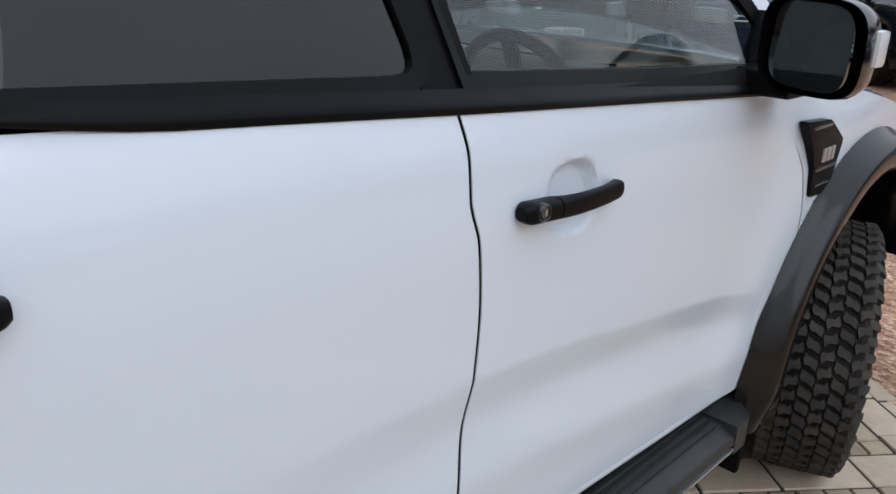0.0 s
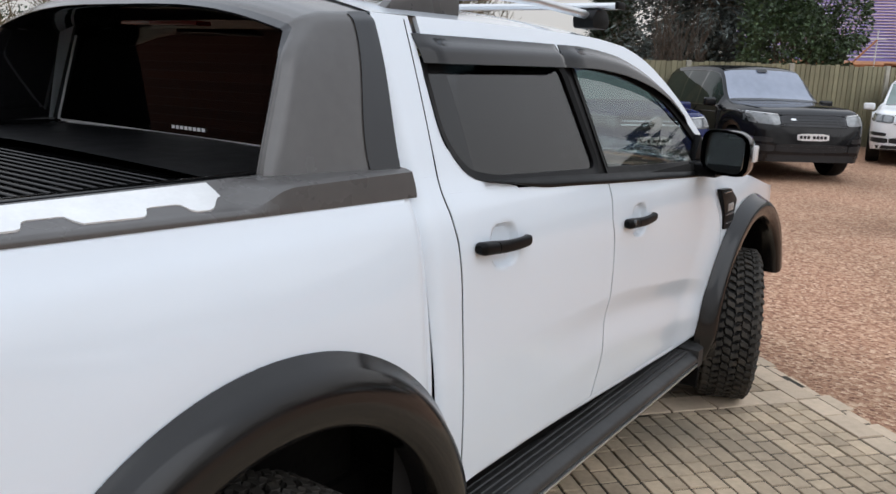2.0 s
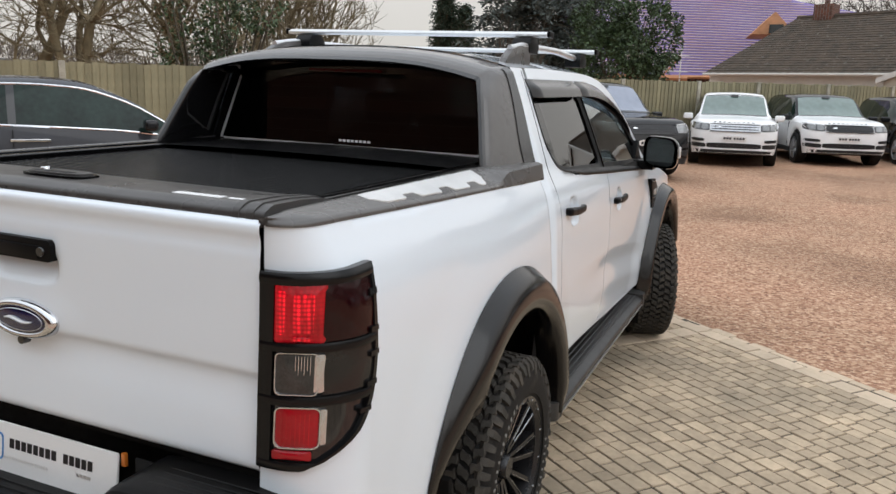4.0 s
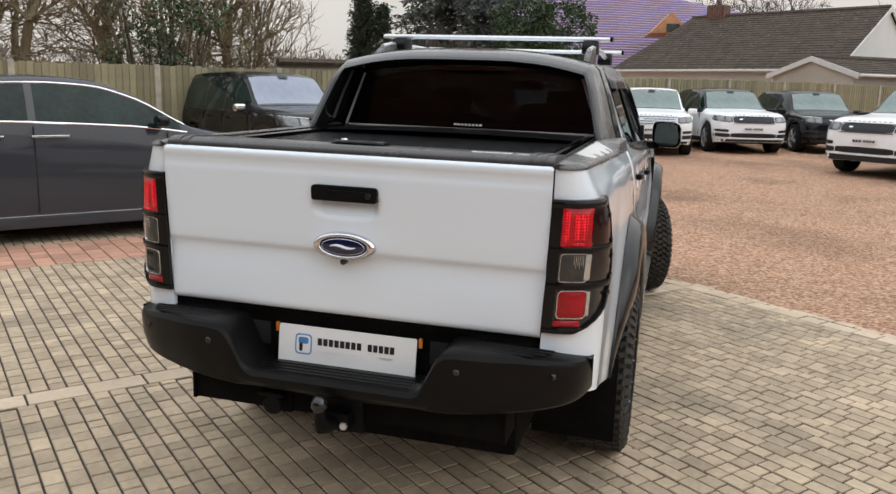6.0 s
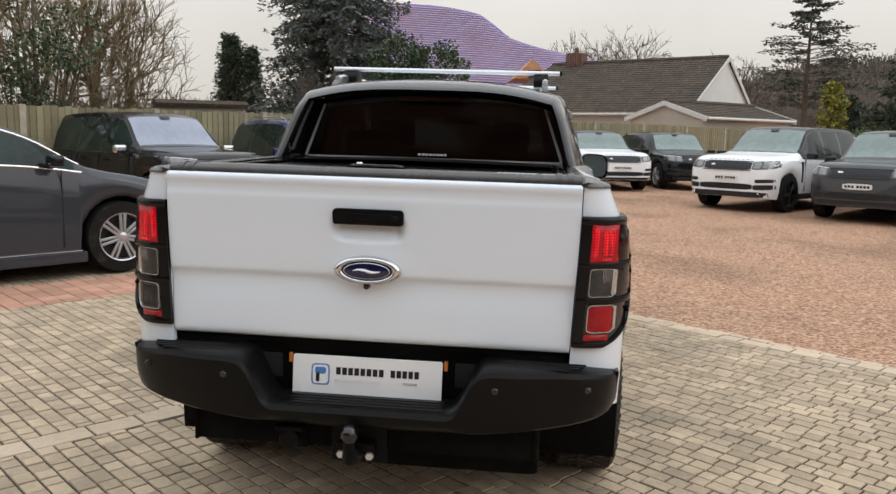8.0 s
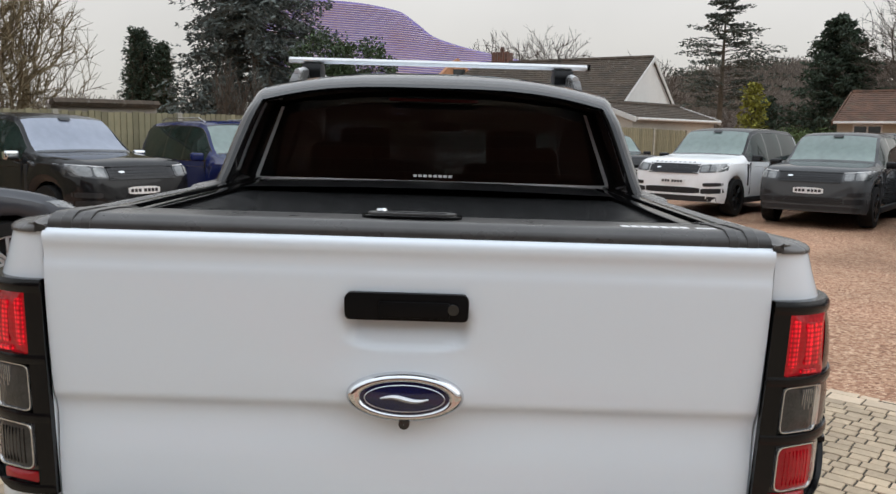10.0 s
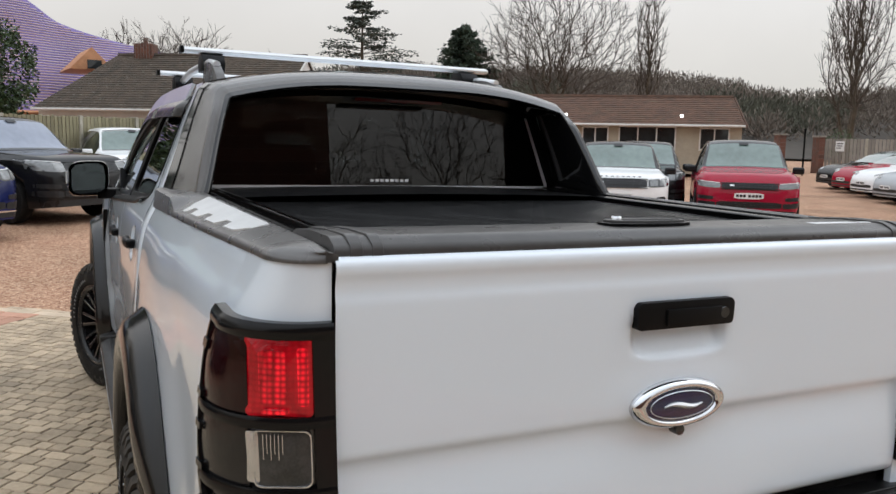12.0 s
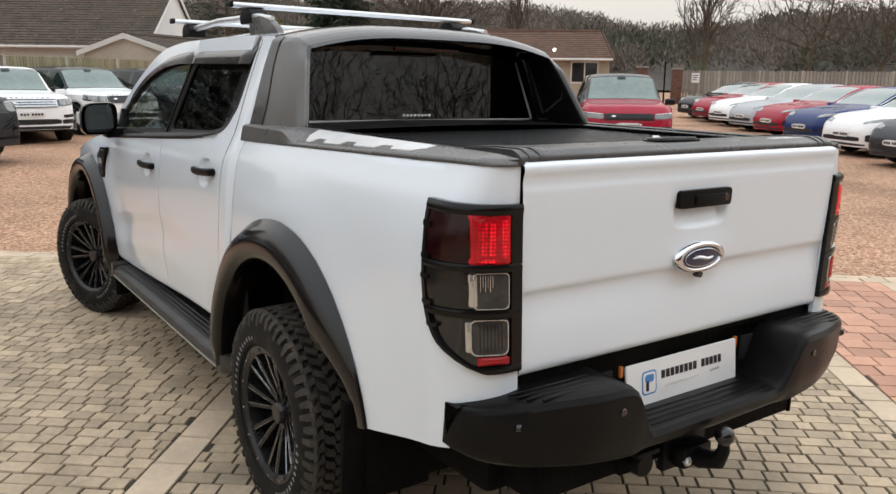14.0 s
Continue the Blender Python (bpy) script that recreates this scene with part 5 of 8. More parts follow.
for x, z in ((2.17, 1.938), (3.07, 1.905)):
    cb = part("crossbar", prism(rounded([(x - 0.030, z - 0.010), (x + 0.030, z - 0.010), (x + 0.034, z + 0.004), (x, z + 0.016), (x - 0.034, z + 0.004)], 0.008, 3), 1, -0.675, 0.675), SILVER, truck, "silver aluminium roof bar", angle=30)
    for sg in (1, -1):
        part("bar_end", box(x - 0.034, x + 0.034, *sorted((sg * 0.675, sg * 0.69)), z - 0.012, z + 0.016, 0.006), PLAST, cb)
        part("bar_foot", prism(rounded([(x - 0.065, z - 0.082), (x + 0.065, z - 0.082), (x + 0.075, z - 0.045), (x + 0.038, z - 0.012), (x - 0.038, z - 0.012), (x - 0.075, z - 0.045)], 0.014, 3), 1, sg * 0.525, sg * 0.610, 0.008), PLAST, cb, "black clamp foot")

# ---- door mirrors ----
for sg in (1, -1):
    def shell(u, v, sg=sg):
        a = u * math.tau
        sq = lambda c: math.copysign(abs(c) ** 0.55, c)
        k = [1.0, 1.03, 1.0, 0.86, 0.55, 0.0][min(5, int(v * 5 + 1e-6))]
        x = 3.50 + [0.0, 0.02, 0.07, 0.12, 0.155, 0.165][min(5, int(v * 5 + 1e-6))]
        return Vector((x, sg * (1.005 + 0.100 * sq(math.cos(a)) * k), 1.358 + 0.092 * sq(math.sin(a)) * k - 0.01 * math.cos(a) * k))
    mir = part("door_mirror", grid(shell, 40, 5), GLOSSB, truck, "black door mirror", angle=60)
    part("mirror_glass", moved(prism([(sg * (1.005 + 0.087 * math.copysign(abs(math.cos(a)) ** 0.5, math.cos(a))), 1.358 + 0.080 * math.copysign(abs(math.sin(a)) ** 0.5, math.sin(a)) - 0.01 * math.cos(a)) for a in [k * math.tau / 40 for k in range(40)]], 0, 3.503, 3.515), pose(3.51, sg * 1.005, 1.358, 0, 4, sg * 15) @ pose(-3.51, -sg * 1.005, -1.358)), MIRROR, mir)
    part("mirror_arm", prism(rounded([(3.55, 1.245), (3.68, 1.245), (3.66, 1.30), (3.56, 1.30)], 0.01), 1, sg * 0.83, sg * 0.96, 0.006), PLAST, mir)
    part("indicator", box(3.545, 3.60, *sorted((sg * 1.095, sg * 1.115)), 1.325, 1.395, 0.01), FROST, mir, "clear indicator lens")

# ---- side steps ----
for sg in (1, -1):
    sp = [(sg * 0.78, 0.385), (sg * 0.78, 0.450), (sg * 0.925, 0.447), (sg * 0.962, 0.428), (sg * 0.966, 0.405), (sg * 0.940, 0.378)]
    step = part("side_step", prism(rounded(sp, 0.012, 3), 0, 1.68, 3.62, 0.0), STEPM, truck, "black ribbed side step with a metal edge")
    for i in range(5):
        y0 = 0.806 + 0.0255 * i
        part("step_rib", box(1.72, 3.58, *sorted((sg * y0, sg * (y0 + 0.0165))), 0.446, 0.4535, 0.003, 1), STEPM, step)
    part("step_edge", prism(rounded([(sg * 0.905, 0.366), (sg * 0.960, 0.376), (sg * 0.968, 0.396), (sg * 0.93, 0.384)], 0.005, 2), 0, 1.70, 3.60), SILVER, step, "worn metal edge strip")
    for x0, x1, near in ((1.575, 1.70, True), (3.60, 3.745, False)):
        cut = 0.075
        outl = [(x0, sg * 0.79), (x1, sg * 0.79), (x1, sg * (0.966 if near else 0.966 - cut)), (x1 - (0 if near else cut), sg * 0.966), (x0 + (cut if near else 0), sg * 0.966), (x0, sg * (0.966 - (cut if near else 0)))]
        part("step_end", prism(rounded(outl, 0.016, 4), 2, 0.378, 0.456, 0.010), STEPM, step, "moulded end cap")
    for x in (2.0, 2.75, 3.45):
        part("step_bracket", box(x, x + 0.05, *sorted((sg * 0.60, sg * 0.90)), 0.35, 0.385, 0.005), UNDER, step)


# ---- wheels ----
def build_wheel(steer, x, sg):
    """Black ten-spoke wheel with an all-terrain tyre; its outer face looks to +y before it is turned."""
    R, W = TYRE_R, 0.135
    rim_r = 0.250
    rim = lathe([(rim_r - 0.012, -0.10), (rim_r - 0.022, -0.05), (rim_r - 0.030, 0.06), (rim_r - 0.022, 0.115), (rim_r - 0.006, 0.128), (rim_r + 0.008, 0.127), (rim_r + 0.010, 0.115)], 64)
    lathe([(0.19, -0.02), (0.06, 0.01), (0.0005, 0.012)], 40, rim)
    lathe([(0.075, 0.03), (0.072, 0.055), (0.045, 0.066), (0.042, 0.085), (0.036, 0.092), (0.0005, 0.093)], 30, rim)
    track = 0.845 if x < 2 else 0.862
    turn = pose(x, sg * track, HUBZ + 0.003 - sg * 0.845 * math.sin(radians(LEAN_X)) + x * math.sin(radians(LEAN_Y)), 0, 0, steer) @ pose(0, 0, 0, 0, 0, 0 if sg > 0 else 180)
    wheel = part("wheel", moved(rim, turn), RIMB, truck, "black spoked alloy wheel with an all-terrain tyre", angle=35)
    for k in range(8):
        pair = bmesh.new()
        for d in (-10.0, 10.0):
            sh = 0.228 * math.tan(radians(d))
            v0 = [(0.050, -0.011, 0.03), (0.050, 0.011, 0.03), (0.050, 0.008, 0.068), (0.050, -0.008, 0.068)]
            v1 = [(0.228, -0.014, 0.045), (0.228, 0.014, 0.045), (0.228, 0.010, 0.112), (0.228, -0.010, 0.112)]
            A0 = [pair.verts.new((p[0], p[2], p[1] + sh * 0.16)) for p in v0]
            A1 = [pair.verts.new((p[0], p[2], p[1] + sh)) for p in v1]
            pair.faces.new(A0)
            pair.faces.new(A1[::-1])
            for i in range(4):
                pair.faces.new((A0[i], A0[(i + 1) % 4], A1[(i + 1) % 4], A1[i]))
        part("spoke", moved(pair, turn @ pose(0, 0, 0, 0, 45 * k, 0)), RIMB, wheel, angle=30)
    edge = bmesh.new()
    for k in range(8):
        for d in (-10.0, 10.0):
            sh = 0.228 * math.tan(radians(d))
            o = -0.008 * (1 if d > 0 else -1)
            e = tube([(0.100, 0.0805, sh * 0.45 + o), (0.150, 0.094, sh * 0.68 + o), (0.224, 0.1125, sh + o)], 0.0015, 5)
            join(edge, moved(e, pose(0, 0, 0, 0, 45 * k, 0)))
    part("machined_edge", moved(edge, turn), MACH, wheel, "bright machined spoke edges")
    for k in range(28):
        rv = moved(lathe([(0.0005, 0.1315), (0.0040, 0.1305), (0.0050, 0.126)], 6), pose(0.246 * math.cos(k * math.tau / 28), 0, 0.246 * math.sin(k * math.tau / 28)))
        part("rivet", moved(rv, turn), MACH if k % 2 else RIMB, wheel)
    for k in range(6):
        nut = moved(lathe([(0.0005, 0.075), (0.008, 0.075), (0.009, 0.06)], 8), pose(0.057 * math.cos(k * math.tau / 6), 0, 0.057 * math.sin(k * math.tau / 6)))
        part("wheel_nut", moved(nut, turn), RIMB, wheel)
    # tyre carcass
    ty = lathe([(rim_r - 0.01, -0.118), (rim_r + 0.02, -0.130), (0.31, -W - 0.004), (0.350, -W + 0.003), (0.376, -W + 0.022), (0.386, -0.095), (0.388, 0.0), (0.386, 0.095), (0.376, W - 0.022), (0.350, W - 0.003), (0.31, W + 0.004), (0.27, W), (rim_r + 0.02, 0.130), (rim_r - 0.005, 0.118)], 72)
    # tread blocks in staggered rows and side lugs
    tyre = part("tyre", moved(ty, turn), RUBBER, wheel, "all-terrain tyre with chunky tread", angle=30)
    ty = bmesh.new()
    rnd = random.Random(5)
    pitch = 54
    rows_y = tuple((0.0392 * (q - 2.5), 0.0355, (0.0, 0.5, 0.15, 0.65, 0.3, 0.8)[q], 0.035) for q in range(6))
    for k in range(pitch):
        a0 = 360 * k / pitch
        for n_row, (y, w, off, ln) in enumerate(rows_y):
            b = bmesh.new()
            skew = rnd.uniform(-0.004, 0.004)
            hx, lean_ = ln / 2, (0.007 if n_row % 2 else -0.007)
            # an interlocking Z-shaped block, cut by a sipe
            pts = [(-hx + lean_, -w / 2), (-hx * 0.1 + skew, -w / 2 - 0.003), (hx + lean_, -w / 2 + 0.004), (hx * 0.62, -0.002), (hx - lean_, w / 2), (hx * 0.05 + skew, w / 2 + 0.003), (-hx - lean_, w / 2 - 0.005), (-hx * 0.68, 0.003)]
            base = [b.verts.new((px, y + py, 0.384)) for px, py in pts]
            top = [b.verts.new((px * 0.88, y + py * 0.90, 0.4005 - abs(y) * 0.035 + rnd.uniform(-0.0008, 0.0008))) for px, py in pts]
            b.faces.new(top)
            for i in range(8):
                b.faces.new((base[i], base[(i + 1) % 8], top[(i + 1) % 8], top[i]))
            join(ty, moved(b, pose(0, 0, 0, 0, a0 + off * 360 / pitch, 0)))
        for sgn in (-1, 1):
            b = bmesh.new()
            lo = 0.338 if k % 2 else 0.356
            q0 = [(-0.013, sgn * 0.108, 0.396), (0.011, sgn * 0.108, 0.396), (0.013, sgn * (W - 0.006), 0.379), (0.009, sgn * (W + 0.004), lo), (-0.008, sgn * (W + 0.004), lo), (-0.012, sgn * (W - 0.006), 0.379)]
            hi = [b.verts.new(p) for p in q0]
            lo_v = [b.verts.new((p[0] * 1.1, p[1] - sgn * 0.016, p[2] - 0.012)) for p in q0]
            b.faces.new((hi[0], hi[1], hi[2], hi[5]))
            b.faces.new((hi[5], hi[2], hi[3], hi[4]))
            for i in range(6):
                b.faces.new((hi[i], hi[(i + 1) % 6], lo_v[(i + 1) % 6], lo_v[i]))
            join(ty, moved(b, pose(0, 0, 0, 0, a0 + 2, 0)))
    tagged(part("tread", moved(ty, turn), TREADM, wheel, angle=30), kind="stuff")
    # pale print on the sidewall, as plain bars
    pr = bmesh.new()
    for arc0, arc1, n in ((20, 95, 13), (200, 275, 13)):
        for k in range(n):
            join(pr, moved(box(-0.0042, 0.0042, W + 0.0005, W + 0.0042, 0.285, 0.302 if k % 3 else 0.297), pose(0, 0, 0, 0, mix(arc0, arc1, k / n), 0)))
    tagged(part("sidewall_print", moved(pr, turn), SIDEP, wheel), kind="stuff")


build_wheel(0, RX, 1)
build_wheel(0, RX, -1)
build_wheel(21, FX, 1)
build_wheel(21, FX, -1)

# the rear face stands 16 mm further in than its drawing
for ob in truck.children_recursive:
    if ob.type == "MESH":
        if ob.data.users == 1:
            for v in ob.data.vertices:
                v.co.x += 0.016 * (1 - ease(0.20, 0.90, v.co.x))
        else:
            ob.location.x += 0.016 * (1 - ease(0.20, 0.90, 0.27 + ob.location.x))

from mathutils.bvhtree import BVHTree

# ---- the ground ----
U, V = Vector((0.643, 0.766, 0)), Vector((0.766, -0.643, 0))     # the paving's two directions
KERB_V = 4.47                                                     # where the paving ends and the gravel begins


def uv(u, v, z=0.0):
    p = U * u + V * v
    return Vector((p.x, p.y, z))


def ground_z(x, y):
    """The yard climbs gently towards the fences, and lies level under the truck."""
    d = max(0.0, math.hypot(x, y) - 7.0)
    return (0.0045 + 0.009 * ease(-13.0, -2.0, y)) * min(d, 32.0)


GRAVEL, gn, gl, gb = nodes_of("red_gravel")
gtc = gn.new("ShaderNodeTexCoord")


def gnoise(scale, detail=6, kind="ShaderNodeTexNoise"):
    t = gn.new(kind)
    t.inputs["Scale"].default_value = scale
    if kind == "ShaderNodeTexNoise":
        t.inputs["Detail"].default_value = detail
    gl.new(gtc.outputs["Object"], t.inputs["Vector"])
    return t


def gramp(src, stops):
    r = gn.new("ShaderNodeValToRGB")
    while len(r.color_ramp.elements) < len(stops):
        r.color_ramp.elements.new(0.5)
    for e, (p, c) in zip(r.color_ramp.elements, stops):
        e.position, e.color = p, rgba(c)
    gl.new(src, r.inputs["Fac"])
    return r.outputs["Color"]


peb = gnoise(46, kind="ShaderNodeTexVoronoi")
pebc = gramp(peb.outputs["Color"], [(0.0, (0.15, 0.066, 0.038)), (0.35, (0.36, 0.20, 0.125)), (0.65, (0.51, 0.33, 0.215)), (1.0, (0.78, 0.61, 0.45))])
patch = gnoise(0.45, 9)
patchc = gramp(patch.outputs["Fac"], [(0.32, (0.62, 0.56, 0.50)), (0.5, (0.92, 0.86, 0.80)), (0.66, (1.0, 0.90, 0.84))])
gm = gn.new("ShaderNodeMix")
gm.data_type, gm.blend_type = "RGBA", "MULTIPLY"
gm.inputs[0].default_value = 1.0
gl.new(pebc, gm.inputs[6])
gl.new(patchc, gm.inputs[7])
gl.new(gm.outputs[2], gb.inputs["Base Color"])
gb.inputs["Roughness"].default_value = 0.9
gbump = gn.new("ShaderNodeBump")
gbump.inputs["Strength"].default_value, gbump.inputs["Distance"].default_value = 0.9, 0.012
gl.new(peb.outputs["Distance"], gbump.inputs["Height"])
gl.new(gbump.outputs["Normal"], gb.inputs["Normal"])

# one sheet out to the horizon; finer near the yard
rings = [0, 3, 6, 8, 10, 13, 16, 20, 25, 31, 40, 55, 80, 130, 250, 600, 1500]
gv, gf = [(0.0, 0.0, -0.012)], []
SEG = 64
for r in rings[1:]:
    for k in range(SEG):
        a = k * math.tau / SEG
        x, y = r * math.cos(a), r * math.sin(a)
        gv.append((x, y, ground_z(x, y) - 0.012 + (0.02 * noise.noise(Vector((x * 0.2, y * 0.2, 0))) if r > 8 else 0)))
for k in range(SEG):
    gf.append((0, 1 + k, 1 + (k + 1) % SEG))
for i in range(len(rings) - 2):
    for k in range(SEG):
        a, b = 1 + i * SEG + k, 1 + i * SEG + (k + 1) % SEG
        gf.append((a, a + SEG, b + SEG, b))
ground = tagged(raw("ground", gv, gf, GRAVEL, smooth=True), "reddish-brown gravel yard reaching to the fences", "ground", kind="structure")

# ---- paved apron ----
apron = tagged(raw("pavement", [tuple(uv(-9, -9, -0.006)), tuple(uv(-9, KERB_V - 0.05, -0.006)), tuple(uv(9.5, KERB_V - 0.05, -0.006)), tuple(uv(9.5, -9, -0.006))], [(0, 1, 2, 3)], JOINT), "block paving in buff and grey with cream slab borders", "pavement", kind="structure")


def block(verts, faces, u0, u1, v0, v1, z):
    """One paver with a chamfered top."""
    i = len(verts)
    c = 0.004
    for a, b, zz in ((0, 0, -0.03), (c * 0.4, c * 0.4, z - 0.005), (c, c, z)):
        for (p, q) in ((u0 + a, v0 + b), (u1 - a, v0 + b), (u1 - a, v1 - b), (u0 + a, v1 - b)):
            verts.append(tuple(uv(p, q, zz)))
    for r in (0, 4):
        for k in range(4):
            faces.append((i + r + k, i + r + (k + 1) % 4, i + r + 4 + (k + 1) % 4, i + r + 4 + k))
    faces.append((i + 8, i + 9, i + 10, i + 11))


rp = random.Random(11)
field_v, field_f, near_list = [], [], []
red_v, red_f, slab_v, slab_f = [], [], [], []


def course_row(v0, v1, u_from, u_to, sizes, verts, faces, near=None):
    u = u_from + rp.uniform(-0.1, 0)
    while u < u_to:
        ln = rp.choice(sizes)
        a, b = max(u, u_from), min(u + ln, u_to)
        if b - a > 0.03:
            z = rp.uniform(-0.0025, 0.0025)
            g = 0.0030
            spec = (a + g, b - g, v0 + g, v1 - g, z)
            if near is not None and near(a, v0):
                near_list.append(spec)
            else:
                block(verts, faces, *spec)
        u += ln


RED = [(5.38, 6.45), (-2.45, -1.42)]
SIZES = (0.082, 0.100, 0.122, 0.142)
zones = [(-8.8, -2.62), (-1.25, 1.935), (2.105, 5.38), (6.45, 9.3)]


def close_by(u, v):
    return 2.12 < u < 3.5 and 0.1 < v < 1.85


for u0, u1 in zones:
    v = KERB_V - 0.241
    while v > -8.5:
        w = 0.0885
        course_row(v - w, v, u0, u1, SIZES, field_v, field_f, close_by)
        v -= w
for u0, u1 in RED:
    v = KERB_V - 0.22
    while v > -8.5:
        course_row(v - 0.16, v, u0, u1, (0.21, 0.21, 0.16), red_v, red_f)
        v -= 0.16
# cream slabs: two lines across, one along each red band, and the border to the gravel
for uc in (2.02, -1.335, -2.53):
    v = KERB_V - 0.22
    while v > -8.5:
        ln = rp.choice((0.20, 0.26, 0.30))
        block(slab_v, slab_f, uc - 0.082, uc + 0.082, v - ln + 0.004, v - 0.004, rp.uniform(-0.002, 0.002))
        v -= ln
for row, v0 in enumerate((KERB_V - 0.237, KERB_V - 0.088)):
    u = -8.8
    while u < 9.3:
        ln = rp.choice((0.17, 0.21, 0.25)) if row == 0 else rp.choice((0.12, 0.16, 0.20))
        block(slab_v, slab_f, u + 0.004, u + ln - 0.004, v0 + rp.uniform(0, 0.004), v0 + (rp.uniform(0.138, 0.145) if row == 0 else rp.uniform(0.045, 0.095)), rp.uniform(-0.003, 0.004) - 0.004 * row)
        u += ln
tagged(raw("paver_field", field_v, field_f, PAVER_I, apron), kind="stuff")
tagged(raw("red_paver_band", red_v, red_f, REDP_I, apron), kind="stuff")
tagged(raw("cream_slab_course", slab_v, slab_f, CREAM_I, apron), kind="stuff")


# ---- parked cars ----
CLAD = mat("car_cladding", (0.015, 0.015, 0.016), 0.5, vary=0.2, vscale=8)
GRILLE = mat("car_grille", (0.02, 0.02, 0.022), 0.3, vary=0.5, vscale=40)
WINGL = mat("parked_car_glass", (0.014, 0.026, 0.022), 0.02, vary=0.6, vscale=2.2, spec=0.26)
# opaque screens: the pale sheen of reflected sky is put into their colour
SCREEN = mat("green_sheen_windscreen", (0.135, 0.205, 0.180), 0.03, second=(0.075, 0.120, 0.104), vscale=0.9, spec=1.0, coat=0.8)
SCREEN_B = mat("coated_blue_sheen_windscreen", (0.25, 0.28, 0.36), 0.03, second=(0.17, 0.20, 0.27), vscale=0.8, spec=1.0, coat=0.8)
FRIT = mat("screen_border", (0.012, 0.013, 0.014), 0.15)
LAMPH = mat("headlamp_housing", (0.05, 0.052, 0.055), 0.12, coat=0.6, vary=0.3, vscale=20)
RIMS = mat("alloy_rim", (0.55, 0.56, 0.58), 0.3, metal=0.8, vary=0.1, vscale=20)


def loft_car(c):
    """Functions of x (0 at the tail, L at the nose) for an SUV or a saloon."""
    L, H, W = c["L"], c["H"], c["W"] / 2
    f = lambda *p: curve([(a * L, b) for a, b in p])
    if c["type"] == "suv":
        belt_h = 0.60 * H
        roof = f((0, 0.34 * H), (0.008, 0.60 * H), (0.03, 0.80 * H), (0.075, 0.965 * H), (0.16, 0.99 * H), (0.32, H), (0.50, 0.992 * H), (0.57, 0.965 * H), (0.70, 0.675 * H), (0.75, 0.655 * H), (0.88, 0.635 * H), (0.95, 0.612 * H), (0.982, 0.575 * H), (1.0, 0.47 * H))
        beltf = f((0, 0.32 * H), (0.008, 0.56 * H), (0.04, belt_h), (0.5, belt_h), (0.70, 0.605 * H), (0.88, 0.60 * H), (0.95, 0.575 * H), (0.982, 0.535 * H), (1.0, 0.44 * H))
        wid = f((0, 0.86 * W), (0.015, 0.93 * W), (0.08, 0.985 * W), (0.3, W), (0.80, W), (0.90, 0.975 * W), (0.955, 0.93 * W), (0.985, 0.86 * W), (1.0, 0.74 * W))
        cabin = (0.028, 0.70)
    else:
        bk, ws = c.get("belt_k", 1.0), c.get("hood", 0.0)      # belt height, and how far back the screen stands
        belt_h = 0.645 * H * bk
        roof = f((0, 0.34 * H), (0.012, 0.60 * H), (0.045, 0.69 * H), (0.10, 0.755 * H), (0.20, 0.88 * H), (0.34, 0.985 * H), (0.45 - ws * 0.7, H), (0.54 - ws, 0.985 * H), (0.63 - ws, 0.90 * H), (0.76 - ws, 0.68 * H), (0.88, 0.61 * H), (0.955, 0.53 * H), (0.985, 0.46 * H), (1.0, 0.36 * H))
        beltf = f((0, 0.32 * H), (0.012, 0.57 * H), (0.05, 0.655 * H), (0.3, belt_h), (0.6, belt_h * (0.97 if bk == 1.0 else 0.955)), (0.76 - ws, 0.615 * H * (1 + (bk - 1) * 0.3)), (0.88, 0.565 * H), (0.955, 0.49 * H), (0.985, 0.42 * H), (1.0, 0.33 * H))
        wid = f((0, 0.78 * W), (0.03, 0.90 * W), (0.12, 0.98 * W), (0.3, W), (0.78, W), (0.90, 0.96 * W), (0.96, 0.87 * W), (0.985, 0.78 * W), (1.0, 0.62 * W))
        cabin = (0.10, 0.745 - ws)
    return roof, beltf, wid, cabin


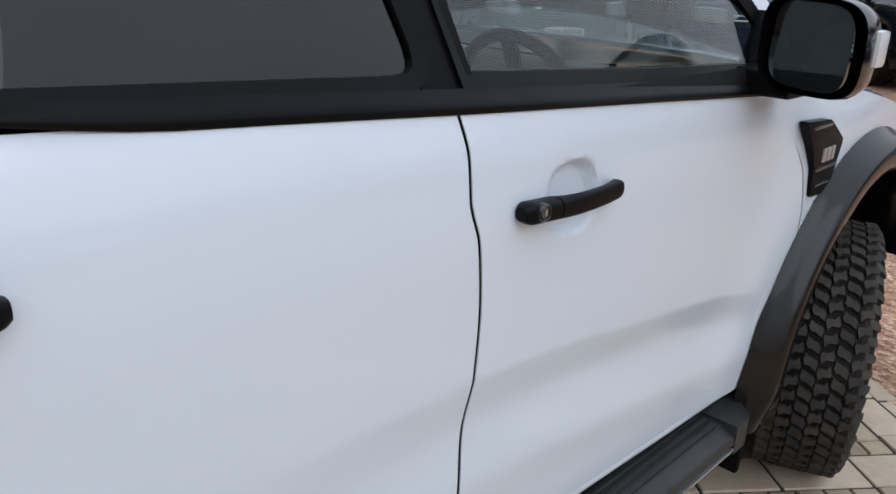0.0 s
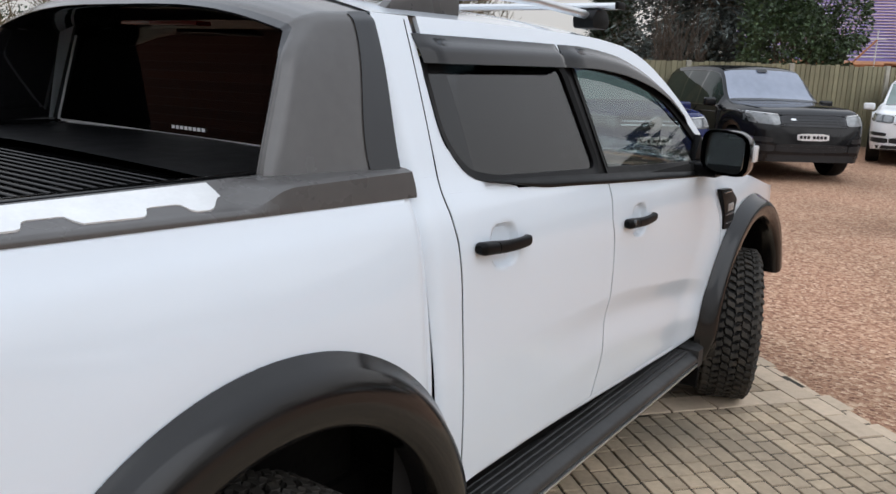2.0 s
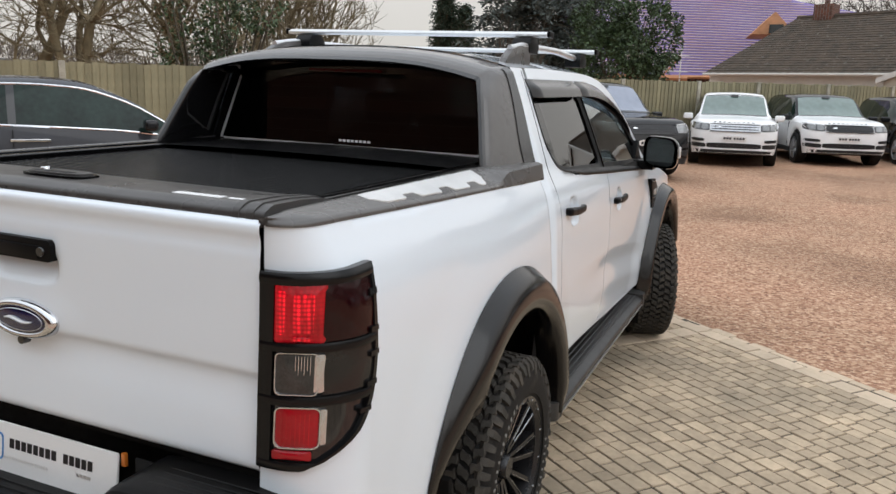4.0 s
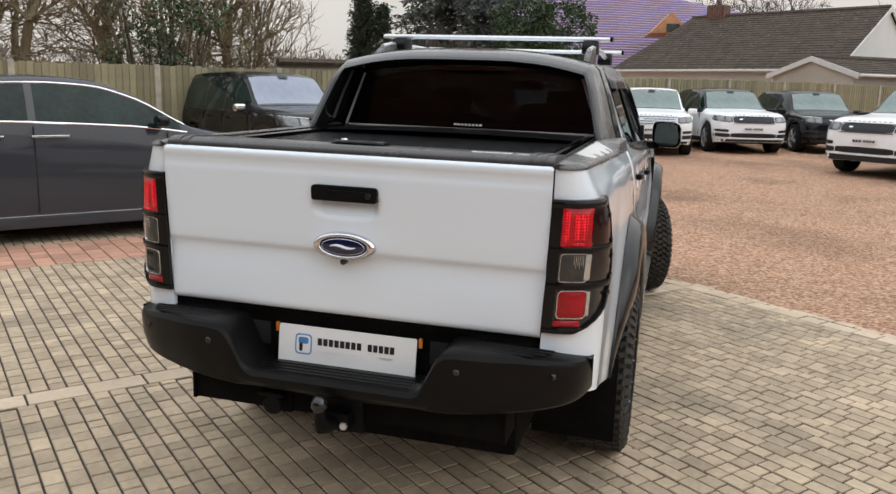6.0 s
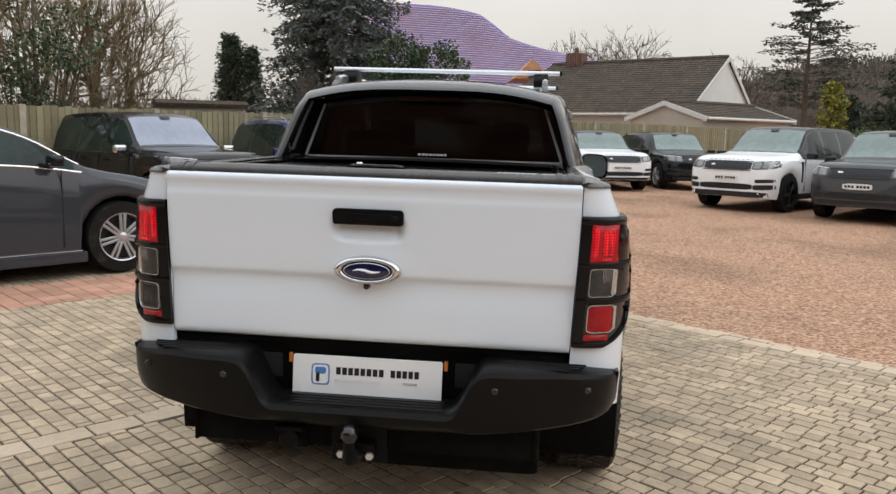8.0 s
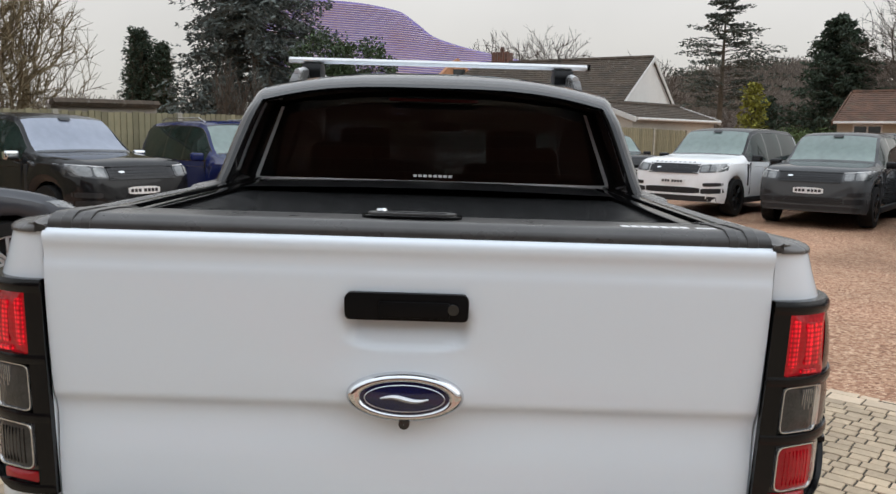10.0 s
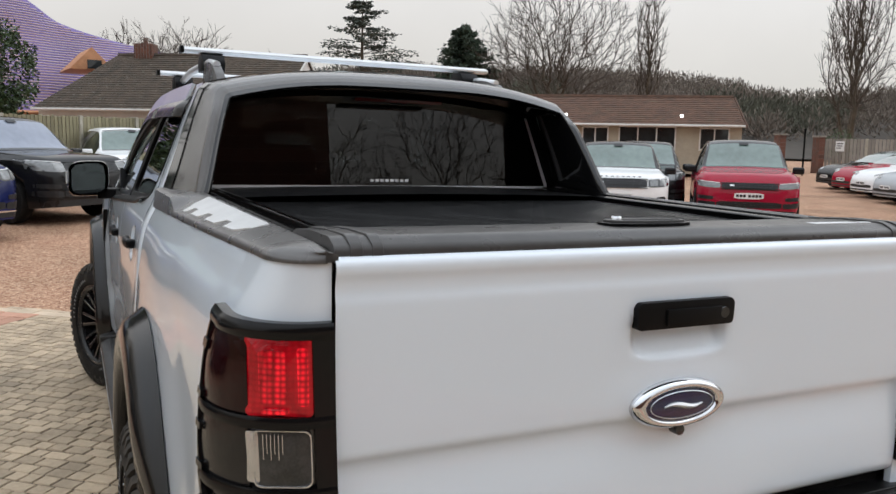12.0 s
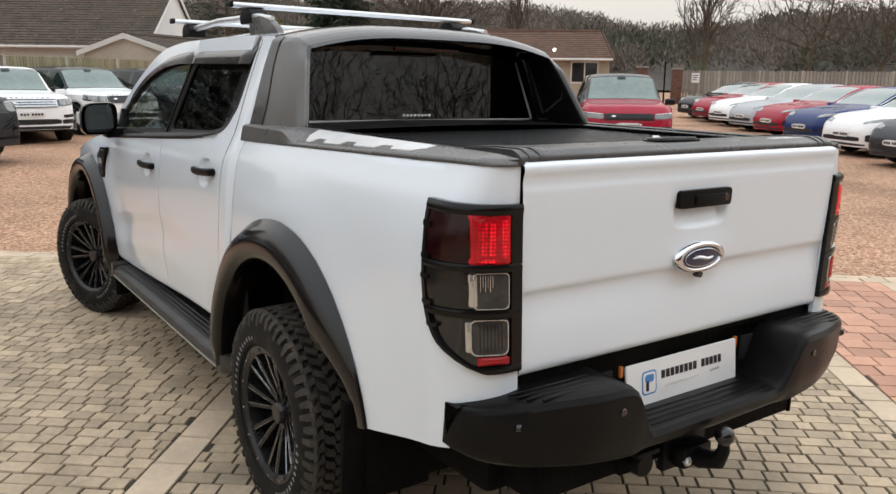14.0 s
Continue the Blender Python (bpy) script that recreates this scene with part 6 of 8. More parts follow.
def parked_car(label, m, c, group="parked cars"):
    L, H, W = c["L"], c["H"], c["W"] / 2
    suv = c["type"] == "suv"
    roof, beltf, wid, cabin = loft_car(c)
    wr = c.get("wheel", 0.375)
    ax = (0.175 * L + 0.02, L - 0.185 * L)
    low = 0.27 if suv else 0.17
    car = thing("suv" if suv else "saloon_car", label, "car", group)
    xs = sorted(set([L * k / 36 for k in range(37)] + [L * 0.006, L * 0.994] + [a + d for a in ax for d in (-wr - 0.06, -wr - 0.03, -wr * 0.8, wr * 0.8, wr + 0.03, wr + 0.06)] + [p * L + d for p in c.get("pillars", (0.30, 0.475)) for d in (-0.035, 0.035)]))

    def bottom(x):
        z = low + 0.10 * ease(0.9 * L, L, x) * 0.4 + 0.12 * ease(0.08 * L, 0, x)
        for a in ax:
            d = abs(x - a)
            if d < wr + 0.06:
                z = max(z, wr + math.sqrt(max(0, (wr + 0.06) ** 2 - d * d)))
        return z
    NP = 13

    def section(x):
        zb, zt, zr, w = bottom(x), beltf(x), roof(x), wid(x)
        zt = max(zt, zb + 0.05)
        zr = max(zr, zt + 0.012)
        g = min(1, max(0, (zr - zt) / (0.38 * H)))           # how much of a cabin there is
        wt = w * mix(0.93, 0.955, g)
        wrf = mix(w * 0.86, w * 0.735, g)
        pts = [(w * 0.95, zb), (w * 0.985, mix(zb, zt, 0.18)), (w, mix(zb, zt, 0.42)), (w * 1.0, mix(zb, zt, 0.68)), (w * 0.985, mix(zb, zt, 0.88)), (wt, zt)]
        pts += [(mix(wt, wrf, 0.5) + 0.012 * g, mix(zt, zr - 0.05 * g, 0.52)), (wrf, mix(zt, zr, 0.86)), (wrf * 0.93, mix(zt, zr, 0.95)), (wrf * 0.75, mix(zt, zr, 0.985)), (wrf * 0.4, zr + 0.004), (0.0, zr + 0.010)]
        return pts
    secs = [section(x) for x in xs]
    body, top, scr, rear = (bmesh.new() for _ in range(4))
    glass, pill = {}, {}
    n = len(secs[0])
    hd = c.get("hood", 0.0)
    x_ws0, x_ws1 = 0.572 * L if suv else (0.59 - hd) * L, 0.70 * L if suv else (0.755 - hd) * L
    x_rw0, x_rw1 = (0.03 * L, 0.085 * L) if suv else (0.10 * L, 0.30 * L)

    def region(x, k, sg):
        """Which part a face belongs to: k counts from sill to roof."""
        if k < 5:
            return body
        inside = cabin[0] * L < x < cabin[1] * L
        if not inside:
            return body
        if k in (5, 6):
            pane_no = 0
            for i, px in enumerate(c.get("pillars", (0.30, 0.475))):
                if abs(x - px * L) < 0.035:
                    return pill.setdefault((sg, i), bmesh.new())
                pane_no += x > px * L
            if x < (0.075 if suv else 0.16) * L or x > (0.665 if suv else 0.715 - hd) * L:
                return top if not suv or x > 0.6 * L else body
            return glass.setdefault((sg, pane_no), bmesh.new())
        if x > x_ws0 and k >= 8:
            return scr
        if x < x_rw1 and k >= 8 and (not suv or x > 0.02 * L):
            return rear
        return top
    for sg in (1, -1):
        P = {}
        for i, x in enumerate(xs):
            # the nose and tail bow in plan
            for k, (y, z) in enumerate(secs[i]):
                P[i, k] = Vector((x, sg * y, z))
        for i in range(len(xs) - 1):
            xm = (xs[i] + xs[i + 1]) / 2
            for k in range(n - 1):
                b = region(xm, k, sg)
                q = [P[i, k], P[i + 1, k], P[i + 1, k + 1], P[i, k + 1]]
                b.faces.new([b.verts.new(p) for p in (q if sg > 0 else q[::-1])])
        for i in (0, len(xs) - 1):
            body.faces.new([body.verts.new(P[i, k]) for k in range(n)] + [body.verts.new(Vector((xs[i], 0, secs[i][0][1])))])
    # close nose and tail across
    for b in (body, top, scr, rear, *glass.values(), *pill.values()):
        bmesh.ops.remove_doubles(b, verts=b.verts, dist=0.0008)
    hull = BVHTree.FromBMesh(body)
    part("body", body, c["paint"], car, angle=38)
    part("roof", top, c.get("roof", c["paint"]), car, angle=38)
    for pane_bm in glass.values():
        part("side_window", pane_bm, WINGL, car)
    for pillar_bm in pill.values():
        part("door_pillar", pillar_bm, GLOSSB, car)
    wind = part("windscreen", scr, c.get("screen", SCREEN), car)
    if suv:
        # dark border, sensor patch and mirror behind the top of the screen, wiper well along its foot
        def on_screen(name, y0, y1, t0, t1, mtl, off=0.006):
            def fn(u, v):
                t = mix(t0, t1, v)
                x = mix(x_ws0, x_ws1, t)
                y = mix(y0, y1, u) * section(x)[8][0]
                zs = section(x)
                z = zs[-1][1] - (zs[-1][1] - zs[8][1]) * min(1, abs(y) / zs[8][0]) ** 2
                return Vector((x + off, y, z + off * 1.6))
            return part(name, grid(fn, 12, 4), mtl, wind)
        on_screen("screen_border", -0.97, 0.97, 0.02, 0.075, FRIT)
        on_screen("sensor_patch", -0.13, 0.13, 0.05, 0.20, FRIT, 0.008)
        on_screen("wiper_well", -0.99, 0.99, 0.965, 1.05, FRIT, 0.008)
    if len(rear.faces):
        part("rear_window", rear, WINGL, car)
    part("floor_pan", box(0.05 * L, 0.95 * L, -W * 0.86, W * 0.86, low + 0.02, low + 0.30), UNDER, car)
    # lower cladding
    for sg in (1, -1):
        part("sill", box(ax[0] + wr, ax[1] - wr, *sorted((sg * W * 0.93, sg * (W + 0.006))), low - 0.02, low + 0.10, 0.02), c.get("clad", CLAD), car)
    # wheels
    for a in ax:
        for sg in (1, -1):
            t = lathe([(wr * 0.66, -0.10), (wr * 0.97, -0.12), (wr, -0.08), (wr, 0.08), (wr * 0.97, 0.115), (wr * 0.68, 0.12)], 32)
            tm = Matrix.Translation((a, sg * (W - 0.12), wr)) @ pose(0, 0, 0, 0, 0, 0 if sg > 0 else 180)
            w_ob = part("wheel", moved(t, tm), RUBBER, car)
            r = lathe([(wr * 0.70, 0.105), (wr * 0.675, 0.120), (wr * 0.645, 0.112), (wr * 0.62, 0.05)], 32)
            part("brake_disc", moved(lathe([(wr * 0.62, 0.035), (wr * 0.3, 0.030), (0.02, 0.034)], 24), tm), CLAD, w_ob)
            ns = c.get("spokes", 5)
            lathe([(0.001, 0.112), (0.045, 0.110), (0.062, 0.095), (0.065, 0.05)], 18, r)
            for k in range(ns):
                # twin spokes that open towards the rim
                for tw in (-1, 1):
                    s_ = box(0.03, wr * 0.655, 0.082, 0.108, -0.015, 0.015, 0.005, 1)
                    for v in s_.verts:
                        v.co.z += tw * mix(0.014, 0.034, v.co.x / wr)
                        v.co.y += 0.008 * v.co.x / wr
                    join(r, moved(s_, pose(0, 0, 0, 0, 360 * k / ns + 12, 0)))
            part("rim", moved(r, tm), c.get("rim", RIMB), w_ob)

    def nose_x(y, z):
        """The foremost place of the body at this width and height."""
        hit_at = hull.ray_cast(Vector((L + 2, y, z)), Vector((-1, 0, 0)))[0]
        return max(hit_at.x, 0.8 * L) if hit_at else 0.9 * L

    def on_front(name, y0, y1, z0, z1, off, mtl, slant=0.0, taper=0.0, label="", nu=12, nv=4, parent=None):
        """A patch that follows the curved nose, from y0 to y1 and z0 to z1, its ends rounded."""
        def fn(u, v):
            y = mix(y0, y1, u)
            e = 1 - abs(2 * u - 1) ** 6 * 0.30
            zc, zh = (z0 + z1) / 2 + slant * u, (z1 - z0) / 2 * e * (1 - taper * u)
            z = zc + zh * (2 * v - 1)
            return Vector((nose_x(y, z) + off, y, z))
        return part(name, flange(grid(fn, nu, nv), Vector((-0.05, 0, 0))), mtl, parent or car, label)
    gz0, gz1 = c.get("grille_z", (0.480 * H, 0.572 * H))
    gw_ = c.get("grille_w", 0.54 * W)
    if c.get("grille", True):
        gr = on_front("grille", -gw_, gw_, gz0, gz1, 0.010, c.get("grille_mat", GRILLE))
        on_front("grille_rim", -gw_ * 1.02, gw_ * 1.02, gz1 - 0.004, gz1 + 0.012, 0.020, c.get("rim_mat", CLAD), nv=1, parent=gr)
        on_front("grille_rim", -gw_ * 1.02, gw_ * 1.02, gz0 - 0.012, gz0 + 0.004, 0.020, c.get("rim_mat", CLAD), nv=1, parent=gr)
        for k in range(1, c.get("bars", 3)):
            z = mix(gz0, gz1, k / c.get("bars", 3))
            on_front("grille_bar", -gw_ * 0.95, gw_ * 0.95, z - 0.008, z + 0.008, 0.018, c.get("bar_mat", CLAD), nv=1, parent=gr)
        for k in range(9 if not c.get("star") else 0):
            y = mix(-gw_ * 0.9, gw_ * 0.9, (k + 0.5) / 9)
            on_front("grille_slat", y - 0.004, y + 0.004, gz0 + 0.01, gz1 - 0.01, 0.014, c.get("bar_mat", CLAD), nu=1, nv=2, parent=gr)
        if c.get("star"):
            part("badge", moved(lathe([(0.0005, 0.0), (0.085, 0.0), (0.098, -0.012), (0.098, -0.03)], 20), pose(L + 0.026, 0, (gz0 + gz1) / 2, 0, 0, 90) @ pose(0, 0, 0, 0, 0, 180)), SILVER, gr, "round silver badge")
        elif suv:
            on_front("badge", -gw_ * 0.70, -gw_ * 0.54, (gz0 + gz1) / 2 - 0.002, (gz0 + gz1) / 2 + 0.030, 0.024, SILVER, nu=2, nv=1, parent=gr)
    if suv:
        # dark lower bumper with a body-coloured lip, a wide intake and side intakes
        on_front("valance", -W * 0.88, W * 0.88, 0.148 * H, 0.236 * H, 0.010, CLAD, nu=20)
        on_front("lower_intake", -W * 0.60, W * 0.60, 0.254 * H, c.get("intake_top", 0.322) * H, 0.010, CLAD, nu=16)
        for z in (0.276, 0.298):
            on_front("intake_bar", -W * 0.58, W * 0.58, z * H, z * H + 0.010, 0.016, GRILLE, nv=1)
        on_front("bumper_lip", -W * 0.82, W * 0.82, 0.232 * H, 0.246 * H, 0.020, c.get("lip", c["paint"]), nv=1, nu=18)
        for k in range(9 if c["paint"] is P_WHITE else 0):
            y = gw_ * (0.78 - 0.195 * k)
            on_front("print_bar", y - 0.048, y, gz1 + 0.034, gz1 + 0.052, 0.006, CLAD, nu=2, nv=1)
        for y0, y1 in ((0.80, 0.10), (0.0, -0.70)):
            part("wiper", tube([(0.690 * L, y0 * W, beltf(0.69 * L) + 0.075), (0.672 * L, mix(y0, y1, 0.5) * W, beltf(0.67 * L) + 0.125), (0.668 * L, y1 * W, beltf(0.67 * L) + 0.135)], 0.009, 5), CLAD, wind)
    else:
        on_front("lower_intake", -W * 0.60, W * 0.60, 0.228 * H, 0.292 * H, 0.008, CLAD)
        on_front("bumper_lip", -W * 0.72, W * 0.72, 0.165 * H, 0.195 * H, 0.012, c.get("lip", CLAD), nv=2)
    for sg in (1, -1):
        if suv:
            hl = on_front("headlight", sg * gw_ * 1.03, sg * W * 0.965, gz0 + 0.004, gz1 + 0.004, 0.010, c.get("lamp", LAMPH), slant=0.030, taper=-0.05)
            on_front("reflector", sg * gw_ * 1.10, sg * mix(gw_ * 1.1, W * 0.95, 0.42), gz0 + 0.026, gz1 - 0.006, 0.016, HEADL, slant=0.010, parent=hl, nu=6)
            on_front("reflector", sg * mix(gw_ * 1.1, W * 0.95, 0.50), sg * W * 0.93, gz0 + 0.036, gz1 + 0.008, 0.016, HEADL, slant=0.014, parent=hl, nu=6)
            on_front("lamp_strip", sg * gw_ * 1.06, sg * W * 0.95, gz1 - 0.004, gz1 + 0.008, 0.019, FROST, slant=0.032, nv=1, parent=hl)
        else:
            hl = on_front("headlight", sg * W * 0.52, sg * W * 0.90, 0.475 * H, 0.525 * H, 0.010, HEADL, slant=0.07)
        if suv:
            if c.get("tall_intake"):
                on_front("side_intake", sg * W * 0.70, sg * W * 0.90, 0.245 * H, 0.375 * H, 0.010, CLAD, slant=0.02)
            else:
                on_front("side_intake", sg * W * 0.66, sg * W * 0.95, 0.335 * H, 0.375 * H, 0.010, CLAD, slant=0.012)
                on_front("side_intake", sg * W * 0.62, sg * W * 0.95, 0.256 * H, 0.312 * H, 0.010, CLAD, slant=0.012)
            if c.get("vent"):
                part("side_vent", box(0.705 * L, 0.705 * L + 0.085, *sorted((sg * (W - 0.03), sg * (W + 0.004))), 0.33 * H, 0.575 * H, 0.012), CLAD, car, "black side vent")
            # belt trim under the side windows, and a crease along the doors
            bx_ = [L * mix(0.05, 0.68, k / 24) for k in range(25)]
            part("window_trim", tube([(x, sg * (section(x)[5][0] + 0.002), section(x)[5][1] + 0.004) for x in bx_], 0.011, 6), c.get("belt_mat", GLOSSB), car)
            part("window_trim", tube([(x, sg * (section(x)[7][0] + 0.001), section(x)[7][1] - 0.006) for x in bx_], 0.009, 6), GLOSSB, car)
            part("door_crease", tube([(x, sg * (section(x)[4][0] + 0.0005), section(x)[4][1]) for x in [L * mix(0.06, 0.93, k / 30) for k in range(31)]], 0.006, 5), c["paint"], car)
        else:
            on_front("side_intake", sg * W * 0.72, sg * W * 0.93, 0.23 * H, 0.33 * H, 0.008, CLAD)
            part("sill_trim", box(ax[0] + wr + 0.05, ax[1] - wr - 0.05, *sorted((sg * (W - 0.02), sg * (W + 0.004))), low + 0.105, low + 0.111, 0.002), SILVER, car)
        mm = part("door_mirror", box(0.655 * L if suv else 0.66 * L, 0.655 * L + 0.12 if suv else 0.66 * L + 0.13, *sorted((sg * (W - 0.03), sg * (W + 0.19))), beltf(0.6 * L) + 0.005, beltf(0.6 * L) + (0.145 if suv else 0.115), 0.045, 4), c.get("mirror", c["paint"]), car)
        tl_z = 0.56 * H if suv else 0.55 * H
        part("tail_light", box(0.02 * L, 0.06 * L, *sorted((sg * W * 0.78, sg * W * 0.955)), tl_z - 0.10, tl_z + 0.08, 0.02), LENS_R, car)
        part("door_seam", box(c.get("pillars", (0, 0.475))[1] * L - 0.004, c.get("pillars", (0, 0.475))[1] * L + 0.004, *sorted((sg * (W - 0.02), sg * (W + 0.0015))), low + 0.14, beltf(0.5 * L) - 0.02), SEAMM, car)
        part("door_seam", box(0.305 * L - 0.003, 0.305 * L + 0.003, *sorted((sg * (W - 0.02), sg * (W + 0.0015))), low + 0.30, beltf(0.3 * L) - 0.02), SEAMM, car)
        part("door_seam", box(0.690 * L - 0.003, 0.690 * L + 0.003, *sorted((sg * (W - 0.02), sg * (W + 0.0015))), low + 0.16, beltf(0.65 * L) - 0.02), SEAMM, car)
        part("door_handle", box(0.335 * L, 0.372 * L, *sorted((sg * (W - 0.02), sg * (W + 0.025))), beltf(0.5 * L) - 0.13, beltf(0.5 * L) - 0.105, 0.006), c.get("handle", c["paint"]), car)
        part("door_handle", box((0.50 if suv else 0.42) * L, (0.54 if suv else 0.49) * L, *sorted((sg * (W - 0.02), sg * (W + 0.025))), beltf(0.5 * L) - 0.13, beltf(0.5 * L) - 0.105, 0.006), c.get("handle", c["paint"]), car)
    pz = c.get("plate_z", 0.385 * H if suv else 0.32 * H)
    pl = on_front("number_plate", -0.26, 0.26, pz - 0.056, pz + 0.056, 0.022, PLATEW, label="white number plate with plain dark bars", nu=6, nv=1)
    for k in range(7):
        y = 0.22 - 0.062 * k - (0.03 if k > 3 else 0)
        on_front("print_bar", y - 0.045, y, pz - 0.034, pz + 0.034, 0.0255, PLATEY, nu=1, nv=1, parent=pl)
    if c.get("rails"):
        for sg in (1, -1):
            part("roof_rail", tube([(0.16 * L, sg * W * 0.66, roof(0.16 * L)), (0.2 * L, sg * W * 0.66, H + 0.035), (0.5 * L, sg * W * 0.66, H + 0.035), (0.56 * L, sg * W * 0.66, roof(0.56 * L))], 0.014, 8), c["rails"], car)
    if c.get("chrome_line"):
        for sg in (1, -1):
            xs2 = [L * mix(0.13, 0.735 - hd, k / 24) for k in range(25)]
            part("window_trim", tube([(x, sg * (section(x)[5][0] + 0.003), section(x)[5][1] + 0.004) for x in xs2], 0.011, 6), CHROME, car)
            part("window_trim", tube([(x, sg * (section(x)[7][0] + 0.005), section(x)[7][1] - 0.004) for x in xs2], 0.011, 6), CHROME, car)
    car.matrix_basis = m @ Matrix.Translation((-L, 0, 0))
    return car


def at_car(x, y, heading):
    """A car whose nose is at x, y and points along heading (degrees)."""
    return pose(x, y, ground_z(x, y), 0, 0, heading)


RR = dict(vent=True, type="suv", L=5.0, W=1.99, H=1.84, wheel=0.385, rim=RIMB, bars=4)
MID = dict(type="suv", L=4.8, W=1.93, H=1.66, wheel=0.375, rim=RIMS, bars=3)
EV = dict(type="saloon", L=4.98, W=1.96, H=1.46, wheel=0.355, rim=RIMS, clad=P_GREY, grille=False, chrome_line=True)

CARS = [
    ("dark grey electric saloon with chrome window line and silver wheels", dict(EV, mirror=P_BLACK, paint=P_GREY, spokes=7, handle=CHROME, H=1.68, wheel=0.39, belt_k=1.13, pillars=(0.24, 0.425)), (6.86, 4.10, -38)),
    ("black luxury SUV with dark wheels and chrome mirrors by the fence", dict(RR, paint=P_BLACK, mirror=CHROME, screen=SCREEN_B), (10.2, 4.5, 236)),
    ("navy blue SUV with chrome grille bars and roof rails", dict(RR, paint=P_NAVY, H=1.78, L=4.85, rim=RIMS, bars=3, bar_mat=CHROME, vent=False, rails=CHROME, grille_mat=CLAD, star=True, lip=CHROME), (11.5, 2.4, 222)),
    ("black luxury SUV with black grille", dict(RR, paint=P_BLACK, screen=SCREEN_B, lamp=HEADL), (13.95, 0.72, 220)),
    ("white SUV with a silver mesh grille", dict(MID, paint=P_WHITE, grille_mat=RIMS), (17.6, -0.5, 186)),
    ("white SUV with black roof and grey mesh grille", dict(MID, paint=P_WHITE, roof=P_BLACK, mirror=P_BLACK), (19.3, -2.9, 196)),
    ("dark green-black SUV half hidden between white cars", dict(MID, paint=P_BLACK), (20.5, -5.2, 194)),
    ("white luxury SUV with black roof and black wheels", dict(RR, paint=P_WHITE, roof=P_BLACK, mirror=P_BLACK), (14.9, -4.6, 138)),
    ("matt dark grey sports SUV", dict(RR, paint=P_GRAPH, mirror=P_BLACK, H=1.79, L=4.88), (13.1, -6.6, 142)),
    ("black SUV parked behind the grey one", dict(RR, paint=P_BLACK), (15.9, -9.6, 150)),
    ("white compact SUV with black roof", dict(MID, paint=P_WHITE, roof=P_BLACK, mirror=P_BLACK, L=4.37, W=1.9, H=1.63, tall_intake=True), (10.7, -8.05, 144)),
    ("silver car with bright alloy wheels", dict(MID, paint=P_SILVER), (17.6, -14.2, 240)),
    ("dark SUV beside the red one", dict(MID, paint=P_BLACK), (12.5, -10.0, 141)),
    # its graphite roof stands in for the sky's grey reflection on red paint
    ("dark red SUV with black grille", dict(MID, paint=P_RED, roof=P_GRAPH, mirror=P_BLACK, lamp=HEADL, L=4.6, W=1.92, H=1.72, grille_z=(0.79, 0.895), grille_w=0.50), (9.78, -10.35, 139)),
]
for lab, spec, (x, y, h) in CARS:
    parked_car(lab, at_car(x, y, h), spec)
ROW = [("white electric saloon with silver wheels", P_WHITE), ("dark blue electric saloon by the fence", P_BLUE), ("dark red electric saloon in the row", P_RED), ("silver electric saloon in the row", P_SILVER), ("white electric saloon in the row", P_WHITE), ("dark red electric saloon in the row", P_RED), ("black saloon at the end of the row", P_BLACK)]
parked_car("dark grey saloon at the front of the row", at_car(5.98, -13.4, 66), dict(EV, paint=P_GREY, hood=0.05), "saloon row by the fence")
for k, (lab, p) in enumerate(ROW):
    parked_car(lab, at_car(7.95 + 1.98 * k, -15.1 - 1.58 * k, 66), dict(EV, paint=p, chrome_line=True, hood=0.05), "saloon row by the fence")

# ---- fences ----
FENCEI = mat("weathered_fence_boards", (0.335, 0.295, 0.185), 0.9, second=(0.20, 0.187, 0.115), vscale=1.2, random_amt=0.20, island=True, bump=0.4, bscale=60)
FENCEO = mat("fence_board", (0.335, 0.295, 0.185), 0.9, second=(0.20, 0.187, 0.115), vscale=1.2, random_amt=0.20, bump=0.4, bscale=60)
PICKI = mat("grey_picket_boards", (0.34, 0.31, 0.27), 0.9, second=(0.21, 0.19, 0.165), vscale=1.2, random_amt=0.22, island=True, bump=0.4, bscale=60)
PICKO = mat("grey_picket", (0.34, 0.31, 0.27), 0.9, second=(0.21, 0.19, 0.165), vscale=1.2, random_amt=0.22, bump=0.4, bscale=60)
POSTM = mat("fence_post", (0.40, 0.37, 0.30), 0.9, vary=0.25, vscale=4, bump=0.3, bscale=50)
rf = random.Random(3)


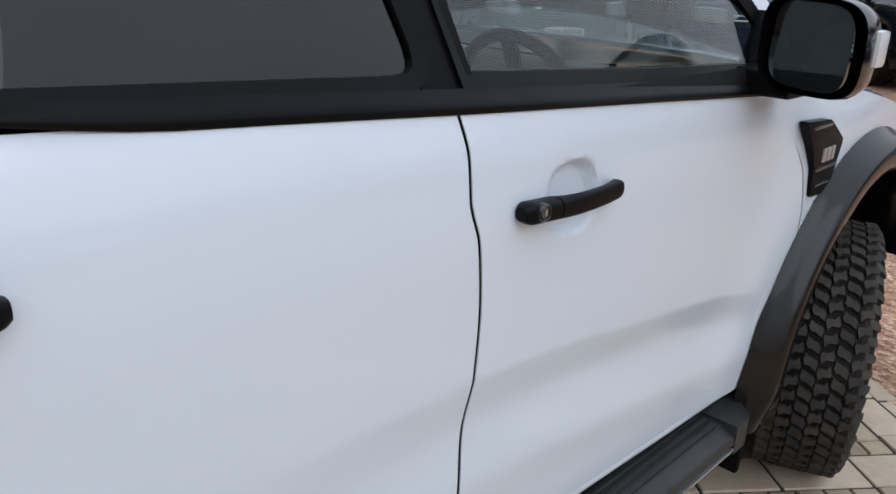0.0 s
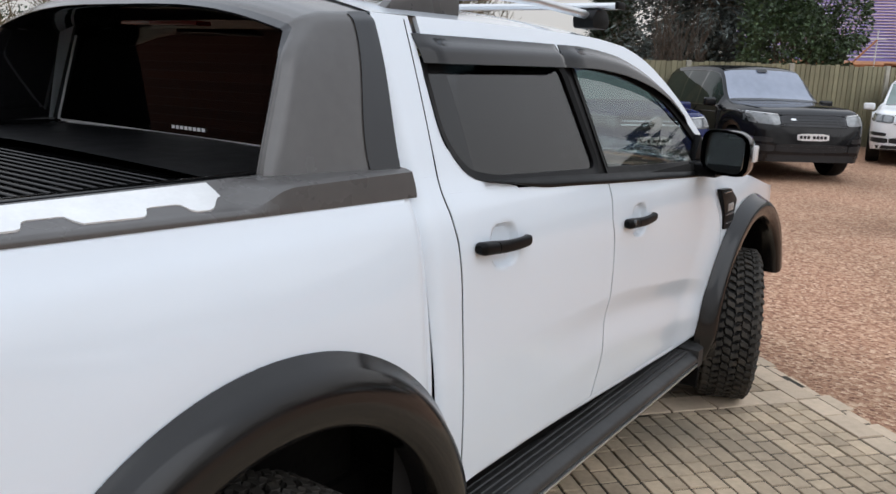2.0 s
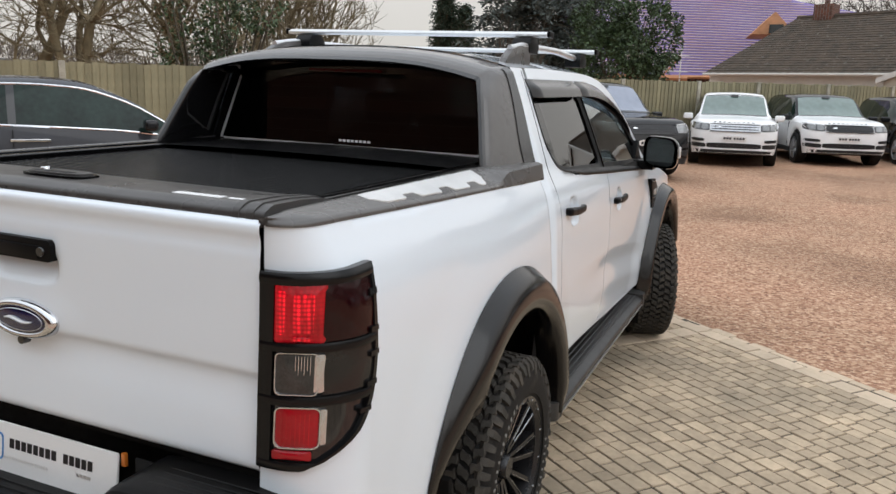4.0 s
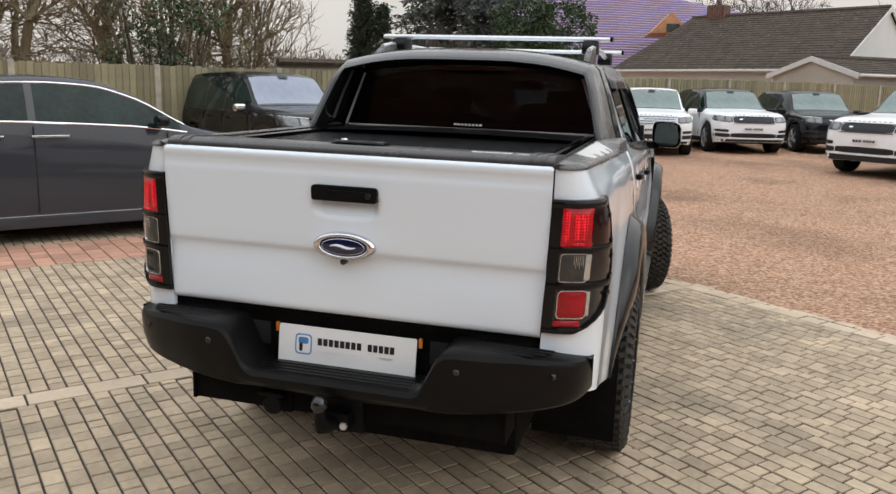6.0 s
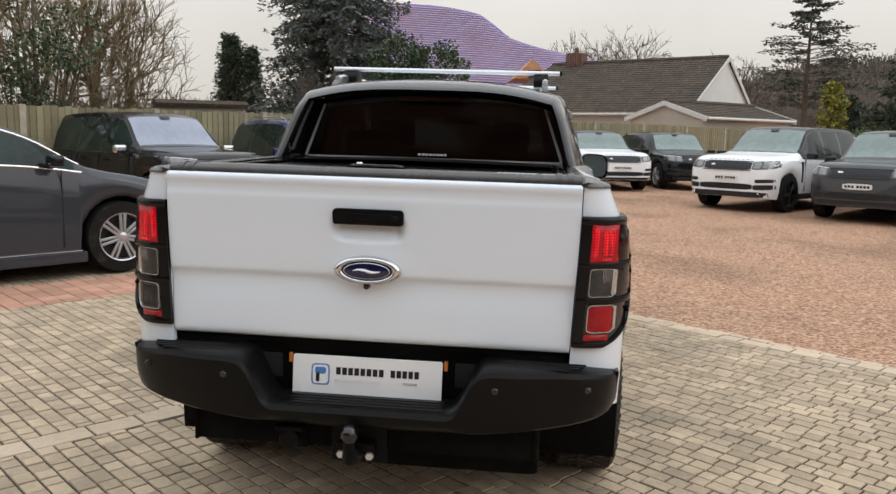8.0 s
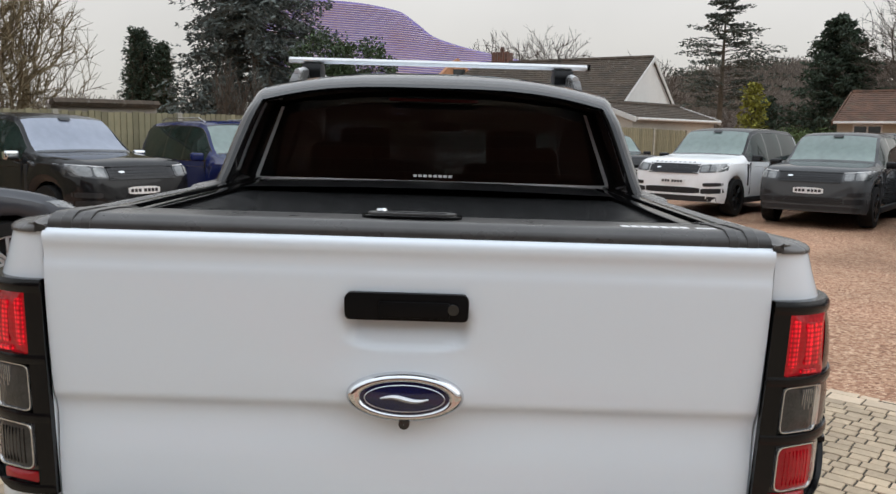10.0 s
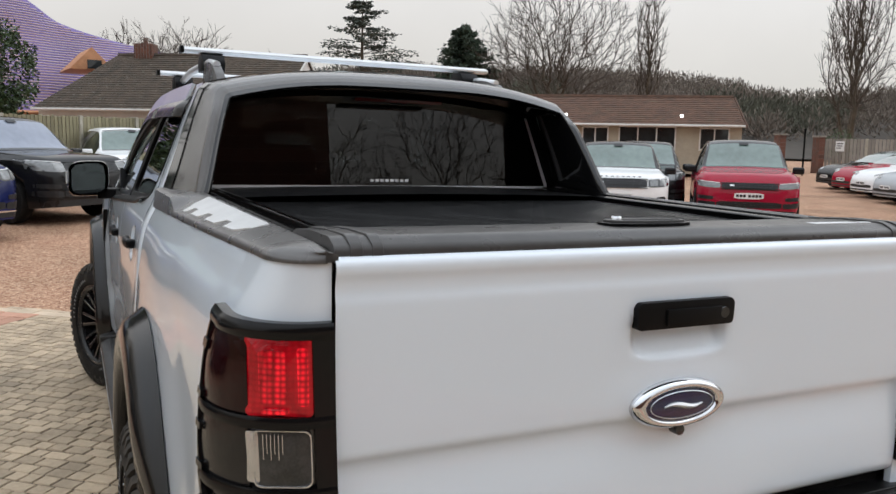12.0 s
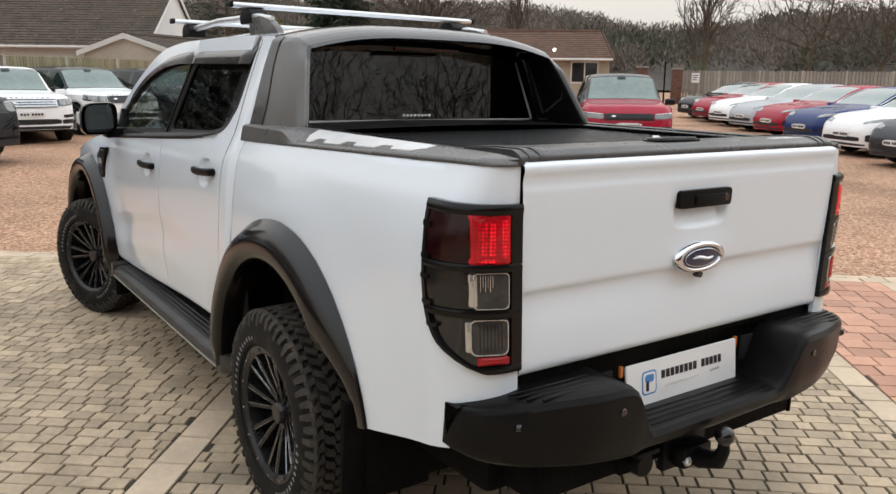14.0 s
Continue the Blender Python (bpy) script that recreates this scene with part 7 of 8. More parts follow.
def fence(name, p0, p1, height, label, pitch=0.13, post=2.6, first=0, cover=1.05, mats=(FENCEO, FENCEI)):
    """Upright feathered boards between posts."""
    a, b = Vector(p0), Vector(p1)
    d = (b - a)
    n = int(d.length / pitch)
    dr = d.normalized()
    nr = Vector((-dr.y, dr.x))
    vs, fs = [], []
    ob = thing(name, label, "fence", kind="structure")
    post_me, board_me = None, None
    turn = pose(0, 0, 0, 0, 0, math.degrees(math.atan2(dr.y, dr.x)))
    quads = ((0, 1, 5, 4), (2, 6, 7, 3), (0, 2, 3, 1), (4, 5, 7, 6), (1, 3, 7, 5))
    for k in range(n):
        h = height + rf.uniform(-0.018, 0.018)
        p = a + dr * (k * pitch)
        at = Matrix.Translation((p.x, p.y, ground_z(p.x, p.y) + 0.02)) @ turn @ Matrix.Diagonal((1, 1, h, 1))
        cs = [Vector((s, oo, zz)) for s, o in ((0.0, 0.0), (pitch * cover, 0.022 if cover > 1 else 0.0)) for oo in (o, o + 0.014) for zz in (0, 1)]
        if first <= k < first + 300:
            if board_me is None:
                bo = raw("board", [tuple(c) for c in cs], quads, mats[0], ob)
                board_me = bo.data
            else:
                bo = new("board", board_me)
                bo.parent = ob
            bo.matrix_basis = at
        else:
            i = len(vs)
            vs.extend([tuple(at @ c) for c in cs])
            fs.extend([tuple(i + j for j in q) for q in quads])
    if vs:
        tagged(raw("fence_boards", vs, fs, mats[1], ob), kind="stuff")
    for k in range(int(d.length / post) + 1):
        p = a + dr * (k * post)
        z = ground_z(p.x, p.y)
        if post_me is None:
            po = part("post", box(-0.055, 0.055, -0.055, 0.055, 0, height + 0.04, 0.008, 1), POSTM, ob)
            post_me = po.data
        else:
            po = new("post", post_me)
            po.parent = ob
        po.matrix_basis = Matrix.Translation((p.x + nr.x * 0.02, p.y + nr.y * 0.02, z)) @ pose(0, 0, 0, 0, 0, math.degrees(math.atan2(dr.y, dr.x)))
    return ob


f0, fm, f1 = uv(14.4, -16), uv(14.5, 16), uv(13.2, 31)
fence("fence_1", (fm.x, fm.y), (f0.x, f0.y), 1.86, "weathered upright-board timber fence with pale posts")
fence("fence_3", (f1.x, f1.y), (fm.x, fm.y), 1.86, "weathered upright-board timber fence with pale posts")
fence("fence_2", (32.6, -39.8), (8.0, -53.5), 2.03, "grey-brown picket-board fence behind the saloon row", 0.19, 2.4, cover=0.80, mats=(PICKO, PICKI))
fs_ = Vector((32.6, -39.8, 0)).lerp(Vector((8.0, -53.5, 0)), 0.035)
notice = thing("sign", "small white notice fixed to the picket fence", "sign", at=pose(fs_.x, fs_.y, 0, 0, 0, math.degrees(math.atan2(-13.7, -24.6))))
part("board", box(-0.24, 0.24, -0.05, -0.02, 1.45, 2.05, 0.005, 1), PLATEW, notice)
for k in range(3):
    part("print_bar", box(-0.17, 0.17 - 0.05 * k, -0.054, -0.0505, 1.88 - 0.13 * k, 1.93 - 0.13 * k), CLAD, notice)

# ---- buildings ----
TILE = mat("brown_roof_tile", (0.105, 0.078, 0.055), 0.9, second=(0.050, 0.040, 0.031), vscale=2.2, bump=0.6, bscale=9, dirt=((0.27, 0.26, 0.22), 7.0, 0.61))
TILE2 = mat("red_brown_roof_tile", (0.155, 0.082, 0.052), 0.9, second=(0.072, 0.045, 0.033), vscale=2.4, bump=0.4, bscale=12, dirt=((0.10, 0.095, 0.06), 2.0, 0.6))
PURPLE = mat("roof_membrane", (0.245, 0.19, 0.42), 0.75, second=(0.175, 0.14, 0.33), vscale=0.5, bump=0.2, bscale=9)
BATTEN = mat("roof_batten", (0.60, 0.53, 0.60), 0.85, second=(0.58, 0.40, 0.33), vscale=0.35)
OSB = mat("timber_sheathing", (0.50, 0.25, 0.13), 0.85, vary=0.2, vscale=3)
RENDER = mat("white_render", (0.70, 0.69, 0.66), 0.9, vary=0.06, vscale=0.8, bump=0.2, bscale=40)
CREAMW = mat("cream_wall", (0.40, 0.35, 0.27), 0.9, vary=0.12, vscale=1.5, bump=0.2, bscale=40)
DULLW = mat("weathered_board", (0.26, 0.235, 0.20), 0.9, vary=0.15, vscale=2)
TRIMW = mat("white_trim", (0.66, 0.65, 0.62), 0.6, vary=0.05, vscale=4)
DARKWIN = mat("house_window_glass", (0.02, 0.024, 0.026), 0.05, coat=0.5, vary=0.3, vscale=2)
BULB = mat("small_light", (1.0, 0.97, 0.90), 0.4, emit=6.0)

BRICK, bn_, bl_, bb_ = nodes_of("red_brick_wall")
btc = bn_.new("ShaderNodeTexCoord")
bmap = bn_.new("ShaderNodeMapping")
bmap.inputs["Rotation"].default_value = (radians(90), 0, radians(90))
btex = bn_.new("ShaderNodeTexBrick")
btex.inputs["Color1"].default_value, btex.inputs["Color2"].default_value = (0.15, 0.058, 0.036, 1), (0.085, 0.038, 0.026, 1)
btex.inputs["Mortar"].default_value = (0.18, 0.16, 0.14, 1)
btex.inputs["Scale"].default_value = 1.0
btex.inputs["Brick Width"].default_value, btex.inputs["Row Height"].default_value, btex.inputs["Mortar Size"].default_value = 0.225, 0.075, 0.006
bl_.new(btc.outputs["Object"], bmap.inputs["Vector"])
bl_.new(bmap.outputs["Vector"], btex.inputs["Vector"])
bl_.new(btex.outputs["Color"], bb_.inputs["Base Color"])
bb_.inputs["Roughness"].default_value = 0.9


def slope(e0, e1, r0, r1, courses, lift=0.03, wav=0):
    """A roof plane from eave e0-e1 to ridge r0-r1 laid in overlapping courses."""
    bm = bmesh.new()
    e0, e1, r0, r1 = Vector(e0), Vector(e1), Vector(r0), Vector(r1)
    nrm = (e1 - e0).cross(r0 - e0).normalized()
    if nrm.z < 0:
        nrm = -nrm
    seg = max(1, wav)
    last = None
    for k in range(courses):
        a, b = k / courses, (k + 1) / courses
        rows_ = [[], []]
        for j in range(seg + 1):
            t = j / seg
            lo, hi = e0.lerp(r0, a).lerp(e1.lerp(r1, a), t), e0.lerp(r0, b).lerp(e1.lerp(r1, b), t)
            w = 0.020 * (j % 2) if wav else 0
            rows_[0].append(bm.verts.new(lo + nrm * (lift + w)))
            rows_[1].append(bm.verts.new(hi + nrm * (0.004 + w)))
        for j in range(seg):
            bm.faces.new((rows_[0][j], rows_[0][j + 1], rows_[1][j + 1], rows_[1][j]))
            if last:
                bm.faces.new((last[j], last[j + 1], rows_[0][j + 1], rows_[0][j]))
        last = rows_[1]
    return bm


def poly(points, thick=0.0):
    bm = bmesh.new()
    bm.faces.new([bm.verts.new(p) for p in points])
    if thick:
        bmesh.ops.solidify(bm, geom=bm.faces[:], thickness=thick)
    return bm


def house(name, label, A, B, half, eave, ridge, wall, tile, courses, over=0.35, hip0=0.0, hip1=0.0, z0=0.3, kind="house", fine=False, barge=None):
    """A long gabled or hipped house whose ridge runs from A to B in plan."""
    A, B = Vector((*A, 0)), Vector((*B, 0))
    d = (B - A).normalized()
    n = Vector((-d.y, d.x, 0))
    h = thing(name, label, kind)
    up = Vector((0, 0, 1))
    Ae, Be = A - d * hip0, B + d * hip1
    W0, W1 = Ae + d * 0.06, Be - d * 0.06
    wl_ = bmesh.new()
    for sgn in (1, -1):
        p, q = W0 + n * sgn * (half - 0.05), W1 + n * sgn * (half - 0.05)
        wl_.faces.new([wl_.verts.new(v) for v in (p + up * z0, q + up * z0, q + up * eave, p + up * eave)])
    for P_, hp in ((W0, hip0), (W1, hip1)):
        pts = [P_ + n * (half - 0.05) + up * z0, P_ - n * (half - 0.05) + up * z0, P_ - n * (half - 0.05) + up * eave]
        if not hp:
            pts.append(P_ + up * (ridge - 0.12))
        pts.append(P_ + n * (half - 0.05) + up * eave)
        wl_.faces.new([wl_.verts.new(v) for v in pts])
    part("wall", wl_, wall, h)
    for sgn in (1, -1):
        e = n * sgn * (half + over)
        ez = eave - over * (ridge - eave) / half
        part("roof_slope", slope(Ae + e + up * ez, Be + e + up * ez, A + up * ridge, B + up * ridge, courses, 0.03, 2 * int((B - A).length / 0.33) if fine else 0), tile, h)
        part("gutter", tube([Ae + e * 1.01 + up * (ez - 0.03), Be + e * 1.01 + up * (ez - 0.03)], 0.06, 6), TRIMW, h)
        for P_, Pe, hp, sd in ((A, Ae, hip0, -1), (B, Be, hip1, 1)):
            if not hp:
                bb = part("barge_board", prism([(0, 0), (1, 0), (1, 1), (0, 1)], 2, 0, 1), barge or TRIMW, h).data
                ends = [P_ + d * sd * 0.04 + e + up * (ez - 0.16), P_ + d * sd * 0.04 + up * (ridge - 0.16)]
                co = [ends[0], ends[1], ends[1] + up * 0.2, ends[0] + up * 0.2]
                for i, v in enumerate(bb.vertices):
                    v.co = co[i % 4] + d * sd * (0.05 if i >= 4 else 0.0)
    for P_, Pe, hp, sd in ((A, Ae, hip0, -1), (B, Be, hip1, 1)):
        if hp:
            ez = eave - over * (ridge - eave) / half
            part("roof_hip", slope(Pe + n * (half + over) + up * ez, Pe - n * (half + over) + up * ez, P_ + n * 0.02 + up * ridge, P_ - n * 0.02 + up * ridge, courses), tile, h)
    part("ridge_tiles", tube([A + up * (ridge + 0.02), B + up * (ridge + 0.02)], 0.11, 6), tile, h)
    return h


def wall_at(A, B, half, t, side_sg):
    A, B = Vector((*A, 0)), Vector((*B, 0))
    d = (B - A).normalized()
    n = Vector((-d.y, d.x, 0))
    return A.lerp(B, t) + n * half * side_sg, d, n * side_sg


def house_window(h, p, d, n, z0, z1, w, name="window", glass=None, bars=2):
    """A framed window on a wall, with its panes."""
    up = Vector((0, 0, 1))
    def slab(a0, a1, b0, b1, o0, o1):
        bm = bmesh.new()
        lo = [bm.verts.new(p + d * a + up * b + n * o0) for a, b in ((a0, b0), (a1, b0), (a1, b1), (a0, b1))]
        hi = [bm.verts.new(p + d * a + up * b + n * o1) for a, b in ((a0, b0), (a1, b0), (a1, b1), (a0, b1))]
        bm.faces.new(lo)
        bm.faces.new(hi)
        for i in range(4):
            bm.faces.new((lo[i], lo[(i + 1) % 4], hi[(i + 1) % 4], hi[i]))
        return bm
    win = part(name, slab(-w / 2, w / 2, z0, z1, -0.04, 0.01), glass or DARKWIN, h)
    for a0, a1, b0, b1 in ((-w / 2 - 0.03, w / 2 + 0.03, z1 - 0.05, z1 + 0.03), (-w / 2 - 0.03, w / 2 + 0.03, z0 - 0.05, z0 + 0.03)):
        part("frame", slab(a0, a1, b0, b1, -0.02, 0.05), TRIMW, win)
    for k in range(bars + 1):
        a = mix(-w / 2, w / 2, k / bars)
        part("frame", slab(a - 0.03, a + 0.03, z0, z1, -0.02, 0.04), TRIMW, win)
    return win


# white-gabled bungalow behind the fence
bA, bB = (41.8, -1.3), (36.8, -9.4)
bung = house("bungalow", "white rendered bungalow with a dark brown tiled roof and brick chimney", bA, bB, 4.3, 2.95, 5.5, RENDER, TILE, 24, hip0=1.6, z0=0.3, fine=True)
ch = Vector((*bA, 0)).lerp(Vector((*bB, 0)), 0.15)
chim = part("chimney", moved(box(-0.45, 0.45, -0.35, 0.35, 5.0, 6.05, 0.02), pose(ch.x, ch.y, 0, 0, 0, 58)), BRICK, bung)
part("chimney_pot", moved(lathe([(0.10, 0), (0.12, 0.1), (0.10, 0.3)], 12), pose(ch.x, ch.y, 6.05, 90, 0, 0)), BRICK, chim)
# low outbuilding with a shallow gable
OUTW = mat("dull_beige_render", (0.46, 0.415, 0.35), 0.9, vary=0.12, vscale=1.2, bump=0.2, bscale=40)
house("outbuilding", "low beige outbuilding with a shallow felt roof and white barge boards", (31.6, -5.8), (35.4, -10.3), 1.98, 2.56, 3.16, OUTW, TILE, 8, over=0.2, z0=0.2)

# house under construction with a purple membrane roof
site = thing("house_under_construction", "house with a purple roofing membrane, battens and scaffolding", "house")
CAM0 = Vector((-2.77, -0.66, 1.57))


def polar(az, el, r):
    a, e = radians(az), radians(el)
    return CAM0 + Vector((r * math.cos(a), r * math.sin(a), r * math.tan(e)))


ridge_el = curve([(-6.0, 4.9), (-4.3, 5.26), (2.0, 6.77), (3.4, 7.75), (4.6, 8.46), (8.1, 8.95), (15.0, 9.1)])
eave_r = lambda az: mix(52.0, 47.0, (az + 6) / 20)
roof_b, batt = bmesh.new(), bmesh.new()
AZ = [-6.0 + 20.0 * k / 54 for k in range(55)]


def site_point(az, v):
    e, r = polar(az, 1.45, eave_r(az)), polar(az, ridge_el(az), eave_r(az) + 5.5)
    return e.lerp(r, v)


bm = grid(lambda u, v: site_point(mix(-6.0, 14.0, u), v), 54, 4)
part("roof_membrane", bm, PURPLE, site)
for k in range(1, 46):
    zl = 2.85 + k * 0.155
    pts = []
    for az in AZ:
        e, r = polar(az, 1.45, eave_r(az)), polar(az, ridge_el(az), eave_r(az) + 5.5)
        t = (zl - e.z) / (r.z - e.z)
        if 0 < t < 0.985:
            pts.append(e.lerp(r, t) + Vector((-0.03, 0, 0.03)))
    if len(pts) > 2:
        part("roof_batten", tube(pts, 0.030, 4), BATTEN, site)
part("back_slope", grid(lambda u, v: site_point(mix(-6.0, 14.0, u), 1.0) + Vector((6 * v, 0, -3.5 * v)), 54, 1), PURPLE, site)
part("fascia", tube([site_point(az, 0) + Vector((0, 0, -0.08)) for az in AZ], 0.10, 4), OSB, site)
part("wall", grid(lambda u, v: polar(mix(-6.0, 14.0, u), 1.45, eave_r(mix(-6, 14, u)) + 0.5) + Vector((0, 0, -0.05 - 2.6 * v)), 30, 1), BRICK, site)
d0 = polar(0.6, 4.55, 47.5)
part("dormer", moved(prism([(-1.1, 0), (1.1, 0), (0.0, 1.15)], 0, -0.2, 3.5, 0.02), pose(d0.x, d0.y, d0.z - 0.4, 0, 0, 8)), OSB, site, "orange sheathed dormer")
part("dormer_opening", moved(box(-0.24, -0.205, -0.45, 0.25, 0.05, 0.5), pose(d0.x, d0.y, d0.z - 0.4, 0, 0, 8)), DARKWIN, site)
for k in range(7):
    q = polar(6.0 + k * 1.5, 0.0, 45.2)
    part("scaffold_pole", tube([(q.x, q.y, 0.3), (q.x, q.y, 4.1)], 0.03, 6), TRIMW, site)
for zz in (1.9, 2.9, 3.7):
    part("scaffold_rail", tube([polar(5.5, 0, 45.1) + Vector((0, 0, zz - 1.57)), polar(14.5, 0, 45.1) + Vector((0, 0, zz - 1.57))], 0.03, 6), TRIMW, site)
part("scaffold_board", tube([polar(5.5, 0, 45.3) + Vector((0, 0, 1.0)), polar(14.5, 0, 45.3) + Vector((0, 0, 1.0))], 0.12, 4), OSB, site)
part("scaffold_brace", tube([polar(6.0, 0, 45) + Vector((0, 0, 2.1)), polar(8.0, 0, 45) + Vector((0, 0, 0.3))], 0.05, 6), OSB, site)

# long low bungalow with floodlights
lc = Vector((-1.38 + 39 * math.cos(radians(-35.9)), 0.5 + 39 * math.sin(radians(-35.9)), 0))
ld = Vector((math.cos(radians(-125.9)), math.sin(radians(-125.9)), 0))
LA, LB = lc - ld * 6.7, lc + ld * 6.1
nvec = Vector((-ld.y, ld.x, 0))
far = nvec if nvec.dot(lc) > 0 else -nvec
lA, lB = LA + far * 3.4, LB + far * 3.4
lodge = house("long_bungalow", "long low cream bungalow with a brown tiled roof and floodlights", (lA.x, lA.y), (lB.x, lB.y), 3.4, 2.75, 4.05, CREAMW, TILE2, 14, over=0.45, z0=0.3, fine=True, barge=TILE2)
lsg = -1 if far.dot(nvec) > 0 else 1
for t, w, z0, z1, nb in ((0.10, 1.1, 1.45, 2.45, 2), (0.30, 1.5, 1.45, 2.45, 3), (0.47, 1.2, 1.45, 2.45, 2), (0.66, 2.6, 0.5, 2.5, 3), (0.90, 1.3, 1.45, 2.45, 2)):
    p, d, n = wall_at((lA.x, lA.y), (lB.x, lB.y), 3.36, t, lsg)
    house_window(lodge, p, d, n, z0, z1, w, bars=nb)
for az in (-32.8, -40.7):
    r = 38.2 / math.cos(radians(az + 35.9))
    c = Vector((-1.38 + r * math.cos(radians(az)), 0.5 + r * math.sin(radians(az)), 1.64 + r * math.tan(radians(2.0))))
    fl = part("floodlight", moved(lathe([(0.0005, -0.04), (0.05, -0.036), (0.070, -0.015), (0.058, 0.04), (0.0005, 0.06)], 16), Matrix.Translation(c) @ pose(0, 0, 0, 0, 0, -35.9 - 90)), BULB, lodge, "lit white floodlight on the eaves")
    part("bracket", moved(box(0.0, 0.5, -0.02, 0.02, -0.02, 0.02), Matrix.Translation(c) @ pose(0, 0, 0, 0, 0, -35.9)), TRIMW, fl)
for k in range(34):
    p = LA.lerp(LB, (k + 0.5) / 34) - far * 0.52
    part("string_light", moved(lathe([(0.0005, -0.024), (0.020, 0), (0.0005, 0.024)], 6), pose(p.x, p.y, 2.53)), BULB, lodge)

# brick house behind the camera, which the back window mirrors
house("brick_house", "red brick house wall with a tiled roof", (-13.5, -3.3), (-13.5, 18.5), 4.0, 4.9, 7.6, BRICK, TILE2, 18, z0=0.0)
# brick gate posts and a lamp pole by the far fence
for az, r, hh in ((-48.3, 53, 2.3), (-50.6, 53.2, 2.2)):
    x, y = -1.52 + r * math.cos(radians(az)), 2.02 + r * math.sin(radians(az))
    gp = thing("gate_post", "square red brick gate post with a stone cap", "gate post", "gate posts")
    part("pier", box(x - 0.24, x + 0.24, y - 0.24, y + 0.24, ground_z(x, y) - 0.02, ground_z(x, y) + hh - 0.1, 0.01), BRICK, gp)
    part("cap", box(x - 0.29, x + 0.29, y - 0.29, y + 0.29, ground_z(x, y) + hh - 0.1, ground_z(x, y) + hh, 0.02), DULLW, gp)
x, y = -1.52 + 48 * math.cos(radians(-49.8)), 2.02 + 48 * math.sin(radians(-49.8))
pole = thing("pole", "slim dark metal pole beside the gate", "pole")
part("shaft", tube([(x, y, ground_z(x, y) - 0.02), (x, y, 2.55)], 0.05, 8), PLAST, pole)
part("cap", tube([(x, y, 2.55), (x, y, 2.62)], 0.07, 8), PLAST, pole)
# dark shed roof behind the left fence
s0, s1 = polar(26.0, 1.85, 18.6), polar(20.0, 1.85, 20.4)
shed = thing("shed", "low shed with a mossy felt roof behind the fence", "shed")
part("roof", tube([s0 + Vector((0.2, 0.3, 0.0)), s1 + Vector((0.2, 0.3, 0.0))], 0.085, 5), TILE, shed)
sw = grid(lambda u, v: s0.lerp(s1, u) + Vector((0.25, 0.35, -0.02 - 2.0 * v)), 1, 1, 0.1)
part("wall", sw, DULLW, shed)

import numpy as np

# ---- trees and hedges ----
BARK = mat("bark", (0.13, 0.105, 0.075), 0.95, second=(0.075, 0.062, 0.045), vscale=3, bump=0.6, bscale=25)
BARKG = mat("mossy_bark", (0.27, 0.215, 0.125), 0.95, second=(0.15, 0.12, 0.075), vscale=3, bump=0.6, bscale=25)
# paler bark and twigs: the distance haze is put into their colour
HAZEB = mat("haze_tinted_twigs", (0.165, 0.138, 0.115), 0.95, vary=0.3, vscale=0.6)
TWIG = mat("twigs", (0.085, 0.068, 0.053), 0.95, vary=0.3, vscale=0.6)
SPRUCE = mat("spruce_needles", (0.105, 0.122, 0.112), 0.8, random_amt=0.45, island=True, vary=0.35, vscale=0.7)
DARKNEEDLE = mat("dark_needles", (0.040, 0.058, 0.036), 0.85, random_amt=0.45, island=True, vary=0.3, vscale=0.8)
CEDARN = mat("cedar_needles", (0.078, 0.090, 0.072), 0.85, random_amt=0.4, island=True, vary=0.3, vscale=0.8)
LEAF = mat("evergreen_leaves", (0.055, 0.085, 0.035), 0.5, random_amt=0.6, island=True, vary=0.35, vscale=0.9)
HEDGE = mat("clipped_hedge_leaves", (0.10, 0.145, 0.045), 0.6, random_amt=0.45, island=True, vary=0.25, vscale=1.2)
GOLD = mat("golden_conifer", (0.22, 0.21, 0.03), 0.8, random_amt=0.4, island=True, vary=0.2, vscale=1)
HILLM = mat("far_hill_floor", (0.060, 0.050, 0.040), 1.0, vary=0.3, vscale=0.05)
WOODS = mat("far_woods", (0.165, 0.136, 0.112), 1.0, random_amt=0.22, island=True, vary=0.3, vscale=0.05)
WOODD = mat("far_evergreens", (0.095, 0.093, 0.068), 1.0, random_amt=0.2, island=True, vary=0.3, vscale=0.05)


class Limbs:
    """Collects tapered rods of few sides in plain lists."""

    def __init__(self):
        self.v, self.f = [], []

    def rod(self, pts, rads, sides):
        base = len(self.v)
        n = len(pts)
        for i, p in enumerate(pts):
            d = (pts[min(i + 1, n - 1)] - pts[max(i - 1, 0)])
            d.normalize()
            s = d.cross(Vector((0.31, 0.2, 0.93))).normalized()
            t = s.cross(d)
            for k in range(sides):
                a = k * math.tau / sides
                q = p + rads[i] * (math.cos(a) * s + math.sin(a) * t)
                self.v.append((q.x, q.y, q.z))
        for i in range(n - 1):
            for k in range(sides):
                a, b = base + i * sides + k, base + i * sides + (k + 1) % sides
                self.f.append((a, b, b + sides, a + sides))


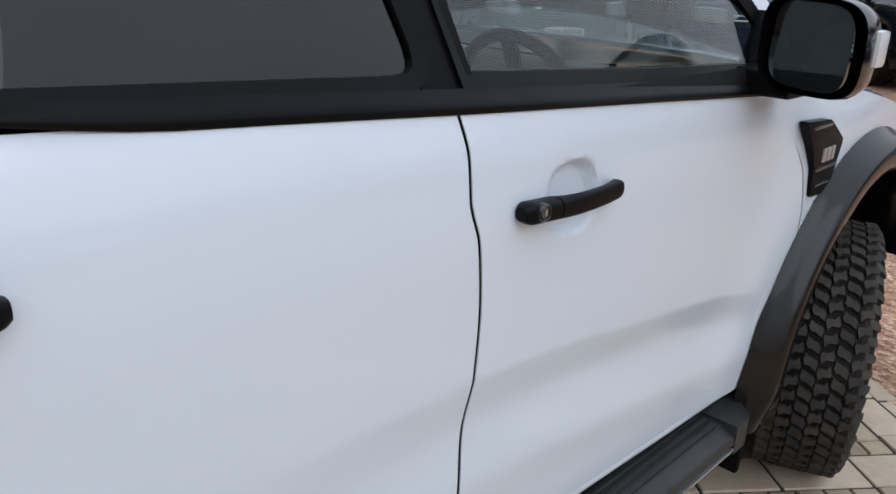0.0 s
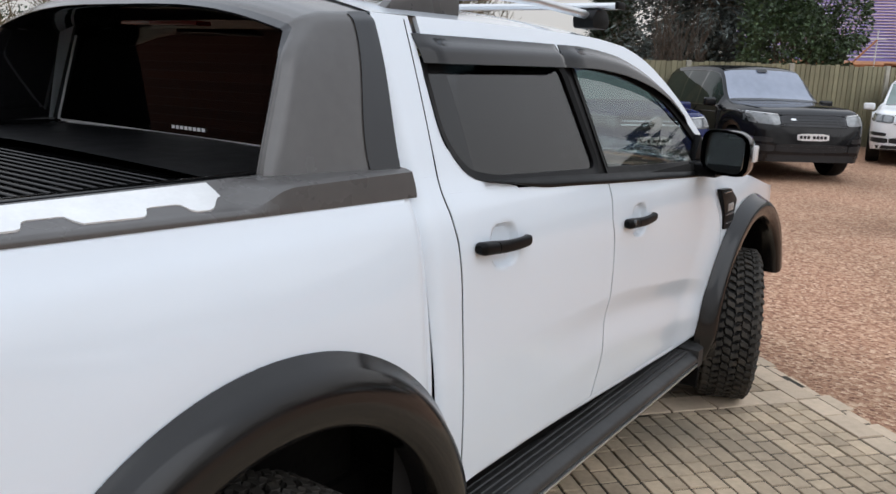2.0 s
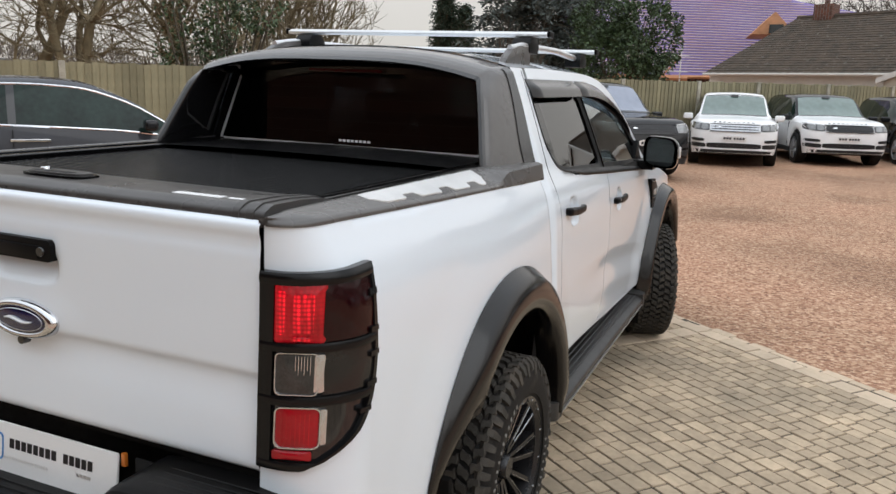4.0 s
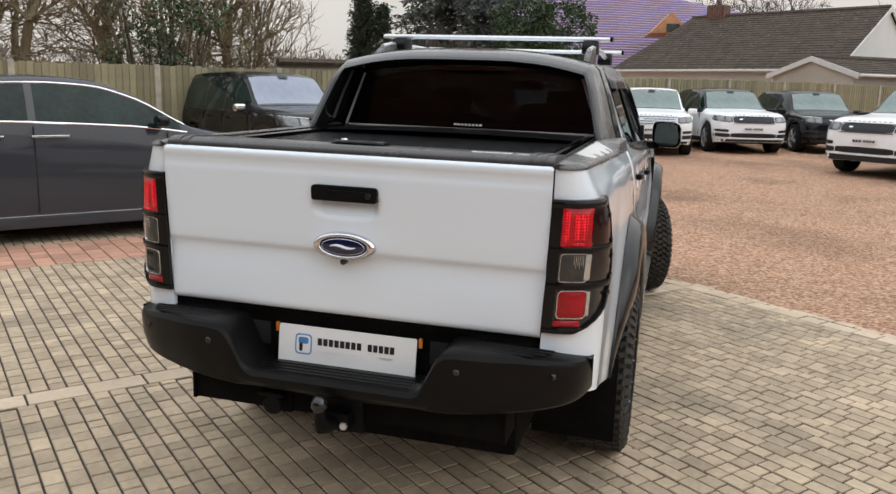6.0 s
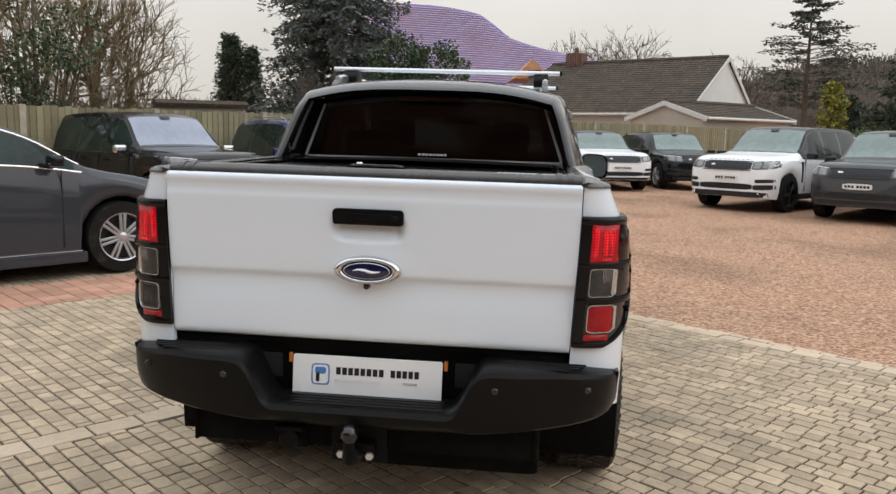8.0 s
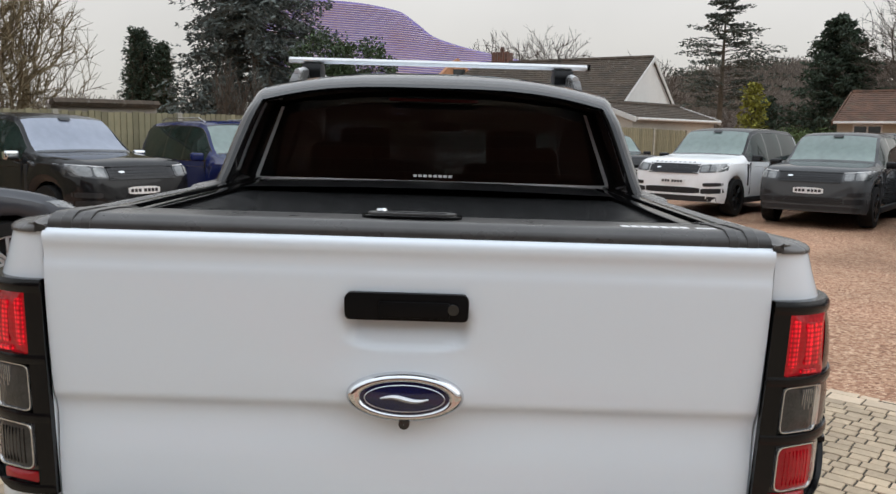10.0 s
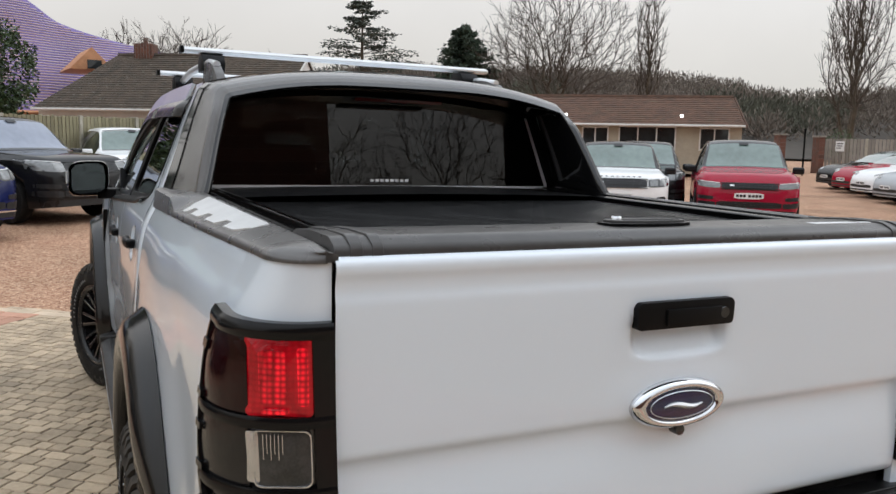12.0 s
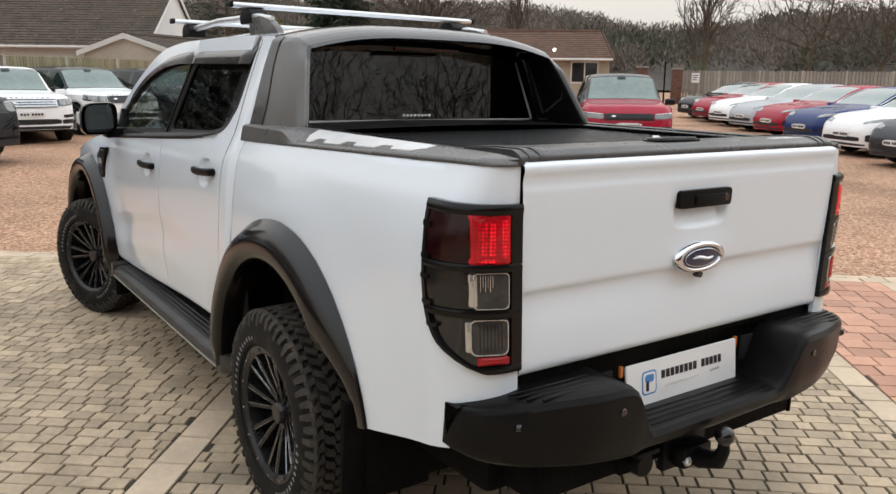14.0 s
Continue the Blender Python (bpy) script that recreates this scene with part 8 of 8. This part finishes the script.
def grow(rnd, store, fine, p, d, length, r, level, top, spread, up, kids, tip=0.007):
    n = 5 if level < 2 else 3
    pts, rads = [p.copy()], [r]
    q = p.copy()
    dd = d.copy()
    for i in range(n):
        wob = 0.10 + 0.07 * level
        dd = (dd + Vector((rnd.uniform(-wob, wob), rnd.uniform(-wob, wob), rnd.uniform(-wob, wob) + up * 0.10))).normalized()
        q = q + dd * (length / n)
        pts.append(q.copy())
        rads.append(max(tip, r * mix(1, 0.45, (i + 1) / n)))
        if level < top and (i >= 1 or level > 0):
            for _ in range(kids[level]):
                if rnd.random() < 0.86:
                    ax = dd.cross(Vector((rnd.uniform(-1, 1), rnd.uniform(-1, 1), rnd.uniform(-1, 1)))).normalized()
                    ang = radians(rnd.uniform(0.6, 1.25) * spread)
                    nd = (Matrix.Rotation(ang, 3, ax) @ dd).normalized()
                    nd.z += up * 0.18
                    grow(rnd, store, fine, q, nd.normalized(), length * rnd.uniform(0.48, 0.72), rads[-1] * 0.66, level + 1, top, spread, up, kids, tip)
    (store if level < 2 else fine).rod(pts, rads, 6 if level == 0 else 5 if level == 1 else 3)


def bare_tree(label, x, y, height, seed, spread=38, up=0.6, stems=1, r=0.2, top=5, kids=(1, 1, 2, 2, 2), bark=None, tip=0.007, group="", z=None):
    rnd = random.Random(seed)
    store, fine = Limbs(), Limbs()
    z = ground_z(x, y) - 0.05 if z is None else z
    for s in range(stems):
        lean = Vector((rnd.uniform(-1, 1), rnd.uniform(-1, 1), 0)) * (0.28 if stems > 1 else 0.06)
        grow(rnd, store, fine, Vector((x + lean.x * 0.8, y + lean.y * 0.8, z)), (Vector((0, 0, 1)) + lean).normalized(), height * rnd.uniform(0.5, 0.62), r, 0, top, spread, up, kids, tip)
    t = thing("tree", label, "tree", group)
    raw("trunk", store.v, store.f, bark or BARK, t, True)
    raw("crown", fine.v, fine.f, TWIG if bark is None else bark, t)
    return t


def dome_tree(label, x, y, height, width, seed, n=700, stems=1, low=0.22, tip=0.010, bark=None, group="", z=None, pull=0.32, top_heavy=0.55, name="tree", twigs=3, twig_len=0.7, lean=0.25):
    """A leafless tree grown towards points strewn through a domed crown: each joins the wood by the shortest easy way."""
    rnd = np.random.RandomState(seed)
    z = ground_z(x, y) - 0.05 if z is None else z
    pos, par, way = [], [], []
    for s in range(stems):
        off = rnd.uniform(-1, 1, 2) * (lean * width * 0.30 if stems > 1 else 0.02)
        last = -1
        top = height * (low + 0.10 * rnd.rand())
        for k in range(5):
            f = k / 4
            p = np.array([off[0] * 1.3 * f + rnd.uniform(-0.05, 0.05), off[1] * 1.3 * f + rnd.uniform(-0.05, 0.05), top * f])
            way.append(1000.0 if k < 3 else 0.0)
            pos.append(p)
            par.append(last)
            last = len(pos) - 1
    v = rnd.normal(size=(n * 2, 3))
    v /= np.linalg.norm(v, axis=1)[:, None]
    q = v * (rnd.rand(n * 2, 1) ** 0.5)
    q = q[q[:, 2] > -0.75][:n]
    wob = 1 + 0.16 * np.sin(q[:, 0] * 5 + seed) * np.cos(q[:, 1] * 4 - seed)
    pts = np.stack([q[:, 0] * width / 2 * wob, q[:, 1] * width / 2 * wob, height * (top_heavy + q[:, 2] * (1 - top_heavy) * wob)], 1)
    pts = pts[np.argsort(np.linalg.norm(pts - np.array([0, 0, height * low]), axis=1))]
    P = np.zeros((len(pos) + 4 * n + 8, 3))
    Wy = np.zeros(len(P))
    m = len(pos)
    P[:m], Wy[:m] = pos, way
    for t in pts:
        d = np.linalg.norm(P[:m] - t, axis=1)
        # wood that lies higher than the point is no good start
        cost = d + pull * Wy[:m] + 0.8 * np.maximum(0, P[:m, 2] - t[2])
        i = int(np.argmin(cost))
        steps = 1 + int(d[i] > 0.09 * height) + int(d[i] > 0.2 * height)
        a0, gap = P[i].copy(), float(d[i])
        for k in range(1, steps + 1):
            p = a0 + (t - a0) * k / steps
            if k < steps:
                p += rnd.uniform(-0.05, 0.05, 3) * gap + np.array([0, 0, 0.05 * gap])
            P[m], Wy[m] = p, Wy[i] + float(np.linalg.norm(p - P[i]))
            par.append(i)
            i = m
            m += 1
    load = np.zeros(m)
    kids = np.zeros(m, int)
    for i in range(m - 1, 0, -1):
        if kids[i] == 0:
            load[i] = tip ** 2.06
        if par[i] >= 0:
            load[par[i]] += load[i]
            kids[par[i]] += 1
    rad = [float(g) for g in load ** (1 / 2.06)]
    thick, fine = Limbs(), Limbs()
    cut = tip * 4.5
    base = Vector((x, y, z))
    for i in range(m):
        if par[i] < 0:
            continue
        a0, b0 = Vector(P[par[i]].tolist()) + base, Vector(P[i].tolist()) + base
        r0 = min(rad[par[i]], rad[i] * 1.35)
        (thick if rad[i] > cut else fine).rod([a0, b0], [r0, rad[i]], 6 if rad[i] > cut * 2 else 4 if rad[i] > cut else 3)
        if kids[i] == 0 or rad[i] < tip * 2.2:
            d = (b0 - a0).normalized()
            for k in range(twigs):
                e = (d + Vector(rnd.uniform(-0.75, 0.75, 3).tolist()) + Vector((0, 0, 0.25))).normalized()
                s0 = a0.lerp(b0, 0.3 + 0.7 * rnd.rand())
                fine.rod([s0, s0 + e * twig_len * rnd.uniform(0.4, 1.0)], [tip * 0.8, tip * 0.45], 3)
    t = thing(name, label, "tree", group)
    raw("trunk", thick.v, thick.f, bark or BARK, t, True)
    raw("crown", fine.v, fine.f, TWIG if bark is None else bark, t)
    return t


class Leaves:
    def __init__(self):
        self.v, self.f = [], []

    def leaf(self, p, d, w, ln, rnd):
        """A pointed four-cornered leaf or needle spray."""
        s = d.cross(Vector((rnd.uniform(-1, 1), rnd.uniform(-1, 1), rnd.uniform(-1, 1)))).normalized() * w
        i = len(self.v)
        for q in (p, p + d * ln * 0.45 + s, p + d * ln, p + d * ln * 0.5 - s):
            self.v.append((q.x, q.y, q.z))
        self.f.append((i, i + 1, i + 2, i + 3))


def conifer(label, x, y, height, radius, seed, mtl, droop=0.25, layers=26, per=9, sprays=9, bare=0.08, power=1.0, leaf=0.32, flat=False, z=None, leafw=0.10):
    """Trunk with whorls of limbs, each hung with needle sprays; the outline stays uneven."""
    rnd = random.Random(seed)
    t = thing("conifer", label, "tree")
    z = ground_z(x, y) - 0.05 if z is None else z
    lm, lv = Limbs(), Leaves()
    lm.rod([Vector((x, y, z)), Vector((x + 0.05, y, z + height * 0.5)), Vector((x, y, z + height))], [height * 0.022, height * 0.014, 0.02], 7)
    for k in range(layers):
        f = mix(bare, 0.985, k / (layers - 1))
        r = radius * (1 - f) ** power * rnd.uniform(0.75, 1.12) + 0.12
        if flat:
            r = radius * rnd.uniform(0.55, 1.0) * min(1, 1.7 * (1 - f) ** 0.62 + 0.08)
        for j in range(per):
            a = rnd.uniform(0, math.tau)
            rr = r * rnd.uniform(0.65, 1.1)
            d = Vector((math.cos(a), math.sin(a), 0))
            p0 = Vector((x, y, z + height * f + rnd.uniform(-0.2, 0.2)))
            end = p0 + d * rr + Vector((0, 0, (0.08 if flat else -droop) * rr))
            lm.rod([p0, p0.lerp(end, 0.5) + Vector((0, 0, 0.05 * rr)), end], [0.035, 0.02, 0.008], 3)
            for s in range(sprays):
                g = mix(0.25, 1.02, (s + rnd.random()) / sprays)
                q = p0.lerp(end, g) + Vector((rnd.uniform(-1, 1), rnd.uniform(-1, 1), rnd.uniform(-0.6, 0.5))) * 0.14 * (1 + rr * 0.25)
                for _ in range(3):
                    ld = (d * rnd.uniform(0.0, 1.0) + Vector((rnd.uniform(-1, 1), rnd.uniform(-1, 1), rnd.uniform(-0.9, 0.5) if not flat else rnd.uniform(-0.15, 0.3)))).normalized()
                    lv.leaf(q, ld, leafw * rnd.uniform(0.6, 1.2), leaf * rnd.uniform(0.6, 1.3), rnd)
    raw("trunk", lm.v, lm.f, BARK, t)
    raw("crown", lv.v, lv.f, mtl, t)
    return t


def leafy(label, x, y, blobs, n, seed, mtl, leaf=0.16, stems=4, name="shrub", z=None):
    """An evergreen shrub: stems, and leaves scattered through several uneven lobes."""
    rnd = random.Random(seed)
    t = thing(name, label, "shrub")
    z = ground_z(x, y) - 0.03 if z is None else z
    lm, lv = Limbs(), Leaves()
    for dx, dy, zc, rx, rz in blobs:
        for s in range(stems):
            q = Vector((x + dx, y + dy, z + zc)) + Vector((rnd.uniform(-rx, rx), rnd.uniform(-rx, rx), rnd.uniform(-rz, rz))) * 0.6
            lm.rod([Vector((x + dx * 0.3, y + dy * 0.3, z)), Vector((x, y, z)).lerp(q, 0.6), q], [0.05, 0.035, 0.012], 4)
        for k in range(int(n * rx * rz)):
            v = Vector((rnd.gauss(0, 1), rnd.gauss(0, 1), rnd.gauss(0, 1))).normalized() * rnd.uniform(0.55, 1.0) ** 0.6
            w = 1 + 0.35 * noise.noise(v * 2.3 + Vector((dx * 3, zc, seed)))
            q = Vector((x + dx + v.x * rx * w, y + dy + v.y * rx * w, z + zc + v.z * rz * w))
            if noise.noise(q * 1.4) < -0.22:
                continue
            d = (v + Vector((rnd.uniform(-1, 1), rnd.uniform(-1, 1), rnd.uniform(-1, 0.6)))).normalized()
            lv.leaf(q, d, leaf * 0.35, leaf * rnd.uniform(0.7, 1.3), rnd)
    raw("stem", lm.v, lm.f, BARK, t)
    raw("foliage", lv.v, lv.f, mtl, t)
    return t


def spot(az, r, c=(-2.77, -0.66)):
    return c[0] + r * math.cos(radians(az)), c[1] + r * math.sin(radians(az))


# behind the left fence
for i, (az, r, h, w, st) in enumerate(((62, 22, 8.5, 5.5, 2), (54, 21, 8.0, 5.0, 3), (47.5, 20.5, 8.5, 5.0, 4), (42.5, 20.0, 8.0, 4.6, 4), (38.5, 21.5, 7.6, 4.2, 3), (35, 25, 9.5, 4.6, 3), (29.6, 22.0, 7.2, 3.4, 4))):
    dome_tree("leafless garden tree with several pale stems", *spot(az, r), h, w, 20 + i, n=1000, stems=st, low=0.26, tip=0.0088, pull=0.55, bark=BARKG, group="bare trees behind the fence", top_heavy=0.56, twigs=3, twig_len=0.55, lean=0.9)
leafy("holly-like evergreen tree with glossy dark leaves", *spot(33.4, 18.9), ((0, 0, 2.5, 0.75, 0.9), (0.3, -0.6, 3.3, 0.6, 0.7), (-0.5, 0.6, 2.1, 0.6, 0.6), (0.1, 0.3, 4.1, 0.35, 0.5)), 1500, 5, LEAF, 0.085)
leafy("glossy holly tree behind the fence", *spot(35.0, 18.6), ((0, 0, 2.2, 0.8, 0.8), (0.5, -0.5, 2.9, 0.7, 0.7), (-0.4, 0.5, 3.4, 0.4, 0.5)), 1000, 15, LEAF, 0.085)
for i, (az, r, h, w) in enumerate(((32.4, 21.0, 6.6, 4.2), (28.2, 21.5, 5.2, 3.2))):
    dome_tree("leafless garden tree with several pale stems", *spot(az, r), h, w, 220 + i, n=380, stems=3, low=0.16, tip=0.0088, pull=0.5, bark=BARKG, group="bare trees behind the fence", top_heavy=0.46, twigs=3, twig_len=0.5, lean=0.8)
leafy("low evergreen shrub behind the fence", *spot(27.8, 21.8), ((0, 0, 1.2, 0.9, 0.55),), 1500, 6, LEAF, 0.09)
leafy("ivy-dark evergreen mass beyond the fence", *spot(57, 25), ((0, 0, 1.8, 1.6, 1.0),), 1100, 8, LEAF, 0.11)
conifer("narrow dark green cypress tree", *spot(21.45, 38), 5.3, 0.85, 31, DARKNEEDLE, droop=-1.3, layers=60, per=11, sprays=8, bare=0.03, power=0.55, leaf=0.16, leafw=0.03)
conifer("narrow dark green cypress tree", *spot(20.15, 37.5), 4.8, 0.65, 32, DARKNEEDLE, droop=-1.3, layers=56, per=9, sprays=7, bare=0.03, power=0.55, leaf=0.16, leafw=0.03)
conifer("large blue-grey spruce tree", *spot(14.2, 32.0), 12.5, 4.0, 33, SPRUCE, droop=0.28, layers=42, per=15, sprays=40, bare=0.06, power=0.62, leaf=0.22, leafw=0.04)
leafy("dense green evergreen shrub beside the spruce", *spot(9.0, 28.5), ((0, 0, 2.2, 1.5, 1.7), (0.4, 0.6, 3.7, 1.1, 1.1), (0, -0.8, 3.2, 1.2, 1.3)), 3800, 9, LEAF, 0.11)
bare_tree("thicket of bare brown stems", *spot(15.5, 27.5), 3.4, 44, spread=16, up=0.9, stems=9, r=0.03, top=2, kids=(1, 2, 2, 1), tip=0.008, group="bare trees behind the fence")
# beyond the bungalow
for i, (az, r, h, w) in enumerate(((-2.9, 72, 10.3, 6.8), (-6.2, 74, 11.0, 8.4), (-12.8, 86, 10.0, 8.5))):
    dome_tree("distant leafless broad tree", *spot(az, r), h, w, 60 + i, n=620, low=0.25, tip=0.019, group="far bare trees", top_heavy=0.60, twig_len=0.9, pull=0.45)
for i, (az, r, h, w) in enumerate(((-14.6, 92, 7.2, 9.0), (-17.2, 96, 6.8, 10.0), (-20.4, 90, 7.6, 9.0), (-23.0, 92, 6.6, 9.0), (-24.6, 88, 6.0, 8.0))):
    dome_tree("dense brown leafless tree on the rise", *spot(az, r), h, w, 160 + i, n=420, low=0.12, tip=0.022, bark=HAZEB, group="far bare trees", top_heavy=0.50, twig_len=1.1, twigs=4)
conifer("tall cedar with flat, open layers", *spot(-17.4, 68), 12.6, 5.6, 71, CEDARN, layers=15, per=8, sprays=24, bare=0.34, flat=True, power=0.58, leaf=0.32, leafw=0.06)
conifer("golden yellow garden conifer", *spot(-19.0, 44), 4.4, 1.0, 72, GOLD, droop=-0.6, layers=22, per=8, sprays=5, bare=0.03, power=0.6, leaf=0.2, leafw=0.06)
conifer("dark green rounded conifer", *spot(-20.0, 46), 3.7, 0.95, 73, DARKNEEDLE, droop=-0.6, layers=20, per=8, sprays=5, bare=0.03, power=0.5, leaf=0.2, leafw=0.06)
leafy("clipped green garden hedge", *spot(-21.5, 43), ((0, 0, 1.1, 1.6, 1.15), (0.6, -2.0, 1.05, 1.6, 1.1), (-0.5, 1.8, 1.0, 1.3, 1.0)), 3200, 12, HEDGE, 0.09, name="hedge")
conifer("dark green broad pine tree", *spot(-25.8, 56, (-1.38, 0.5)), 9.3, 4.7, 74, DARKNEEDLE, droop=-0.12, layers=26, per=12, sprays=30, bare=0.10, power=0.72, leaf=0.28, leafw=0.06)
# beyond the long bungalow
OC = (-1.38, 0.5)
dome_tree("great spreading leafless tree", *spot(-32.2, 54, OC), 12.4, 11.5, 81, n=1500, low=0.20, tip=0.0135, group="far bare trees", top_heavy=0.52, pull=0.60, twig_len=0.9)
dome_tree("tall narrow leafless poplar", *spot(-38.55, 60, OC), 14.5, 2.3, 82, n=520, low=0.16, tip=0.015, group="far bare trees", top_heavy=0.56, pull=0.8, twig_len=0.8)
OC2 = (-1.52, 2.02)
dome_tree("tall clump of leafless poplars", *spot(-52.2, 62, OC2), 15.5, 4.6, 83, n=900, stems=4, low=0.2, tip=0.015, group="far bare trees", top_heavy=0.56, pull=0.8, twig_len=0.8, lean=0.8)
for i, (az, r, h, w) in enumerate(((-58.8, 60, 12.0, 10), (-62.8, 62, 11.5, 10), (-71, 60, 12, 10), (-79, 58, 12, 10), (-88, 50, 12, 9), (-100, 46, 13, 10), (-112, 48, 12, 10), (-126, 45, 12, 10), (-140, 42, 11, 9), (-150, 46, 13, 11), (-160, 40, 10, 9), (-169, 44, 12, 10), (-178, 42, 11, 8))):
    dome_tree("large leafless roadside tree", *spot(az, r, OC2), h, w, 90 + i, n=520, low=0.2, tip=0.0125, group="far bare trees", top_heavy=0.55, pull=0.45, twig_len=1.0)
dome_tree("tall clump of leafless poplars", *spot(-92, 40, OC2), 14.0, 4.5, 84, n=500, stems=4, low=0.2, tip=0.015, group="far bare trees", top_heavy=0.56, pull=0.8, twig_len=0.8, lean=0.8)

leafy("dark evergreen shrub behind the picket fence", *spot(-51.7, 57, OC2), ((0, 0, 1.7, 1.1, 1.0),), 900, 14, LEAF, 0.12)

# wooded rise on the horizon
rh = random.Random(77)
hv, hf = [], []
hk = curve([(-180, 0.6), (-100, 1.2), (-66, 1.2), (-57, 1.15), (-54, 0.98), (-51, 0.88), (-47.5, 0.92), (-44, 1.2), (-40, 1.35), (-36, 1.45), (-20, 1.5), (-10, 0.7), (0, 0.5), (260, 0.5)])
for k in range(73):
    a = radians(-100 + 5 * k)
    for r, z in ((95, 0.4), (150, 5.8 * hk(-100 + 5 * k)), (210, (11.2 + 1.4 * noise.noise(Vector((k * 0.3, 0, 0)))) * hk(-100 + 5 * k)), (300, 12.4 * hk(-100 + 5 * k))):
        hv.append((r * math.cos(a), r * math.sin(a), z))
for k in range(72):
    for j in range(3):
        i = k * 4 + j
        hf.append((i, i + 4, i + 5, i + 1))
tagged(raw("backdrop", hv, hf, HILLM, smooth=True), "low wooded rise on the horizon", "hill", kind="structure")
wood, dark = Leaves(), Leaves()
for k in range(3300):
    az = rh.uniform(-78, -8) if k < 2700 else rh.uniform(-100, 60)
    r = 108 + 112 * rh.random() ** 0.7
    x, y = r * math.cos(radians(az)), r * math.sin(radians(az))
    z = mix(0.3, 11.4, ease(85, 225, r)) * hk(az) - 0.6
    h = rh.uniform(3.4, 7.2)
    w = rh.uniform(2.0, 3.6)
    st = dark if noise.noise(Vector((az * 0.12, r * 0.01, 3))) > (0.42 if az > -55.5 else -0.12) else wood
    for _ in range(58 if st is wood else 46):
        v = Vector((rh.gauss(0, 1), rh.gauss(0, 1), abs(rh.gauss(0, 1)))).normalized() * rh.uniform(0.3, 1.0) ** 0.5
        q = Vector((x + v.x * w, y + v.y * w, z + h * (0.30 + 0.60 * v.z)))
        d = (v * 0.8 + Vector((rh.uniform(-0.5, 0.5), rh.uniform(-0.5, 0.5), 0.5))).normalized()
        st.leaf(q, d, rh.uniform(0.05, 0.14) if st is wood else rh.uniform(0.12, 0.22), rh.uniform(0.7, 1.3), rh)
tagged(raw("far_woods", wood.v, wood.f, WOODS), "leafless brown woods on the far rise", "woods", kind="stuff")
tagged(raw("far_evergreens", dark.v, dark.f, WOODD), "dark evergreen patches in the far woods", "woods", kind="stuff")

# ---- single pavers where the camera passes nearest ----
for spec in near_list[:300]:
    pv, pf = [], []
    block(pv, pf, *spec)
    raw("paver", pv, pf, PAVER, apron)
rest_v, rest_f = [], []
for spec in near_list[300:]:
    block(rest_v, rest_f, *spec)
if rest_v:
    tagged(raw("paver_rest", rest_v, rest_f, PAVER_I, apron), kind="stuff")
